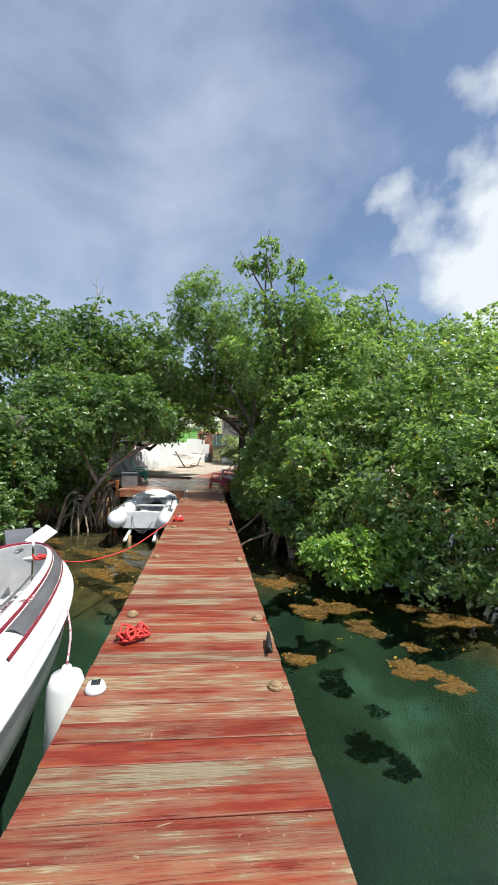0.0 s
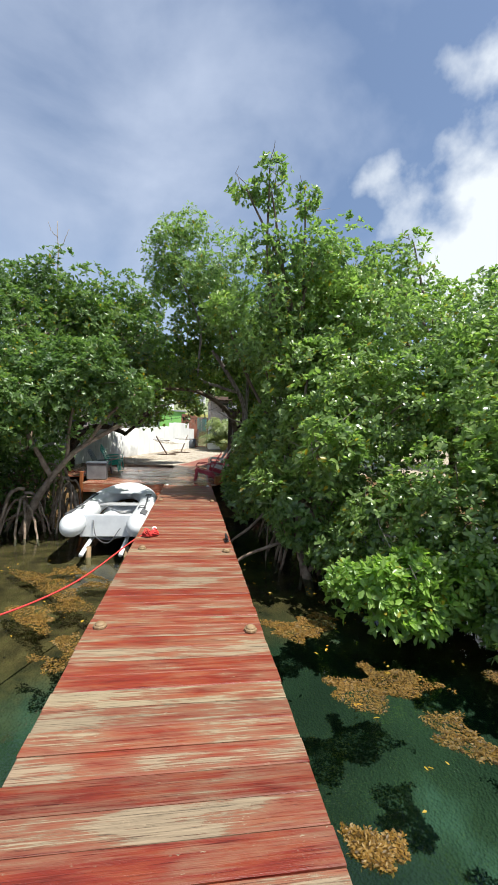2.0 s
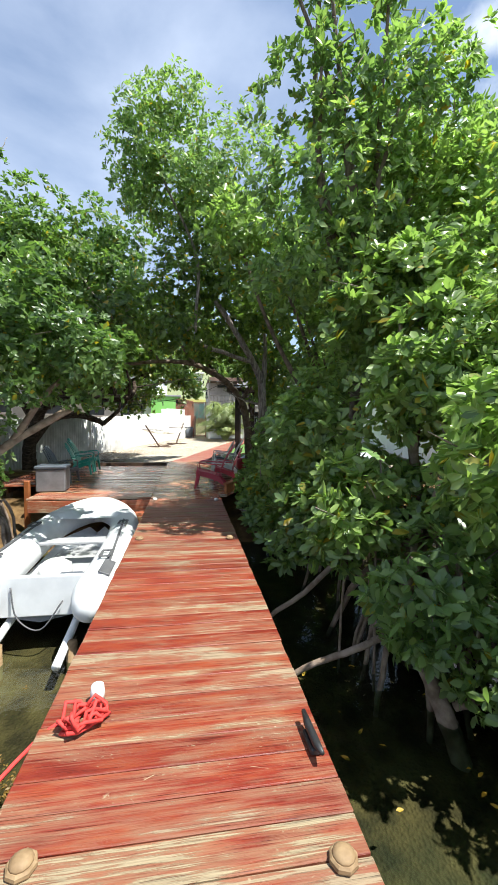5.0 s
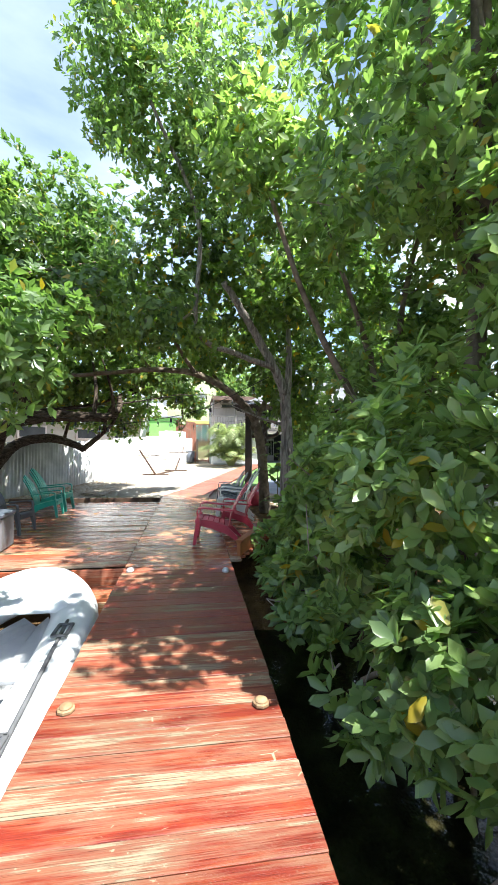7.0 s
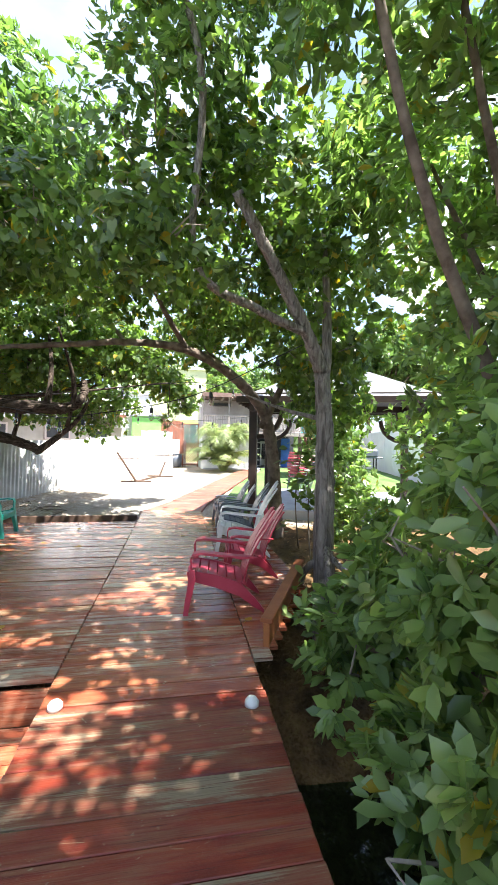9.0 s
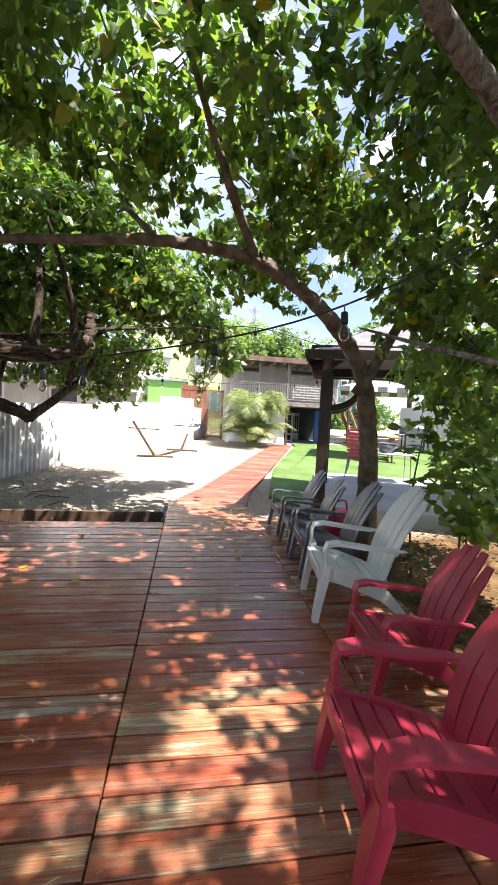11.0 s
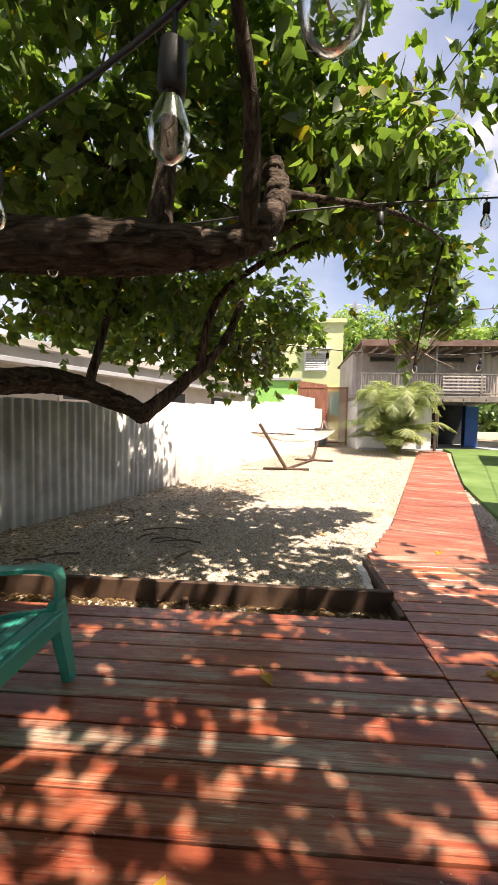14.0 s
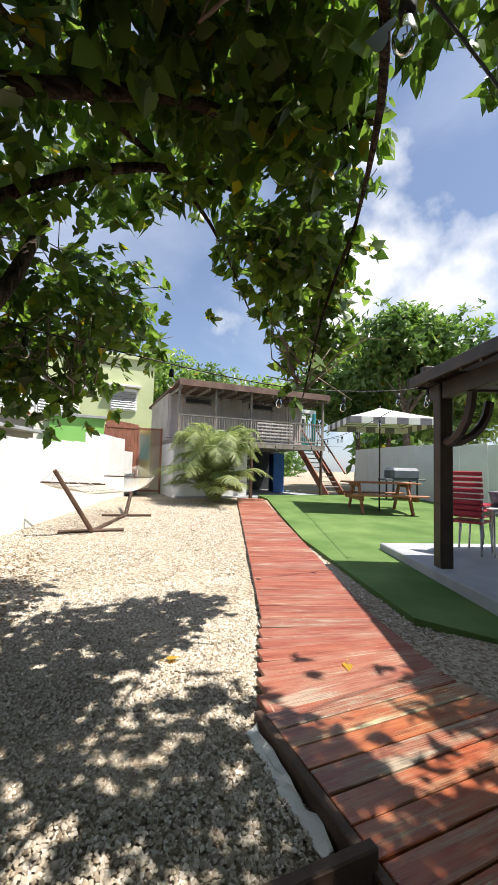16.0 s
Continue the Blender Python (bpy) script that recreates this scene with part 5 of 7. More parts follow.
def deck_band(name, a, b, za, zb, mat, y_from=L0, lift=0.0, label=""):
    """A band of the moulded deck between two fractions of the half beam, on both sides."""
    for s in (-1, 1):
        rows = []
        for y in ys:
            if y < y_from:
                continue
            hb = max(0.02, half_beam(y))
            sh = 0.80 + 0.02 * max(0, y)
            k = [(s * hb * (a + (b - a) * t), y, sh * (za + (zb - za) * t) + lift + 0.03 * math.sin(t * math.pi)) for t in (0, 0.25, 0.5, 0.75, 1)]
            rows.append(k if s > 0 else k[::-1])
        part(name, mesh(name, *loft(rows), mat, True), boat, label)


deck_band("side_deck", 0.985, 0.62, 0.98, 1.10, GELCOAT)
deck_band("stripe", 0.86, 0.73, 1.034, 1.075, BOAT_GREY, 3.3, 0.012, "charcoal deck stripe")
deck_band("pinstripe", 0.885, 0.865, 1.024, 1.032, MAROON, 3.0, 0.016, "maroon pinstripe")
deck_band("pinstripe", 0.725, 0.705, 1.076, 1.082, MAROON, 3.0, 0.016)
deck_band("coaming", 0.62, 0.575, 1.10, 1.02, VINYL)
deck_band("inner_side", 0.575, 0.54, 1.02, 0.45, VINYL)
rows = [[(f * max(0.02, half_beam(y)) * 0.56, y, 0.42) for f in (-1, -0.5, 0, 0.5, 1)] for y in ys]
part("cockpit_floor", mesh("cockpit_floor", *loft(rows), VINYL), boat, "grey cockpit floor")
part("bow_cushion", mesh("bow_cushion", *cbox((0.85, 0.9, 0.16), 0.05), VINYL), boat, m=pose(0, 3.9, 0.55))
part("grab_rail", mesh("grab_rail", *tube([(half_beam(y) * 0.60, y, 1.10 * (0.80 + 0.02 * y) + 0.05) for y in np.linspace(1.5, 4.6, 12)], 0.014, 6), STEEL, True), boat)
part("cleat", mesh("cleat", *cbox((0.05, 0.16, 0.04), 0.012), STEEL), boat, m=pose(0.0, 5.55, 1.02))
# hull marking as plain bars
for k in range(6):
    y = 4.0 + k * 0.11
    part("marking", mesh("marking", *cbox((0.006, 0.07, 0.09), 0.001), MAROON), boat, m=pose(half_beam(y) * 0.99 + 0.006, y, 0.72, 0, 8, 14 + k * 2))
part("anchor_plate", mesh("anchor_plate", *cbox((0.34, 0.5, 0.03), 0.01), BOAT_GREY), boat, m=pose(-0.25, 6.15, 1.02, 20, 0, 30))
part("anchor_plate", mesh("anchor_plate", *cbox((0.2, 0.4, 0.03), 0.01), STEEL), boat, m=pose(0.0, 6.2, 1.05, 25, 30, -10))

fender = thing("boat_fender", "white cylindrical boat fender on a rope", "fender", at=(-0.85, 3.2, -0.88))
part("body", mesh("fender_body", *lathe([(0.03, 0.0), (0.10, 0.03), (0.125, 0.09), (0.128, 0.36), (0.125, 0.62), (0.10, 0.69), (0.035, 0.72), (0.03, 0.75)], 18), WHITE_PLASTIC, True), fender)
part("rope", mesh("fender_rope", *tube(curve_pts([(0, 0, 0.74), (-0.03, 0.15, 0.9), (-0.12, 0.35, 0.99)], 5), 0.008, 6), PINK_ROPE, True), fender)


def coil(name, label, at, mat, r=0.14, turns=5, thick=0.008):
    pts = []
    for k in range(turns * 14):
        a = k * 2 * math.pi / 14
        rr = r * (0.55 + 0.45 * math.sin(k * 0.61) ** 2)
        pts.append((rr * 1.25 * math.cos(a + 0.3 * math.sin(k)), rr * 0.8 * math.sin(a), thick + 0.018 * (k / 14) * (0.6 + 0.4 * math.sin(k * 1.7))))
    ob = tagged(new(name, mesh(name, *tube(pts, thick, 6), mat, True)), label, "rope")
    ob.matrix_world = pose(*at, 0, 0, 35)
    return ob


coil("rope_coil", "loose coil of bright red rope on the dock planks", (-0.42, 3.30, 0.0), RED_ROPE, 0.10, 6, 0.009)
coil("rope_coil", "red rope bundle tied at the dock edge", (-0.43, 8.0, 0.0), RED_ROPE, 0.09, 6, 0.009)
coil("boat_rope", "tangled maroon and white rope on the boat deck", (-1.5, 3.9, 0.0), PINK_ROPE, 0.16, 5, 0.009)
coil("boat_rope", "red rope knot on the boat's bow", (-1.86, 5.28, 0.02), RED_ROPE, 0.07, 4, 0.009)
line = tagged(new("mooring_line", mesh("mooring_line", *tube(curve_pts([(-1.86, 5.28, 0.04), (-1.62, 6.3, -0.28), (-1.15, 7.2, -0.3), (-0.63, 7.95, -0.03), (-0.45, 8.0, 0.02)], 8), 0.010, 6), RED_ROPE, True)), "red mooring line sagging from the boat to the dock", "rope")
white_knob = tagged(new("dock_cup", mesh("dock_cup", *lathe([(0.03, 0), (0.035, 0.05), (0.03, 0.09), (0.01, 0.1)], 10), WHITE_PLASTIC, True)), "small white plastic cup beside the red rope", "cup")
white_knob.matrix_world = pose(-0.40, 8.14, 0.0)

for (x, y) in ((-0.53, 5.5), (0.53, 5.38), (0.54, 3.62), (-0.50, 3.72), (-0.47, 7.42), (0.52, 7.3), (0.53, 2.66), (0.52, 10.78), (-0.52, 10.86)):
    cap = thing("post_cap", "round tan dock light cap set in the dock edge", "post cap", "dock post caps", at=(x, y, 0.0), rz=random.uniform(-12, 12))
    part("base", mesh("cap_base", *lathe([(0.046, 0), (0.048, 0.006), (0.047, 0.016), (0.040, 0.022)], 8), TAN_CAP), cap)
    part("lens", mesh("cap_lens", *lathe([(0.037, 0.020), (0.035, 0.028), (0.024, 0.036), (0.008, 0.039)], 12), TAN_CAP, True), cap)
for (x, y) in ((-0.53, 13.18), (0.52, 13.06)):
    cap = thing("dock_reflector", "small round white dock reflector", "reflector", "dock reflectors", at=(x, y, 0.0))
    part("base", mesh("reflector_base", *lathe([(0.04, 0), (0.04, 0.02), (0.025, 0.04), (0.0, 0.045)], 12), WHITE_PLASTIC, True), cap)
solar = thing("solar_light", "small white solar dock light with a dark panel", "solar light", at=(-0.52, 2.68, 0.0), rz=8)
part("body", mesh("solar_body", *lathe([(0.058, 0), (0.06, 0.015), (0.047, 0.042), (0.04, 0.046)], 14), WHITE_PLASTIC, True), solar)
part("panel", mesh("solar_panel", *cbox((0.05, 0.05, 0.008), 0.002), BLACK), solar, m=pose(0, 0, 0.048))
for (x, y) in ((0.56, 3.12), (0.56, 7.75)):
    cl = thing("dock_cleat", "black metal cleat at the dock edge", "cleat", at=(x, y, 0.0), rz=random.uniform(-8, 8))
    part("base", mesh("cleat_base", *cbox((0.05, 0.12, 0.03), 0.008), BLACK), cl, m=pose(0, 0, 0.015))
    part("horn", mesh("cleat_horn", *tube([(0, -0.12, 0.065), (0, -0.06, 0.05), (0, 0.06, 0.05), (0, 0.12, 0.065)], [0.01, 0.018, 0.018, 0.01], 7), BLACK, True), cl)

# inflatable dinghy on its bunks
din = thing("inflatable_dinghy", "pale grey inflatable dinghy with oars resting on bunks", "dinghy", at=(-1.47, 10.25, -0.36))
tube_r = 0.215
side = [(0.0, 0.0), (0.15, 0.0), (0.9, 0.02), (1.7, 0.06), (2.3, 0.12), (2.75, 0.17)]
ctrl = [(0.58, -0.35, -0.02), (0.59, 0.2, -0.01), (0.59, 1.0, 0.0), (0.58, 1.8, 0.05), (0.48, 2.5, 0.11), (0.22, 2.95, 0.17), (0, 3.03, 0.19),
        (-0.22, 2.95, 0.17), (-0.48, 2.5, 0.11), (-0.58, 1.8, 0.05), (-0.59, 1.0, 0.0), (-0.59, 0.2, -0.01), (-0.58, -0.35, -0.02)]
pts = curve_pts(ctrl, 6)
n = len(pts)
rad = [tube_r * min(1.0, 0.30 + 0.70 * math.sqrt(min(1.0, min(i, n - 1 - i) / 3.5))) for i in range(n)]
part("tube", mesh("dinghy_tube", *tube(pts, rad, 18), HYPALON, True), din)
for s in (-1, 1):
    part("rub_strake", mesh("rub_strake", *tube([(s * (0.59 + tube_r * 0.98), y, 0.0 + 0.015 * y) for y in np.linspace(0.0, 2.0, 7)], 0.016, 6), HYPALON_DARK, True), din)
part("transom", mesh("transom", *cbox((0.98, 0.05, 0.42), 0.015), HYPALON), din, m=pose(0, 0.18, -0.06))
rows = [[(f * w, y, -0.20 - 0.10 * (1 - abs(f)) + 0.05 * y * (y > 1.6)) for f in (-1, -0.5, 0, 0.5, 1)] for y, w in ((0.2, 0.48), (0.8, 0.49), (1.6, 0.48), (2.3, 0.40), (2.85, 0.12))]
v1, f1 = loft(rows)
part("hull", mesh("dinghy_hull", v1 + [p - Vector((0, 0, 0.05)) for p in v1], f1 + [[i + len(v1) for i in q[::-1]] for q in f1], HYPALON), din)
part("floor_board", mesh("floor_board", *cbox((0.7, 1.9, 0.03), 0.01), VINYL), din, m=pose(0, 1.2, -0.19))
part("thwart", mesh("thwart", *cbox((0.84, 0.22, 0.04), 0.012), VINYL), din, m=pose(0, 1.45, 0.12))
part("bow_dodger", mesh("bow_dodger", *loft([[(x, 2.2 + 0.75 * (1 - (x / 0.5) ** 2) * t, 0.24 + 0.06 * math.sin(math.pi * t) + 0.04 * t) for x in np.linspace(-0.5, 0.5, 9)] for t in np.linspace(0, 1, 5)]), HYPALON, True), din)
part("bag", mesh("bag", *lathe([(0.12, 0), (0.2, 0.06), (0.19, 0.16), (0.1, 0.22), (0.02, 0.23)], 12), CANVAS, True), din, "crumpled white cover", pose(-0.08, 0.95, -0.18))
part("tank", mesh("tank", *cbox((0.30, 0.24, 0.16), 0.04), GREY_PLASTIC), din, m=pose(0.18, 0.62, -0.10))
for s in (-1, 1):
    part("oar", mesh("oar", *join([tube([(s * 0.66, 0.35, 0.20), (s * 0.57, 1.95, 0.27)], 0.016, 7), cbox((0.12, 0.36, 0.02), 0.006, pose(s * 0.67, 0.2, 0.20, 0, s * 20, 0))]), HYPALON_DARK), din)
    for y in (0.55, 1.75, 2.35):
        hx = 0.59 if y < 2 else 0.52
        part("handle_patch", mesh("handle_patch", *join([cbox((0.03, 0.20, 0.014), 0.004, pose(s * (hx - 0.05), y, tube_r + 0.05 * (y > 1.5) + 0.02)), cbox((0.03, 0.20, 0.014), 0.004, pose(s * (hx + 0.05), y, tube_r + 0.05 * (y > 1.5) + 0.02)), cbox((0.12, 0.03, 0.014), 0.004, pose(s * hx, y - 0.1, tube_r + 0.05 * (y > 1.5) + 0.02)), cbox((0.12, 0.03, 0.014), 0.004, pose(s * hx, y + 0.1, tube_r + 0.05 * (y > 1.5) + 0.02))]), HYPALON_DARK), din)
part("painter", mesh("painter", *tube(curve_pts([(-0.25, 0.14, 0.05), (-0.18, 0.1, -0.25), (0.05, 0.06, -0.36), (0.25, 0.12, -0.1)], 5), 0.008, 6), HYPALON_DARK, True), din)
bunks = thing("boat_bunks", "white pipe bunks on short posts standing in shallow water", "boat stand")
for x in (-1.78, -1.12):
    part("pipe", mesh("bunk_pipe", *tube([(x + 0.02, 9.75, -0.78), (x, 10.6, -0.70), (x, 12.9, -0.50)], 0.04, 10), WHITE_PLASTIC, True), bunks)
    for y in (10.05, 12.4):
        part("post", mesh("bunk_post", *tube([(x + 0.07, y, -1.7), (x + 0.07, y, -0.72 if y < 11 else -0.53)], 0.05, 10), TAN_CAP, True), bunks)

# ---------------------------------------------------------------- trees
def rand_blobs(n, cx, cy, cz, rx, ry, rz, smin, smax, seed):
    r = random.Random(seed)
    out = []
    for _ in range(n):
        d = Vector((r.gauss(0, 1), r.gauss(0, 1), r.gauss(0, 1))).normalized() * r.uniform(0.35, 1.0)
        k = r.uniform(smin, smax)
        out.append((cx + d.x * rx, cy + d.y * ry, cz + d.z * rz, k * r.uniform(0.85, 1.2), k * r.uniform(0.85, 1.2), k * r.uniform(0.65, 0.95)))
    return out


def spread(base, blobs, r0, bark_r=0.02, lift=0.5):
    """Limbs from a fork point into the masses of a crown."""
    out = []
    for b in blobs:
        e = Vector(b[:3])
        m = Vector(base).lerp(e, 0.5) + Vector((random.gauss(0, 0.15), random.gauss(0, 0.15), random.gauss(0.1, 0.15)))
        out.append(([tuple(base), tuple(m), tuple(e)], r0, bark_r))
    return out


def prop_roots(x, y, z, n, reach, seed):
    r = random.Random(seed)
    out = []
    for k in range(n):
        a = k * 2 * math.pi / n + r.uniform(-0.3, 0.3)
        d = reach * r.uniform(0.5, 1.1)
        h = z + r.uniform(-0.35, 0.25)
        ex, ey = x + math.cos(a) * d, y + math.sin(a) * d
        out.append(limb([(x, y, h), (x + math.cos(a) * d * 0.45, y + math.sin(a) * d * 0.45, h - 0.12), (x + math.cos(a) * d * 0.85, y + math.sin(a) * d * 0.85, WATER_Z - 0.05), (ex, ey, WATER_Z - 0.7)], r.uniform(0.018, 0.045), r.uniform(0.014, 0.028), 6, 5, 0.015))
    return [("root", mesh("root", v, f, ROOT, True), "") for v, f in out]


def mangrove(label, x, y, h_fork, blobs, density, size, per, shape, mat, bark=ROOT, roots=12, seed=1, lumps=0.35, tw=60, floor=-0.85, inner=0.25, gap=-0.9, clump=2.3):
    gz = ground_z(x, y)
    fork = (x + 0.1, y + 0.05, h_fork)
    limbs = [([(x, y, gz - 0.1), (x - 0.05, y, gz + (h_fork - gz) * 0.5), fork], 0.10, 0.075)] + spread(fork, blobs[:9], 0.055, 0.015)
    extra = []
    if roots:
        extra += prop_roots(x, y, 0.15, roots, 1.0, seed)
    if tw:
        extra.append(("twig_tangle", twigs(blobs, tw, TWIG), "thin bare twigs"))
    return tree("mangrove_tree", label, limbs, crown(blobs, density, size, per, shape, mat, lumps=lumps, floor=floor, inner=inner, gap=gap, clump=clump * size), bark, "tree", extra)


# right bank, nearest bushes first
b1 = [(4.0, 6.5, -0.35, 0.8, 0.6, 0.6), (5.1, 5.75, -0.3, 0.9, 0.6, 0.65), (6.3, 5.6, -0.2, 1.0, 0.7, 0.8), (3.4, 7.2, -0.35, 0.6, 0.5, 0.55), (4.5, 6.3, 0.9, 1.3, 1.1, 1.2), (5.7, 6.0, 1.2, 1.5, 1.3, 1.5), (3.7, 7.3, 0.6, 1.0, 0.9, 1.0), (5.0, 7.5, 1.9, 1.5, 1.4, 1.4), (6.6, 7.2, 2.3, 1.6, 1.5, 1.5), (3.0, 7.9, 0.3, 0.7, 0.6, 0.8), (2.6, 8.3, -0.2, 0.5, 0.5, 0.55), (2.2, 8.7, -0.3, 0.4, 0.45, 0.4), (2.9, 7.6, -0.45, 0.45, 0.4, 0.4), (3.7, 6.3, -0.6, 0.5, 0.35, 0.3)]
mangrove("broad mangrove bush hanging low over the water", 5.0, 7.4, 0.9, b1, 80, 0.105, 7, "lance", LEAF_MANGROVE, seed=2, roots=14, inner=0.35, gap=-1.4)
b2 = [(2.05, 7.25, -0.42, 0.2, 0.22, 0.24), (2.35, 7.0, -0.22, 0.22, 0.24, 0.22), (2.75, 6.95, -0.12, 0.26, 0.26, 0.24), (2.45, 6.9, -0.58, 0.2, 0.2, 0.2), (3.1, 6.85, -0.35, 0.28, 0.26, 0.3), (3.5, 6.6, -0.5, 0.26, 0.24, 0.26), (2.8, 6.8, -0.55, 0.22, 0.2, 0.2), (3.45, 6.75, -0.05, 0.3, 0.26, 0.26)]
mangrove("low bright green mangrove clump at the water's edge", 3.0, 7.9, -0.55, b2, 170, 0.115, 7, "oval", LEAF_BRIGHT, seed=3, roots=0, tw=14, lumps=0.5)
b3 = [(2.9, 9.4, 0.9, 1.1, 0.9, 1.1), (3.6, 9.0, 2.0, 1.3, 1.1, 1.2), (2.9, 10.2, 2.3, 1.2, 1.2, 1.3), (4.4, 10.2, 3.0, 1.5, 1.4, 1.4), (3.4, 10.9, 3.9, 1.3, 1.2, 1.2), (5.4, 9.2, 2.6, 1.4, 1.3, 1.4), (2.35, 9.3, 0.0, 0.7, 0.7, 0.7)]
mangrove("tall dense mangrove with glossy leaves over the dock", 3.2, 10.0, 1.0, b3, 68, 0.105, 7, "lance", LEAF_MANGROVE, seed=4, roots=14, gap=-1.4)
b4 = [(1.2, 11.0, -0.05, 0.38, 0.5, 0.38), (1.18, 12.3, 0.05, 0.38, 0.5, 0.42), (1.25, 13.2, 0.2, 0.4, 0.4, 0.42), (1.5, 12.9, 0.7, 0.45, 0.45, 0.45), (1.75, 8.9, 0.15, 0.42, 0.5, 0.5), (1.7, 9.6, 0.55, 0.5, 0.5, 0.6), (2.1, 8.4, 1.2, 0.55, 0.5, 0.6), (2.15, 9.4, 1.8, 0.55, 0.5, 0.6), (2.3, 10.3, 2.7, 0.75, 0.7, 0.75), (1.45, 10.4, 0.35, 0.45, 0.6, 0.6), (1.6, 10.9, 1.2, 0.55, 0.6, 0.7), (1.35, 11.6, 0.3, 0.45, 0.6, 0.55), (1.5, 12.2, 0.9, 0.5, 0.6, 0.6)]
mangrove("mangrove leaning over the dock edge with large leaves", 2.25, 9.75, 0.35, b4, 84, 0.135, 7, "oval", LEAF_MANGROVE, seed=5, roots=18, floor=-0.42, tw=70, inner=0.25, clump=1.6)
root_tree = thing("leaning_mangrove", "bent grey mangrove stem with arching roots beside the dock", "tree", at=(2.05, 9.2, -1.3))
inv_ = Matrix.Translation((2.05, 9.2, -1.3)).inverted()
for i, (ctrl, r0, r1) in enumerate((([(2.1, 8.55, -1.5), (2.0, 8.85, -0.9), (1.95, 9.3, -0.35), (2.1, 9.6, 0.35)], 0.075, 0.06),
                                    ([(1.95, 9.3, -0.35), (1.45, 9.2, -0.48), (0.95, 9.35, -0.75), (0.75, 9.45, -1.2)], 0.03, 0.022),
                                    ([(2.02, 8.8, -0.75), (2.3, 8.6, -0.6), (2.55, 8.2, -0.95), (2.6, 8.0, -1.4)], 0.035, 0.025),
                                    ([(1.6, 9.9, 0.1), (1.2, 10.0, -0.35), (0.85, 10.15, -0.7), (0.75, 10.2, -1.2)], 0.028, 0.02),
                                    ([(2.1, 9.5, 0.2), (2.35, 9.0, -0.2), (2.5, 8.6, -0.8), (2.55, 8.5, -1.4)], 0.03, 0.022),
                                    ([(1.75, 9.6, 0.3), (1.72, 9.5, -0.4), (1.7, 9.45, -1.4)], 0.014, 0.012), ([(1.55, 9.7, 0.3), (1.5, 9.75, -0.4), (1.48, 9.75, -1.4)], 0.014, 0.012),
                                    ([(2.3, 9.2, 0.3), (2.32, 9.1, -0.5), (2.3, 9.0, -1.4)], 0.016, 0.012))):
    v, f = limb(ctrl, r0, r1, 9, 8, r0 * 0.12)
    part("trunk" if i == 0 else "root", mesh("root", [inv_ @ p for p in v], f, ROOT, True), root_tree)
# the tall slender tree above the dock
b5 = [(1.9, 10.9, 4.2, 1.1, 1.1, 1.0), (2.4, 10.6, 5.0, 0.9, 0.9, 0.8), (1.4, 10.4, 5.1, 0.6, 0.6, 0.6), (1.45, 10.4, 6.2, 0.42, 0.42, 0.3), (0.95, 10.4, 6.2, 0.28, 0.3, 0.24), (1.4, 10.4, 6.65, 0.3, 0.3, 0.22), (2.15, 10.4, 6.1, 0.34, 0.32, 0.22), (1.6, 11.4, 3.4, 0.9, 1.0, 0.8), (3.3, 11.2, 5.1, 1.0, 1.0, 0.9), (2.4, 11.9, 4.6, 1.0, 1.0, 0.9)]
mangrove("tall slender mangrove with an open feathery top", 2.4, 11.6, 2.6, b5, 42, 0.11, 7, "plain", LEAF_MANGROVE, bark=BARK, seed=6, roots=8, tw=45, lumps=0.5, floor=1.0)
b6 = [(5.1, 11.5, 6.1, 0.35, 0.35, 0.3), (4.6, 11.6, 5.5, 0.9, 0.9, 0.7), (5.7, 12.2, 4.7, 1.3, 1.2, 1.1), (7.2, 11.3, 4.3, 1.5, 1.4, 1.2), (6.3, 9.3, 3.5, 1.5, 1.4, 1.3), (8.3, 9.6, 3.6, 1.6, 1.5, 1.4), (9.6, 10.5, 4.4, 1.6, 1.5, 1.4), (4.0, 12.4, 4.9, 1.2, 1.2, 1.1)]
mangrove("wide mangrove crown with bare twigs at the top", 6.0, 10.9, 2.6, b6, 40, 0.125, 7, "plain", LEAF_MANGROVE, bark=BARK, seed=7, roots=0, tw=35, lumps=0.5)
b7 = [(8.0, 6.8, 1.6, 1.7, 1.5, 1.7), (9.8, 7.0, 2.2, 1.8, 1.6, 1.8), (7.8, 5.2, 0.6, 1.4, 1.2, 1.2), (9.8, 5.0, 0.9, 1.6, 1.4, 1.4), (11.8, 7.0, 2.4, 2.0, 1.8, 1.9)]
mangrove("far mangrove bank trailing into the water", 9.0, 7.0, 1.0, b7, 34, 0.14, 7, "plain", LEAF_MANGROVE, seed=8, roots=0, tw=0)
# behind the chairs on the right: dark undergrowth
b8 = [(1.75, 13.2, 0.3, 0.5, 0.8, 0.6), (2.2, 12.6, 1.5, 0.8, 0.8, 0.9), (2.6, 13.6, 2.6, 0.9, 0.9, 0.9), (2.2, 14.0, 3.9, 1.0, 1.0, 0.9), (3.1, 14.8, 1.5, 0.8, 1.0, 1.0), (3.6, 13.4, 3.4, 1.2, 1.2, 1.2), (2.9, 12.6, 4.9, 1.1, 1.1, 1.0), (1.4, 12.7, 4.1, 0.8, 0.8, 0.6), (0.75, 12.6, 4.4, 0.6, 0.7, 0.45), (2.3, 14.2, 0.2, 0.5, 0.6, 0.45), (2.5, 15.6, 0.5, 0.5, 0.6, 0.5), (2.45, 16.6, 0.9, 0.5, 0.6, 0.5), (2.9, 17.4, 1.1, 0.5, 0.5, 0.5)]
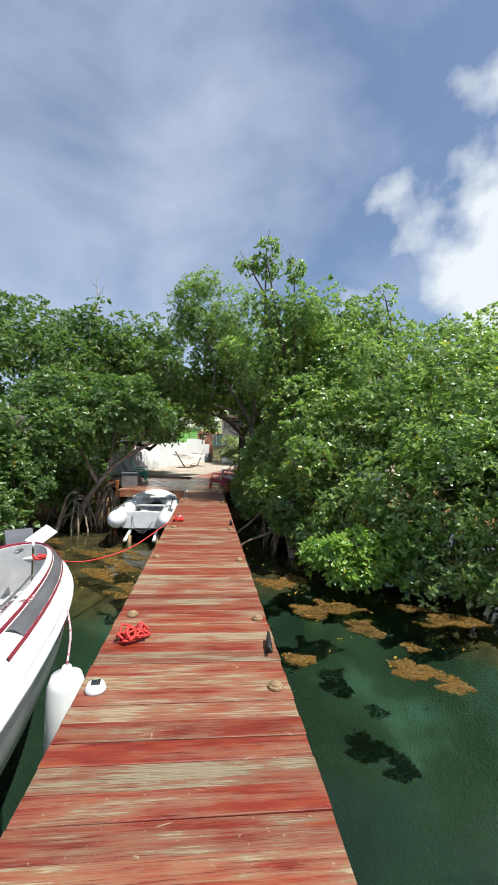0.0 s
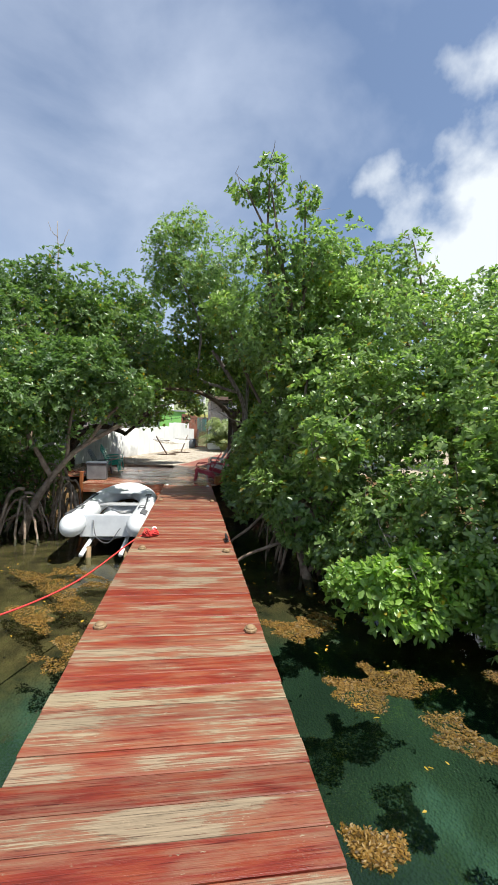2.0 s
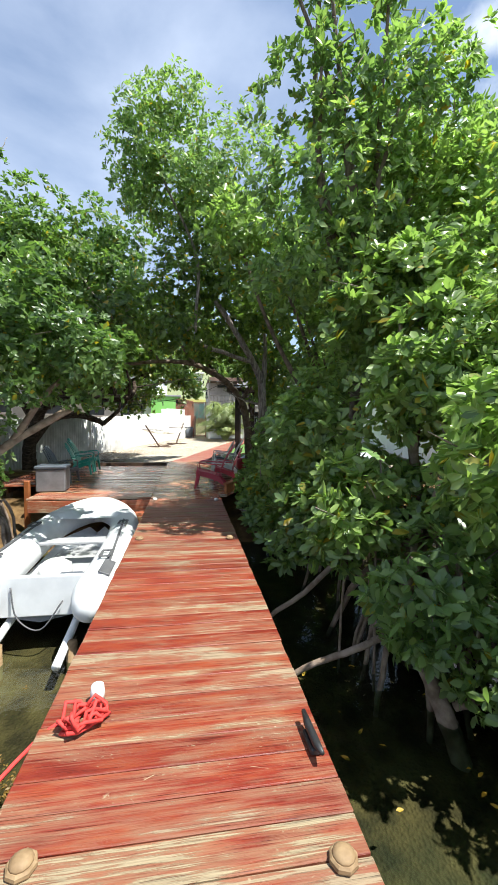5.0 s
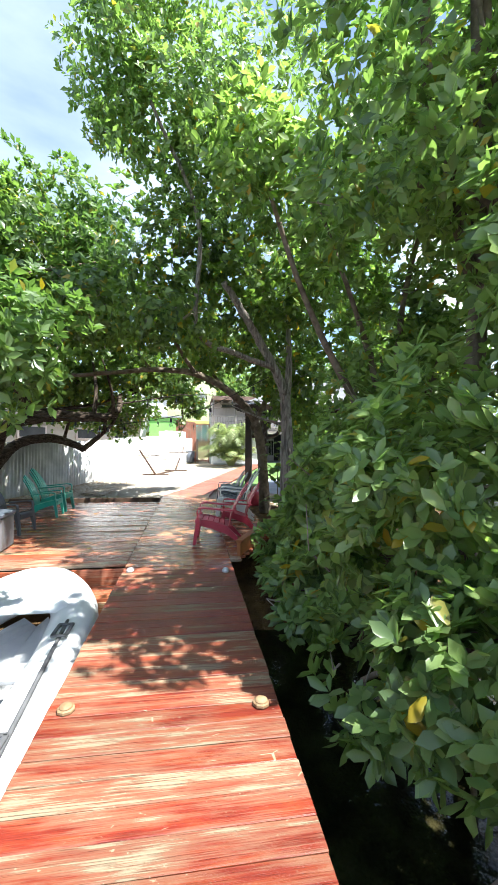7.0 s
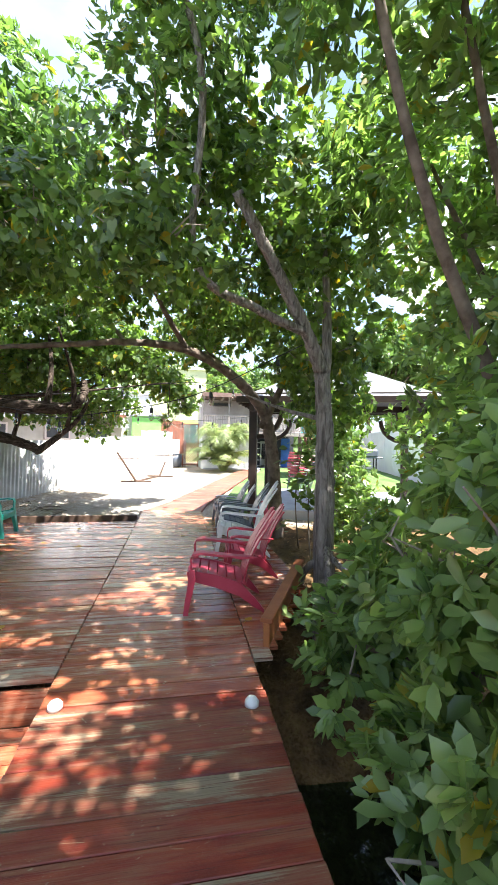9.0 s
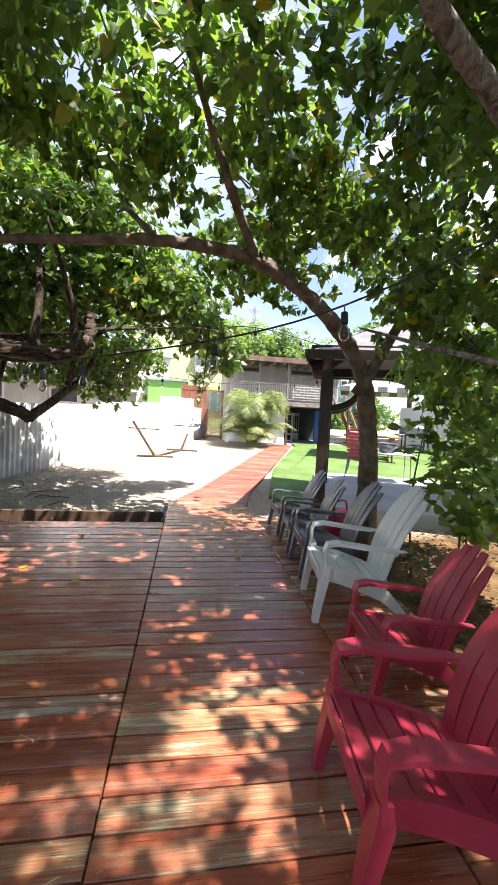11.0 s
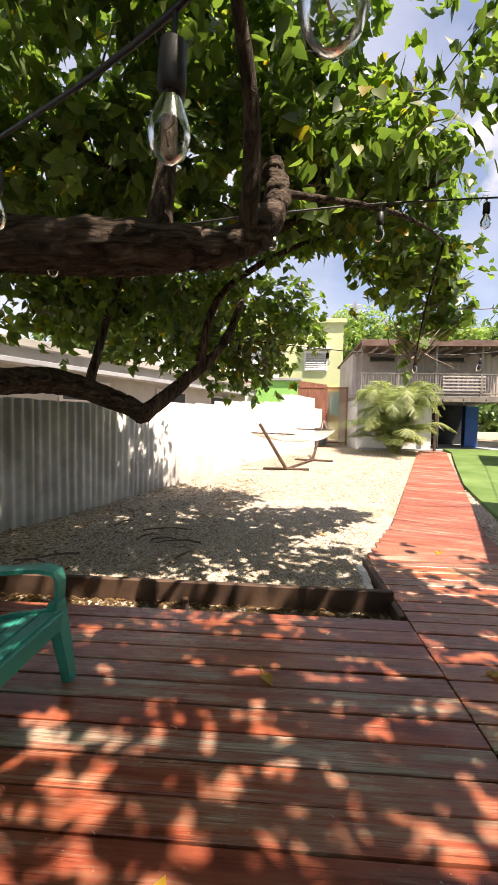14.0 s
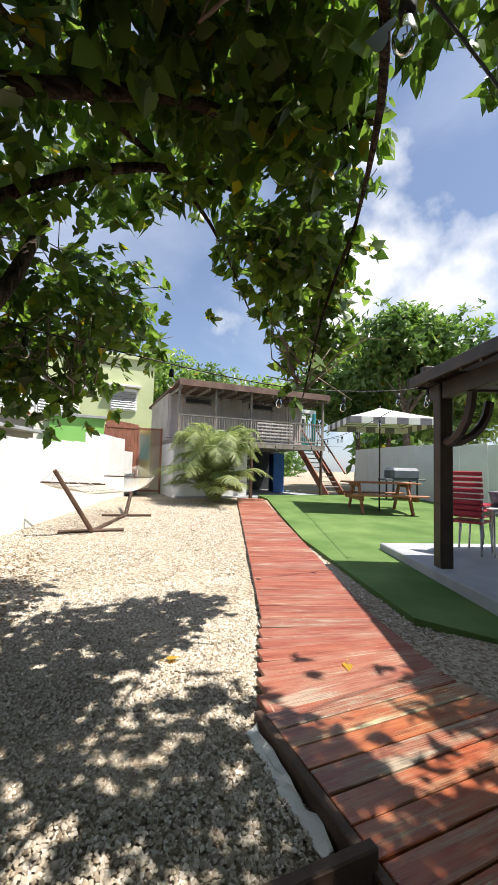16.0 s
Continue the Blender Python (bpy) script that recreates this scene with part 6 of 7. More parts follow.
mangrove("shady mangrove thicket beside the deck", 2.6, 13.3, 1.0, b8, 52, 0.12, 7, "oval", LEAF_MANGROVE, bark=BARK, seed=9, roots=8, tw=40)

# left bank
b9 = [(-4.7, 9.4, -0.15, 0.9, 0.7, 0.75), (-5.7, 9.0, 0.3, 1.1, 0.9, 1.1), (-6.9, 8.7, 0.8, 1.3, 1.0, 1.4), (-4.4, 10.1, 0.5, 0.8, 0.7, 0.75), (-1.35, 11.7, 2.2, 0.75, 0.8, 0.6), (-2.2, 11.4, 2.45, 1.0, 0.9, 0.85), (-3.2, 11.1, 2.0, 1.1, 0.9, 0.95), (-4.2, 10.7, 1.5, 1.2, 1.0, 1.1), (-2.7, 12.0, 2.9, 0.9, 0.9, 0.6), (-4.2, 11.9, 2.8, 1.2, 1.1, 0.9), (-5.4, 10.5, 0.9, 1.3, 1.1, 1.2), (-6.3, 9.9, 0.3, 1.2, 1.1, 1.0), (-4.9, 9.6, 0.0, 0.9, 0.8, 0.75)]
limbs9 = [([(-3.55, 11.75, -1.25), (-3.35, 11.72, -0.5), (-3.05, 11.7, 0.1), (-2.6, 11.7, 0.72), (-2.2, 11.7, 1.08), (-1.5, 11.75, 1.52)], 0.09, 0.045), ([(-2.2, 11.7, 1.08), (-1.7, 11.6, 1.75), (-1.2, 11.7, 2.2)], 0.05, 0.02), ([(-2.9, 11.7, 0.3), (-3.4, 11.6, 1.3), (-4.0, 11.7, 2.5)], 0.06, 0.02), ([(-2.6, 11.7, 0.75), (-2.5, 11.5, 1.5), (-2.3, 11.4, 2.3)], 0.05, 0.02)]
r9 = prop_roots(-3.45, 11.7, -0.15, 13, 0.75, 12) + prop_roots(-2.7, 12.3, 0.1, 10, 0.65, 31) + prop_roots(-3.2, 12.9, 0.3, 9, 0.6, 34)
tree("mangrove_tree", "gnarled mangrove arching over the moored dinghy", limbs9, [crown(b9, 100, 0.105, 7, "plain", LEAF_BACK, floor=-0.8, inner=0.35, gap=-1.2, clump=0.24), ], ROOT, "tree", r9 + [("twig_tangle", twigs(b9, 90, TWIG), "")])
b11 = [(-3.75, 13.5, 0.4, 0.65, 0.7, 0.8), (-3.95, 13.9, 1.7, 0.75, 0.7, 0.8), (-4.7, 13.3, 1.0, 0.9, 0.8, 1.0), (-3.55, 12.9, -0.3, 0.6, 0.5, 0.5), (-4.4, 12.6, 0.2, 0.9, 0.7, 0.9), (-4.9, 14.4, 2.3, 0.9, 0.8, 0.8)]
mangrove("shaded thicket of dark leaves beside the deck box", -4.2, 13.3, 0.6, b11, 70, 0.105, 7, "plain", LEAF_BACK, seed=14, roots=10, tw=50)
b10 = [(-2.5, 15.9, 4.6, 1.0, 1.0, 0.9), (-1.5, 15.7, 4.5, 0.9, 0.8, 0.8), (-3.2, 14.6, 4.5, 1.0, 1.0, 1.0), (-2.4, 16.6, 5.8, 1.0, 0.9, 0.75), (-1.6, 16.6, 5.6, 0.8, 0.8, 0.65), (-4.6, 15.6, 5.6, 1.3, 1.3, 1.0), (-5.9, 15.2, 5.1, 1.5, 1.4, 1.1), (-7.4, 14.6, 5.4, 1.6, 1.5, 1.3), (-3.6, 15.6, 5.2, 1.2, 1.2, 1.1), (-5.3, 13.8, 4.3, 1.5, 1.4, 1.2), (-7.2, 13.1, 3.9, 1.6, 1.5, 1.3), (-9.2, 13.0, 4.6, 1.9, 1.7, 1.6), (-8.6, 11.4, 2.6, 1.7, 1.5, 1.5), (-10.6, 11.0, 2.8, 2.0, 1.7, 1.8), (-7.2, 10.6, 1.2, 1.4, 1.2, 1.3)]
mangrove("dense dark mangrove wood behind the tin fence", -6.3, 13.4, 2.2, b10, 40, 0.135, 7, "plain", LEAF_BACK, bark=BARK, seed=10, roots=0, tw=40, lumps=0.5)
stick = tagged(new("bare_branch", mesh("bare_branch", *join([limb([(-4.4, 16.4, 5.8), (-4.5, 16.6, 7.2), (-4.62, 16.85, 8.3)], 0.03, 0.008, 6, 5, 0.02), limb([(-4.5, 16.6, 7.2), (-4.3, 16.6, 7.6), (-4.2, 16.7, 8.0)], 0.015, 0.005, 5, 4, 0.02), limb([(-4.55, 16.7, 7.7), (-4.8, 16.75, 7.95), (-4.9, 16.8, 8.25)], 0.012, 0.005, 5, 4, 0.02)]), TWIG, True)), "bare grey branch standing above the treetops", "branch")

# the deck trees: heart-leaved, with long crooked limbs
bL = [(-1.5, 21.3, 2.5, 0.6, 0.6, 0.5), (-1.6, 21.5, 1.95, 0.4, 0.4, 0.35), (-4.0, 19.8, 2.35, 0.9, 0.7, 0.5), (-3.0, 20.1, 2.4, 0.8, 0.7, 0.5), (-2.3, 20.5, 2.5, 0.6, 0.6, 0.4), (-3.6, 18.9, 2.65, 0.9, 0.7, 0.5), (-2.6, 18.8, 2.85, 0.8, 0.6, 0.45), (-1.8, 21.4, 2.15, 0.6, 0.6, 0.5), (-2.35, 21.2, 2.15, 0.6, 0.6, 0.55), (-0.15, 20.1, 1.9, 0.15, 0.15, 0.26), (-2.5, 21.7, 2.5, 0.7, 0.6, 0.5), (-0.15, 20.3, 2.8, 0.65, 0.5, 0.38), (0.25, 20.6, 2.45, 0.35, 0.3, 0.28), (-1.0, 18.8, 2.95, 0.8, 0.6, 0.4), (-2.0, 19.3, 3.0, 0.9, 0.7, 0.5), (-0.7, 19.3, 3.2, 0.6, 0.5, 0.4), (-3.1, 21.2, 3.3, 0.9, 0.8, 0.7), (-1.4, 20.4, 3.5, 0.9, 0.8, 0.6), (-2.0, 18.4, 3.7, 1.0, 0.9, 0.7), (-4.2, 18.6, 3.6, 1.1, 1.0, 0.8), (-3.4, 20.2, 3.0, 0.9, 0.8, 0.7), (-2.6, 20.9, 2.9, 0.7, 0.7, 0.6), (-5.2, 19.6, 3.2, 1.1, 1.0, 0.9), (-4.6, 17.2, 3.9, 1.2, 1.1, 0.9), (-3.2, 16.8, 4.1, 1.1, 1.0, 0.8), (-1.3, 19.1, 3.4, 0.8, 0.8, 0.6), (-2.2, 19.8, 4.4, 1.1, 1.0, 0.8), (-3.0, 18.9, 3.6, 0.9, 0.9, 0.6), (-3.8, 19.2, 5.0, 1.3, 1.2, 0.9), (-4.4, 15.6, 3.9, 1.2, 1.1, 0.9), (-3.2, 15.2, 4.6, 1.2, 1.1, 0.9), (-0.5, 19.9, 3.2, 0.7, 0.6, 0.5), (-4.3, 14.6, 2.7, 0.8, 0.8, 0.8)]
limbsL = [([(-4.55, 18.6, -0.15), (-4.5, 18.5, 0.6), (-4.25, 18.3, 1.2), (-3.9, 18.1, 1.75), (-3.0, 17.85, 1.98), (-2.2, 17.8, 1.99), (-1.7, 17.88, 2.0), (-1.5, 18.0, 2.22), (-1.52, 18.1, 2.5)], 0.185, 0.05),
          ([(-4.4, 18.5, 0.75), (-4.0, 18.9, 1.38), (-3.4, 19.3, 1.52), (-2.85, 19.5, 1.36), (-2.62, 19.5, 1.22)], 0.13, 0.07),
          ([(-2.66, 19.5, 1.24), (-2.35, 19.7, 1.55), (-2.0, 19.9, 1.95), (-1.8, 20.2, 2.6)], 0.075, 0.03),
          ([(-3.4, 18.2, 2.1), (-2.8, 18.8, 2.25), (-2.13, 19.2, 2.43), (-1.3, 19.4, 2.86), (-0.7, 19.4, 2.93), (-0.2, 19.3, 3.1)], 0.055, 0.016),
          ([(-2.2, 19.75, 1.75), (-2.0, 19.8, 2.4), (-1.3, 19.8, 2.82), (-0.7, 20.0, 3.0)], 0.045, 0.012),
          ([(-0.1, 19.6, 2.75), (-0.12, 19.9, 2.3), (-0.15, 20.1, 1.75)], 0.012, 0.005),
          ([(-3.1, 19.4, 1.45), (-3.0, 19.5, 2.0), (-2.8, 19.6, 2.8)], 0.05, 0.02),
          ([(-1.62, 17.9, 2.0), (-1.6, 17.7, 2.5), (-1.75, 17.4, 3.2)], 0.05, 0.015),
          ([(-2.0, 17.8, 2.0), (-2.0, 17.95, 2.6), (-2.2, 18.4, 3.6)], 0.06, 0.02),
          ([(-3.2, 17.9, 1.97), (-3.5, 17.6, 2.6), (-3.4, 17.0, 3.8), (-3.2, 16.4, 4.6)], 0.10, 0.03),
          ([(-1.5, 18.0, 2.3), (-0.8, 18.6, 2.5), (-0.1, 19.6, 2.75), (0.3, 20.3, 2.75)], 0.02, 0.006),
          ([(-2.9, 18.5, 2.9), (-1.9, 19.5, 3.0), (-0.9, 20.2, 2.95), (-0.2, 20.9, 2.6)], 0.03, 0.006),
          ([(-4.25, 18.3, 1.2), (-4.6, 17.6, 2.4), (-4.6, 16.9, 3.8)], 0.10, 0.03)]
tree("heart_leaf_tree", "old crooked tree with heart-shaped leaves over the deck", limbsL, crown(bL, 66, 0.10, 6, "heart", LEAF_HEART, inner=0.4, up=0.3, droop=0.55, lumps=0.5, gap=1.2), BARK_DARK, "tree", [("twig_tangle", twigs(bL, 620, TWIG, 0.34, 0.005), "")])
bR = [(0.3, 18.6, 3.6, 0.7, 0.6, 0.45), (2.0, 15.9, 2.7, 0.6, 0.6, 0.5), (1.95, 17.0, 2.7, 0.55, 0.6, 0.5), (1.2, 17.2, 3.6, 0.9, 0.9, 0.7), (0.2, 16.8, 3.7, 1.0, 0.9, 0.7), (-0.9, 16.6, 3.8, 1.0, 0.9, 0.7), (-2.0, 16.2, 3.9, 1.0, 0.9, 0.7), (1.9, 16.2, 3.7, 0.9, 0.9, 0.8), (0.9, 15.2, 4.1, 1.1, 1.0, 0.8), (-0.2, 15.0, 4.2, 0.9, 0.9, 0.7), (-0.1, 13.6, 5.4, 0.95, 0.9, 0.95), (-0.8, 13.7, 5.6, 0.45, 0.5, 0.4), (0.8, 13.7, 5.6, 1.0, 1.0, 1.1), (-0.75, 13.5, 6.3, 0.55, 0.55, 0.5), (-0.2, 13.4, 6.8, 0.6, 0.5, 0.4), (2.4, 17.6, 3.3, 0.55, 0.5, 0.5), (1.9, 18.2, 3.7, 0.4, 0.4, 0.4), (-1.6, 14.9, 3.5, 0.8, 0.7, 0.6), (0.6, 18.0, 3.3, 0.6, 0.6, 0.45), (-0.2, 14.2, 3.2, 0.6, 0.5, 0.5), (2.3, 16.4, 2.2, 0.6, 0.7, 0.6), (2.6, 17.3, 1.9, 0.6, 0.6, 0.55)]
limbsR = [([(1.84, 17.75, -0.2), (1.80, 17.75, 0.5), (1.72, 17.7, 1.3), (1.52, 17.55, 2.0), (0.95, 17.3, 2.55), (0.2, 17.05, 2.88), (-0.6, 16.95, 2.92), (-1.5, 16.9, 2.82), (-2.6, 16.9, 2.7)], 0.13, 0.025),
          ([(1.5, 17.6, 1.75), (1.8, 17.3, 2.5), (2.1, 17.2, 3.2)], 0.07, 0.02),
          ([(0.95, 17.3, 2.55), (0.6, 17.7, 3.0), (0.4, 18.1, 3.4)], 0.05, 0.015),
          ([(0.2, 17.05, 2.88), (-0.2, 16.5, 3.4), (-0.5, 16.2, 4.0)], 0.05, 0.015),
          ([(-0.7, 16.95, 2.92), (-1.0, 17.3, 3.3), (-1.2, 17.8, 3.5)], 0.035, 0.01)]
high = [q for q in bR if q[1] < 14.5 and q[2] > 4.6]
rest = [q for q in bR if q not in high]
crowns = [crown(high, 80, 0.10, 7, "plain", LEAF_MANGROVE, lumps=0.5), crown(rest, 64, 0.10, 6, "heart", LEAF_HEART, inner=0.4, up=0.3, droop=0.55, lumps=0.5, gap=1.2)]
tree("heart_leaf_tree", "leaning tree behind the grey chairs with an arching limb", limbsR, crowns, BARK, "tree", [("twig_tangle", twigs(rest, 360, TWIG, 0.34, 0.005), "")])
bT = [(1.6, 15.3, 4.2, 0.9, 0.9, 0.7), (2.6, 15.6, 3.7, 1.0, 0.9, 0.8), (2.3, 15.0, 5.0, 1.1, 1.0, 0.9), (0.4, 14.6, 5.2, 0.9, 0.9, 0.8)]
limbsT = [([(1.72, 15.05, -0.5), (1.70, 15.1, 0.4), (1.72, 15.15, 1.3), (1.70, 15.2, 2.1), (1.60, 15.2, 2.5), (1.15, 15.0, 3.2), (0.6, 14.7, 3.9)], 0.125, 0.05),
          ([(1.70, 15.2, 2.0), (1.78, 15.3, 2.8), (1.75, 15.4, 4.0)], 0.08, 0.03),
          ([(1.5, 15.15, 2.7), (0.85, 14.9, 2.85), (0.2, 14.5, 3.1), (0.2, 14.0, 4.4), (-0.4, 13.6, 5.6)], 0.055, 0.02),
          ([(1.68, 15.2, 1.75), (1.3, 15.6, 1.9), (0.9, 16.2, 2.15)], 0.03, 0.008),
          ([(1.72, 15.05, -0.1), (1.9, 14.8, -0.2), (2.0, 14.6, -0.5)], 0.06, 0.03), ([(1.7, 15.05, 0.0), (1.5, 14.75, -0.25), (1.45, 14.6, -0.5)], 0.06, 0.03), ([(1.7, 15.0, 0.35), (1.62, 14.7, 0.1), (1.7, 14.45, -0.5)], 0.04, 0.025), ([(1.74, 15.0, 0.25), (1.85, 14.6, 0.05), (1.8, 14.3, -0.5)], 0.035, 0.022), ([(1.68, 15.1, 0.2), (1.5, 15.2, 0.0), (1.47, 15.3, -0.5)], 0.045, 0.03)]
tree("smooth_barked_tree", "pale forked trunk beside the red chairs", limbsT, crown(bT, 30, 0.105, 6, "heart", LEAF_HEART, inner=0.4, up=0.3, droop=0.5), BARK_PALE, "tree", [])
# low broad-leaved plant by the rail
low = thing("broad_leaf_plant", "glossy broad-leaved plant behind the deck rail", "plant", at=(1.55, 14.1, -0.5))
P_ = np.array([[random.gauss(0, 0.22), random.gauss(0, 0.3), random.uniform(0.1, 0.65)] for _ in range(34)])
v, f = rosettes(P_, np.tile(np.array([[0, 0, 1.0]]), (34, 1)) + rng.normal(size=(34, 3)) * 0.3, 0.15, 6, "oval")
part("leaves", tri_mesh("plant_leaves", v, f, LEAF_MANGROVE), low)

# background trees beyond the yard
def far_tree(label, x, y, h, r, seed, mat=LEAF_BACK, density=13, size=0.33):
    bl = rand_blobs(9, x, y, h - r * 0.75, r * 0.8, r * 0.8, r * 0.55, r * 0.4, r * 0.62, seed)
    fork = (x, y, h * 0.45)
    tree("garden_tree", label, [([(x, y, ground_z(x, y) - 0.1), (x + 0.05, y, h * 0.25), fork], 0.16, 0.12)] + spread(fork, bl[:7], 0.08, 0.02), crown(bl, density, size, 6, "plain", mat, lumps=0.5, clear=False, inner=0.3), BARK, "tree")


for x, y, h, r, s_ in ((2.5, 41, 7.2, 3.0, 21), (6.0, 43, 7.6, 3.2, 22), (9.5, 41, 7.2, 3.0, 23), (12.0, 34.5, 7.4, 2.8, 24), (13.5, 29.5, 6.4, 2.6, 25), (11.0, 30.2, 8.0, 2.2, 26), (15.5, 36, 7.8, 3.2, 27), (-9.5, 33.5, 7.0, 3.0, 28), (14.2, 21.0, 5.0, 2.4, 29)):
    far_tree("leafy tree standing beyond the yard fence", x, y, h, r, s_, LEAF_MANGROVE if s_ % 2 else LEAF_BACK)
belt = []
r_ = random.Random(5)
for k in range(46):
    a = r_.uniform(0, 2 * math.pi)
    d = r_.uniform(30, 62)
    x, y = d * math.cos(a), 14 + d * math.sin(a)
    if y < 4 and abs(x) < 18 or abs(x) < 16 and y < 46 and y > 0:
        continue
    belt += rand_blobs(3, x, y, 2.4, 2.0, 2.0, 1.2, 1.8, 2.8, k)
Pb, Nb = crown_points(belt, 0.8, 0.1, 0.4)
v, f = rosettes(Pb, Nb + np.array([0, 0, 0.4]), 1.3, 6, "plain")
tagged(new("far_wood", tri_mesh("far_wood", v, f, LEAF_BACK)), "distant belt of dark green trees", "trees", kind="stuff")

for x, y, h_ in ((7.6, 66.0, 15.5), (12.5, 70.0, 14.5)):
    mast = thing("radio_mast", "thin grey lattice radio mast far behind the trees", "mast", at=(x, y, 0.3))
    for s_x, s_y in ((-0.25, -0.2), (0.25, -0.2), (0, 0.3)):
        part("leg", mesh("mast_leg", *tube([(s_x, s_y, 0), (s_x * 0.5, s_y * 0.5, h_)], 0.05, 5), STEEL), mast)
    for k in range(14):
        z_ = h_ * (k + 0.5) / 14
        w_ = 0.25 * (1 - 0.5 * z_ / h_)
        part("brace", mesh("mast_brace", *tube([(-w_, -0.15, z_), (w_, -0.15, z_ + 0.5)], 0.025, 4), STEEL), mast)
    for z_ in (h_ - 0.6, h_ - 2.0):
        part("aerial", mesh("mast_aerial", *cbox((1.5, 0.15, 0.5), 0.03), STEEL), mast, m=pose(0, 0, z_))

# clumping palm in front of the white wall
palm = thing("clump_palm", "bushy fine-leaved palm clump on the gravel by the white wall", "palm", at=(2.1, 28.4, 0.33))
r_ = random.Random(11)
for k in range(96):
    a = r_.uniform(0, 2 * math.pi)
    L, rise = r_.uniform(1.3, 2.0), r_.uniform(0.4, 2.15)
    reach = r_.uniform(0.35, 1.6)
    pts = curve_pts([(0.12 * math.cos(a), 0.12 * math.sin(a), 0), (reach * 0.35 * math.cos(a), reach * 0.35 * math.sin(a), rise * 0.75), (reach * 0.8 * math.cos(a), reach * 0.8 * math.sin(a), rise), (reach * 1.15 * math.cos(a), reach * 1.15 * math.sin(a), rise * 0.72)], 8)
    arr = np.array([tuple(p) for p in pts])
    tt = np.linspace(0.2, 0.99, 42)
    ii = tt * (len(arr) - 1)
    i0 = np.minimum(ii.astype(int), len(arr) - 2)
    base_ = arr[i0] + (arr[i0 + 1] - arr[i0]) * (ii - i0)[:, None]
    tang = unit(arr[i0 + 1] - arr[i0])
    side_ = unit(np.cross(tang, np.array([0, 0, 1.0])))
    bb, al, nn_, sz = [], [], [], []
    for sg in (-1, 1):
        bb.append(base_)
        al.append(tang * 0.75 + side_ * sg + np.array([0, 0, -0.25]) + rng.normal(size=tang.shape) * 0.12)
        nn_.append(np.cross(side_, tang) + rng.normal(size=tang.shape) * 0.2)
        sz.append(0.36 * np.sin(np.pi * np.clip(tt, 0.05, 0.96)) + 0.08)
    v, f = leaves(np.concatenate(bb), np.concatenate(al), np.concatenate(nn_), np.concatenate(sz), "blade")
    frond = part("frond", tri_mesh("frond", v, f, LEAF_PALM), palm)
    part("stem", mesh("stem", *tube(pts, [0.016 * (1 - 0.8 * i / len(pts)) for i in range(len(pts))], 5), LEAF_PALM), frond)

# ---------------------------------------------------------------- string lights
def bulb_meshes():
    sock = mesh("socket", *lathe([(0.010, 0.055), (0.019, 0.05), (0.021, 0.0), (0.019, -0.012)], 10), BLACK, True)
    glass = mesh("bulb", *lathe([(0.013, -0.008), (0.016, -0.02), (0.030, -0.055), (0.031, -0.068), (0.024, -0.09), (0.008, -0.102)], 12), GLASS, True)
    fil = mesh("filament", *tube([(0, 0, -0.02), (0.006, 0, -0.05), (-0.006, 0, -0.06), (0, 0, -0.08)], 0.0016, 4), TAN_CAP)
    return sock, glass, fil


SOCK, BULB, FIL = bulb_meshes()


def light_string(ctrl, bulbs, label, drop=0.10):
    ob = thing("light_string", label, "string lights", "garden light strings", at=ctrl[0])
    inv = Matrix.Translation(ctrl[0]).inverted()
    pts = curve_pts(ctrl, 10)
    part("cable", mesh("cable", *tube([inv @ p for p in pts], 0.0055, 6), BLACK, True), ob)
    for k in range(bulbs):
        p = inv @ pts[int((k + 0.5) / bulbs * (len(pts) - 1))]
        d = drop * random.uniform(0.8, 1.2)
        h = part("socket", SOCK, ob, m=pose(p.x, p.y, p.z - d, random.uniform(-6, 6), random.uniform(-6, 6), 0))
        part("lead", mesh("lead", *tube([(0, 0, 0.05), (0, 0, d)], 0.004, 5), BLACK), h)
        g = part("bulb", BULB, h)
        g.visible_shadow = False
        part("filament", FIL, h)


light_string([(1.35, 14.9, 2.5), (0.2, 15.5, 1.98), (-1.18, 16.2, 1.76), (-1.62, 16.62, 1.78), (-2.6, 17.3, 1.95), (-3.8, 18.1, 2.0)], 9, "black cable with clear bulbs across the deck")
light_string([(-3.6, 18.0, 2.15), (-2.6, 18.2, 2.2), (-1.6, 18.25, 2.32), (-0.72, 18.45, 2.48), (0.5, 18.8, 2.66), (1.62, 18.95, 2.5)], 8, "black cable with clear bulbs from the old tree to the pavilion")
light_string([(-3.2, 20.6, 2.3), (-1.6, 20.9, 2.15), (0.2, 21.1, 2.05), (1.6, 21.1, 2.15), (2.4, 21.15, 2.35)], 7, "thin black cable with bulbs over the gravel")
light_string([(2.5, 21.2, 2.35), (4.0, 25.0, 2.1), (5.5, 28.5, 2.2), (7.4, 29.6, 2.5)], 9, "thin cable with bulbs across the lawn")
light_string([(0.85, 29.4, 2.1), (3.8, 29.3, 2.05), (7.3, 29.4, 2.12)], 9, "string of bulbs along the balcony")

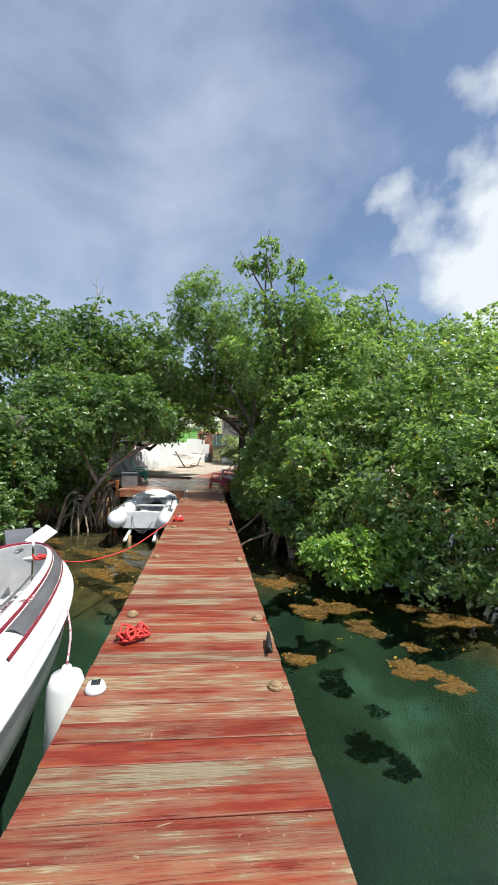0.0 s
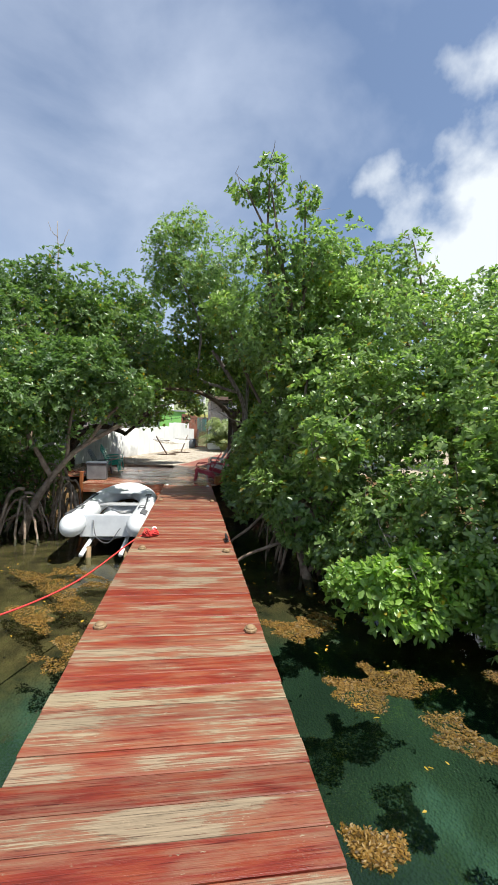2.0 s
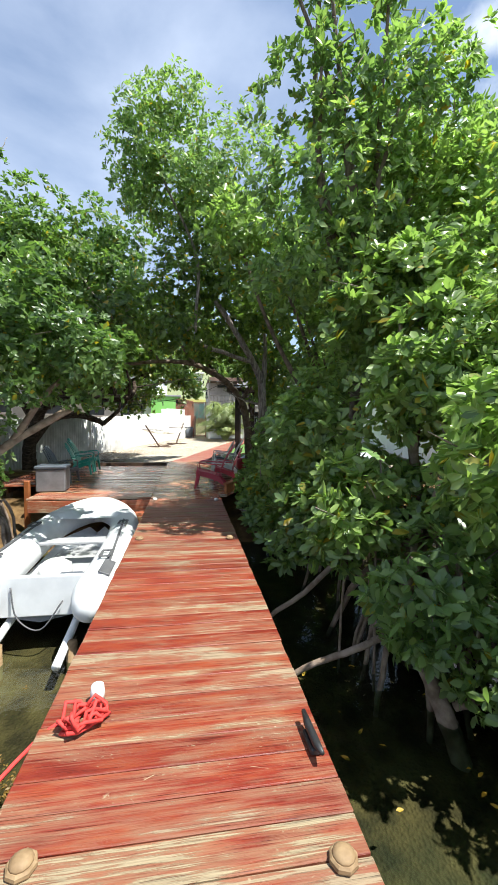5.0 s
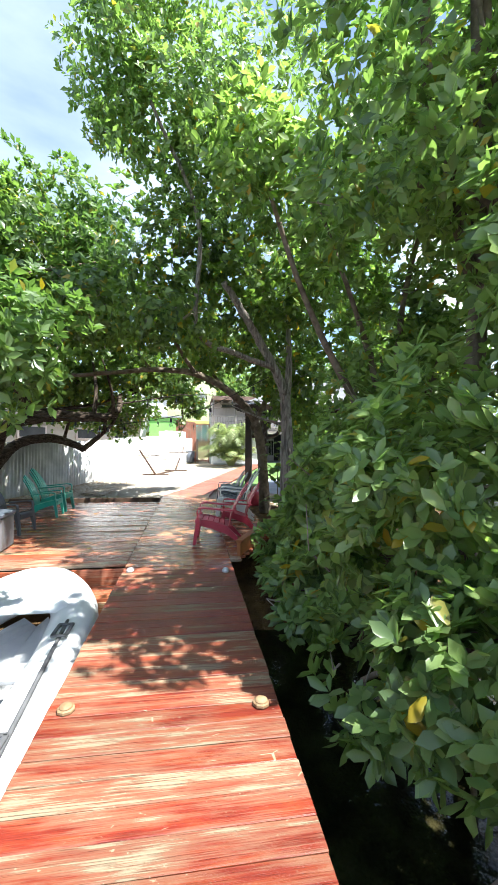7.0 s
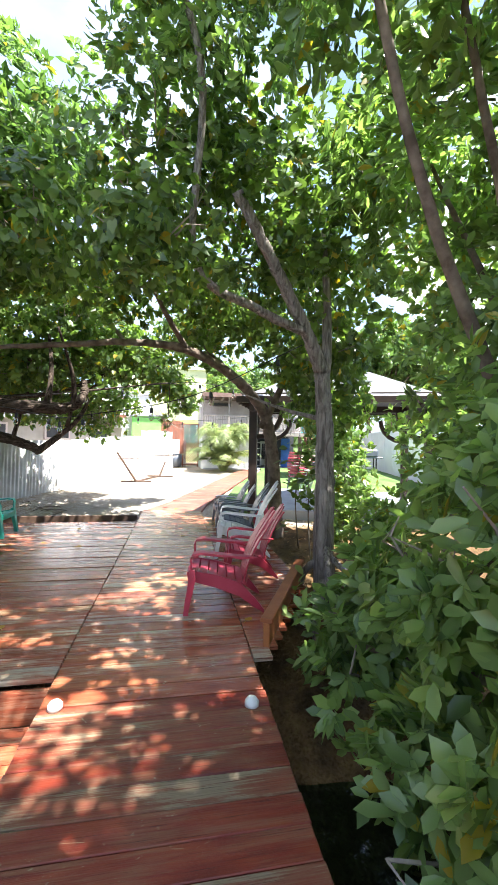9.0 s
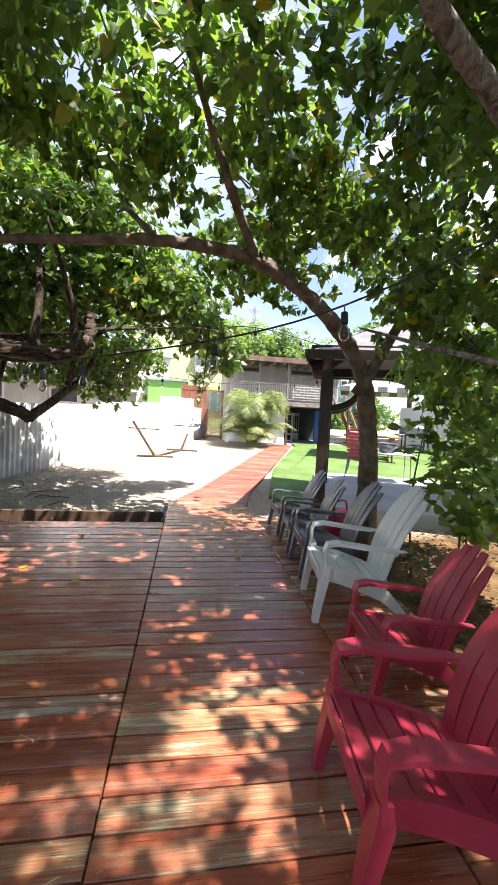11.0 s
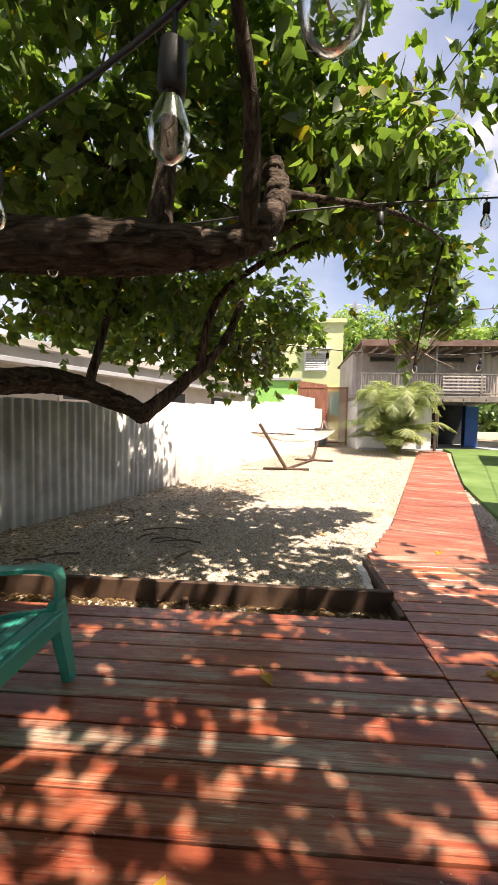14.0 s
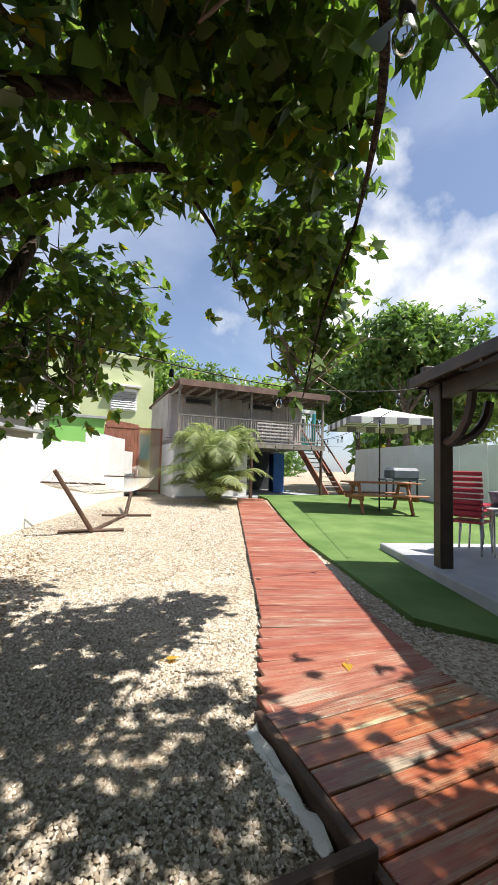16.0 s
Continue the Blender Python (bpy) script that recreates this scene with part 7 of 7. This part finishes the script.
# ---------------------------------------------------------------- small natural things
def stones(n, region, smin, smax, mat, name, label, keep=None):
    """Angular pebbles strewn over the ground, joined."""
    x0, x1, y0, y1 = region
    t = np.array([[1, 0, -0.25], [-1, 0, -0.25], [0, 1, -0.25], [0, -1, -0.25], [0, 0, 1]], float)
    fc = np.array([[0, 2, 4], [2, 1, 4], [1, 3, 4], [3, 0, 4]])
    px, py = rng.uniform(x0, x1, n), rng.uniform(y0, y1, n)
    if keep is not None:
        ok = np.array([keep(a, b) for a, b in zip(px, py)])
        px, py = px[ok], py[ok]
    pz = np.array([ground_z(a, b) for a, b in zip(px, py)])
    k = len(px)
    s = rng.uniform(smin, smax, (k, 1, 1)) * rng.uniform(0.6, 1.25, (k, 1, 3)) * np.array([1.0, 1.0, 0.7])
    a = rng.uniform(0, 6.28, k)
    v = t[None] * s * rng.uniform(0.75, 1.2, (k, 5, 1))
    tl = rng.uniform(-0.6, 0.6, (k, 1))
    x, y, z = v[..., 0].copy(), v[..., 1].copy(), v[..., 2].copy()
    z, x = z * np.cos(tl) + x * np.sin(tl), x * np.cos(tl) - z * np.sin(tl)
    ca, sa = np.cos(a)[:, None], np.sin(a)[:, None]
    v = np.stack([x * ca - y * sa, x * sa + y * ca, z], -1) + np.stack([px, py, pz + 0.006], -1)[:, None]
    f = fc[None] + (np.arange(k) * 5)[:, None, None]
    return tagged(new(name, tri_mesh(name, v.reshape(-1, 3), f.reshape(-1, 3), mat)), label, "gravel", kind="stuff")


def left_of_walk(x, y):
    t = (y - BW_A.y) / (BW_B.y - BW_A.y)
    edge = BW_A.x + (BW_B.x - BW_A.x) * t
    fx = fence_a.x + (y - fence_a.y) * fdir.x / fdir.y
    return fx + 0.05 < x < (min(edge - 0.53, 9) if y > 19.7 else -0.67)


def right_of_walk(x, y):
    t = (y - BW_A.y) / (BW_B.y - BW_A.y)
    edge = BW_A.x + (BW_B.x - BW_A.x) * t
    return x > max(edge + 0.52, 0.66) and x < edge + 0.52 + max(0.25, 1.6 - (y - 18.8) * 0.42)


GRAVEL_MAT, n_, l_, b_ = shader("loose_coral_stones", 0.9, 0.2)
g_ = n_.new("ShaderNodeNewGeometry")
r_m = ramp(n_, [(0.0, (0.19, 0.145, 0.10)), (0.25, (0.37, 0.31, 0.235)), (0.7, (0.54, 0.475, 0.39)), (1.0, (0.70, 0.65, 0.57))])
l_.new(g_.outputs["Random Per Island"], r_m.inputs["Fac"])
l_.new(r_m.outputs["Color"], b_.inputs["Base Color"])
stones(95000, (-3.6, 0.2, 18.55, 22.0), 0.0065, 0.0145, GRAVEL_MAT, "gravel", "loose pale coral gravel beside the deck", left_of_walk)
stones(30000, (-4.4, 2.0, 22.0, 28.5), 0.010, 0.019, GRAVEL_MAT, "gravel", "sunlit pale coral gravel of the yard", left_of_walk)
stones(14000, (0.6, 3.6, 18.7, 24.0), 0.009, 0.019, GRAVEL_MAT, "gravel", "grey-white gravel strip beside the boardwalk", right_of_walk)
# leaf litter under the trees
LITTER = leaf_material("dry_leaf_litter", (0.10, 0.055, 0.025), (0.27, 0.17, 0.08), (1.0, 0.9, 0.7), 0.0, 0.8)


def litter(n, region, size, mat, name, label, z=None, keep=None):
    x0, x1, y0, y1 = region
    px, py = rng.uniform(x0, x1, n), rng.uniform(y0, y1, n)
    if keep is not None:
        ok = np.array([keep(a, b) for a, b in zip(px, py)])
        px, py = px[ok], py[ok]
    pz = np.array([ground_z(a, b) + 0.02 if z is None else z for a, b in zip(px, py)])
    k = len(px)
    a = rng.uniform(0, 6.28, k)
    al = np.stack([np.cos(a), np.sin(a), rng.uniform(-0.15, 0.25, k)], -1)
    nn2 = np.stack([rng.normal(0, 0.25, k), rng.normal(0, 0.25, k), np.ones(k)], -1)
    v, f = leaves(np.stack([px, py, pz], -1), al, nn2, size * rng.uniform(0.6, 1.2, k), "oval")
    return tagged(new(name, tri_mesh(name, v, f, mat)), label, "leaves", kind="stuff")


litter(2200, (-4.8, -1.8, 18.9, 23.5), 0.05, LITTER, "leaf_litter", "dry brown leaves along the tin fence", keep=lambda x, y: left_of_walk(x, y) and x < -2.2 - 0.0 + (y - 20) * 0.25)
litter(1500, (-4.0, -0.7, 18.54, 18.78), 0.05, LITTER, "leaf_litter", "dry leaves in the timber trough")
litter(2200, (0.7, 4.5, 12.5, 18.6), 0.09, LITTER, "leaf_litter", "dry leaves under the trees beside the deck", keep=lambda x, y: x > 1.45)
for x, y, rz in ((-2.2, 16.86, 20), (-1.75, 16.95, 80), (-1.2, 16.68, 160), (0.68, 14.1, 60), (-2.35, 15.35, 200), (-0.4, 18.0, 30), (0.2, 17.2, 100), (-0.95, 20.4, 10), (0.1, 19.9, 240), (-1.2, 14.2, 130), (-1.5, 17.9, 300)):
    z = 0.006 if y < 18.4 or x > -0.6 else ground_z(x, y) + 0.03
    lf = thing("fallen_leaf", "single fallen yellow heart-shaped leaf", "leaf", "fallen yellow leaves", at=(x, y, z), rz=rz)
    v, f = leaves(np.array([[0.0, 0, 0]]), np.array([[1.0, 0, 0.05]]), np.array([[0, 0.1, 1.0]]), np.array([0.085]), "heart")
    part("blade", tri_mesh("leaf_blade", v, f, LEAF_DRY), lf)
    part("stalk", mesh("leaf_stalk", *tube([(0.0, 0, 0.002), (-0.06, 0.012, 0.003)], 0.0018, 4), LEAF_DRY), lf)

# floating seaweed, in broken mats
def weed_mat(cx, cy, rx, ry, n, label):
    n = int(n * 4.0)
    w_, q_ = rng.uniform(0, 6.28, n), np.sqrt(rng.random(n))
    q_ *= 0.85 + 0.25 * np.sin(w_ * 3 + cx) + 0.15 * np.sin(w_ * 7 + cy)
    px, py = cx + np.cos(w_) * q_ * rx * 0.85, cy + np.sin(w_) * q_ * ry * 0.85
    g = np.sin(px * 4.1 + cy) + np.sin(py * 5.3 + cx) + np.sin((px + py) * 7.7)
    ok = (g > 0.05) & ~((np.abs(px) < 0.75))
    px, py = px[ok], py[ok]
    k = len(px)
    a = rng.uniform(0, 6.28, k)
    al = np.stack([np.cos(a), np.sin(a), rng.normal(0.05, 0.25, k)], -1)
    nn2 = np.stack([rng.normal(0, 0.5, k), rng.normal(0, 0.5, k), np.ones(k)], -1)
    v, f = leaves(np.stack([px, py, np.full(k, WATER_Z + 0.004) + rng.uniform(-0.01, 0.012, k)], -1), al, nn2, rng.uniform(0.012, 0.036, k), "plain")
    tagged(new("seaweed", tri_mesh("seaweed", v, f, WEED)), label, "seaweed", kind="stuff")


for cx, cy, rx, ry, n in ((1.16, 4.64, 0.22, 0.18, 600), (2.35, 4.38, 0.34, 0.26, 1000), (2.75, 4.1, 0.4, 0.2, 800), (1.75, 6.1, 0.6, 0.5, 1800), (2.7, 6.2, 0.9, 0.4, 1800), (3.6, 5.6, 0.7, 0.3, 1200), (1.35, 7.2, 0.5, 0.5, 1500), (2.0, 7.6, 0.5, 0.3, 900), (-1.3, 8.3, 0.9, 0.7, 1800), (-2.6, 8.9, 1.3, 0.8, 2600), (-1.3, 9.3, 0.8, 0.5, 1600), (-3.6, 9.8, 1.0, 0.6, 1800), (2.6, 2.6, 0.25, 0.2, 500), (-1.2, 6.9, 0.4, 0.5, 700), (2.3, 5.35, 0.5, 0.35, 1100), (2.9, 4.95, 0.5, 0.25, 900), (1.45, 5.3, 0.25, 0.25, 500), (3.1, 6.1, 0.7, 0.3, 1200), (-2.0, 7.6, 0.8, 0.5, 1500)):
    weed_mat(cx, cy, rx, ry, n, "floating golden-brown seaweed mat on the water")
litter(200, (0.8, 3.2, 4.5, 9.8), 0.055, LEAF_DRY, "floating_leaves", "scattered yellow leaves floating on the water", WATER_Z + 0.006, lambda x, y: noise.noise(Vector((x * 2, y * 2, 9))) > 0.15)
litter(120, (-4.5, -0.8, 6.0, 10.0), 0.055, LEAF_DRY, "floating_leaves", "scattered yellow leaves floating on the water", WATER_Z + 0.006, lambda x, y: noise.noise(Vector((x * 2, y * 2, 9))) > 0.1)

# saplings behind the chairs, sticks, torn membrane beside the deck
for x, y, hh, sd_ in ((2.05, 17.1, 1.7, 1), (2.3, 16.7, 1.5, 2), (1.95, 16.2, 1.2, 3)):
    r_ = random.Random(sd_)
    sap = thing("sapling", "thin sapling with a few broad leaves in the shade", "sapling", at=(x, y, ground_z(x, y)))
    pts = curve_pts([(0, 0, -0.05), (r_.uniform(-0.08, 0.08), 0.03, hh * 0.5), (r_.uniform(-0.2, 0.1), 0.05, hh)], 6)
    part("stem", mesh("stem", *tube(pts, [0.014 - 0.008 * i / len(pts) for i in range(len(pts))], 6), BARK, True), sap)
    P_ = np.array([[pts[-1].x + r_.gauss(0, 0.2), pts[-1].y + r_.gauss(0, 0.2), hh - abs(r_.gauss(0, 0.3))] for _ in range(16)])
    v, f = rosettes(P_, np.tile(np.array([[0, 0, 1.0]]), (16, 1)) + rng.normal(size=(16, 3)) * 0.3, 0.13, 4, "heart", 0.4)
    part("leaves", tri_mesh("sapling_leaves", v, f, LEAF_HEART), sap)["kind"] = "stuff"
for k in range(9):
    x, y, a = random.uniform(-4.0, -2.2), random.uniform(19.2, 20.9), random.uniform(0, 6.28)
    if not left_of_walk(x, y):
        continue
    L = random.uniform(0.25, 0.6)
    z = ground_z(x, y) + 0.03
    tagged(new("stick", mesh("stick", *limb([(x, y, z), (x + L * 0.5 * math.cos(a), y + L * 0.5 * math.sin(a) + 0.03, z + 0.02), (x + L * math.cos(a), y + L * math.sin(a), z)], 0.011, 0.005, 6, 5, 0.004), BARK)), "dry fallen stick on the gravel", "stick", "fallen sticks")
rows = []
for k in range(16):
    y = 18.95 + k * 0.045
    rows.append([(-0.68 - 0.018 * q + random.uniform(-0.012, 0.012), y, ground_z(-0.7, y) + 0.015 + 0.03 * (2 - q) / 2 * random.uniform(0.3, 1.0)) for q in range(4)])
v, f = loft(rows)
tagged(new("membrane", mesh("membrane", v + [p - Vector((0, 0, 0.004)) for p in v], f + [[i + len(v) for i in q[::-1]] for q in f], CANVAS)), "torn white ground membrane showing beside the deck", "membrane")
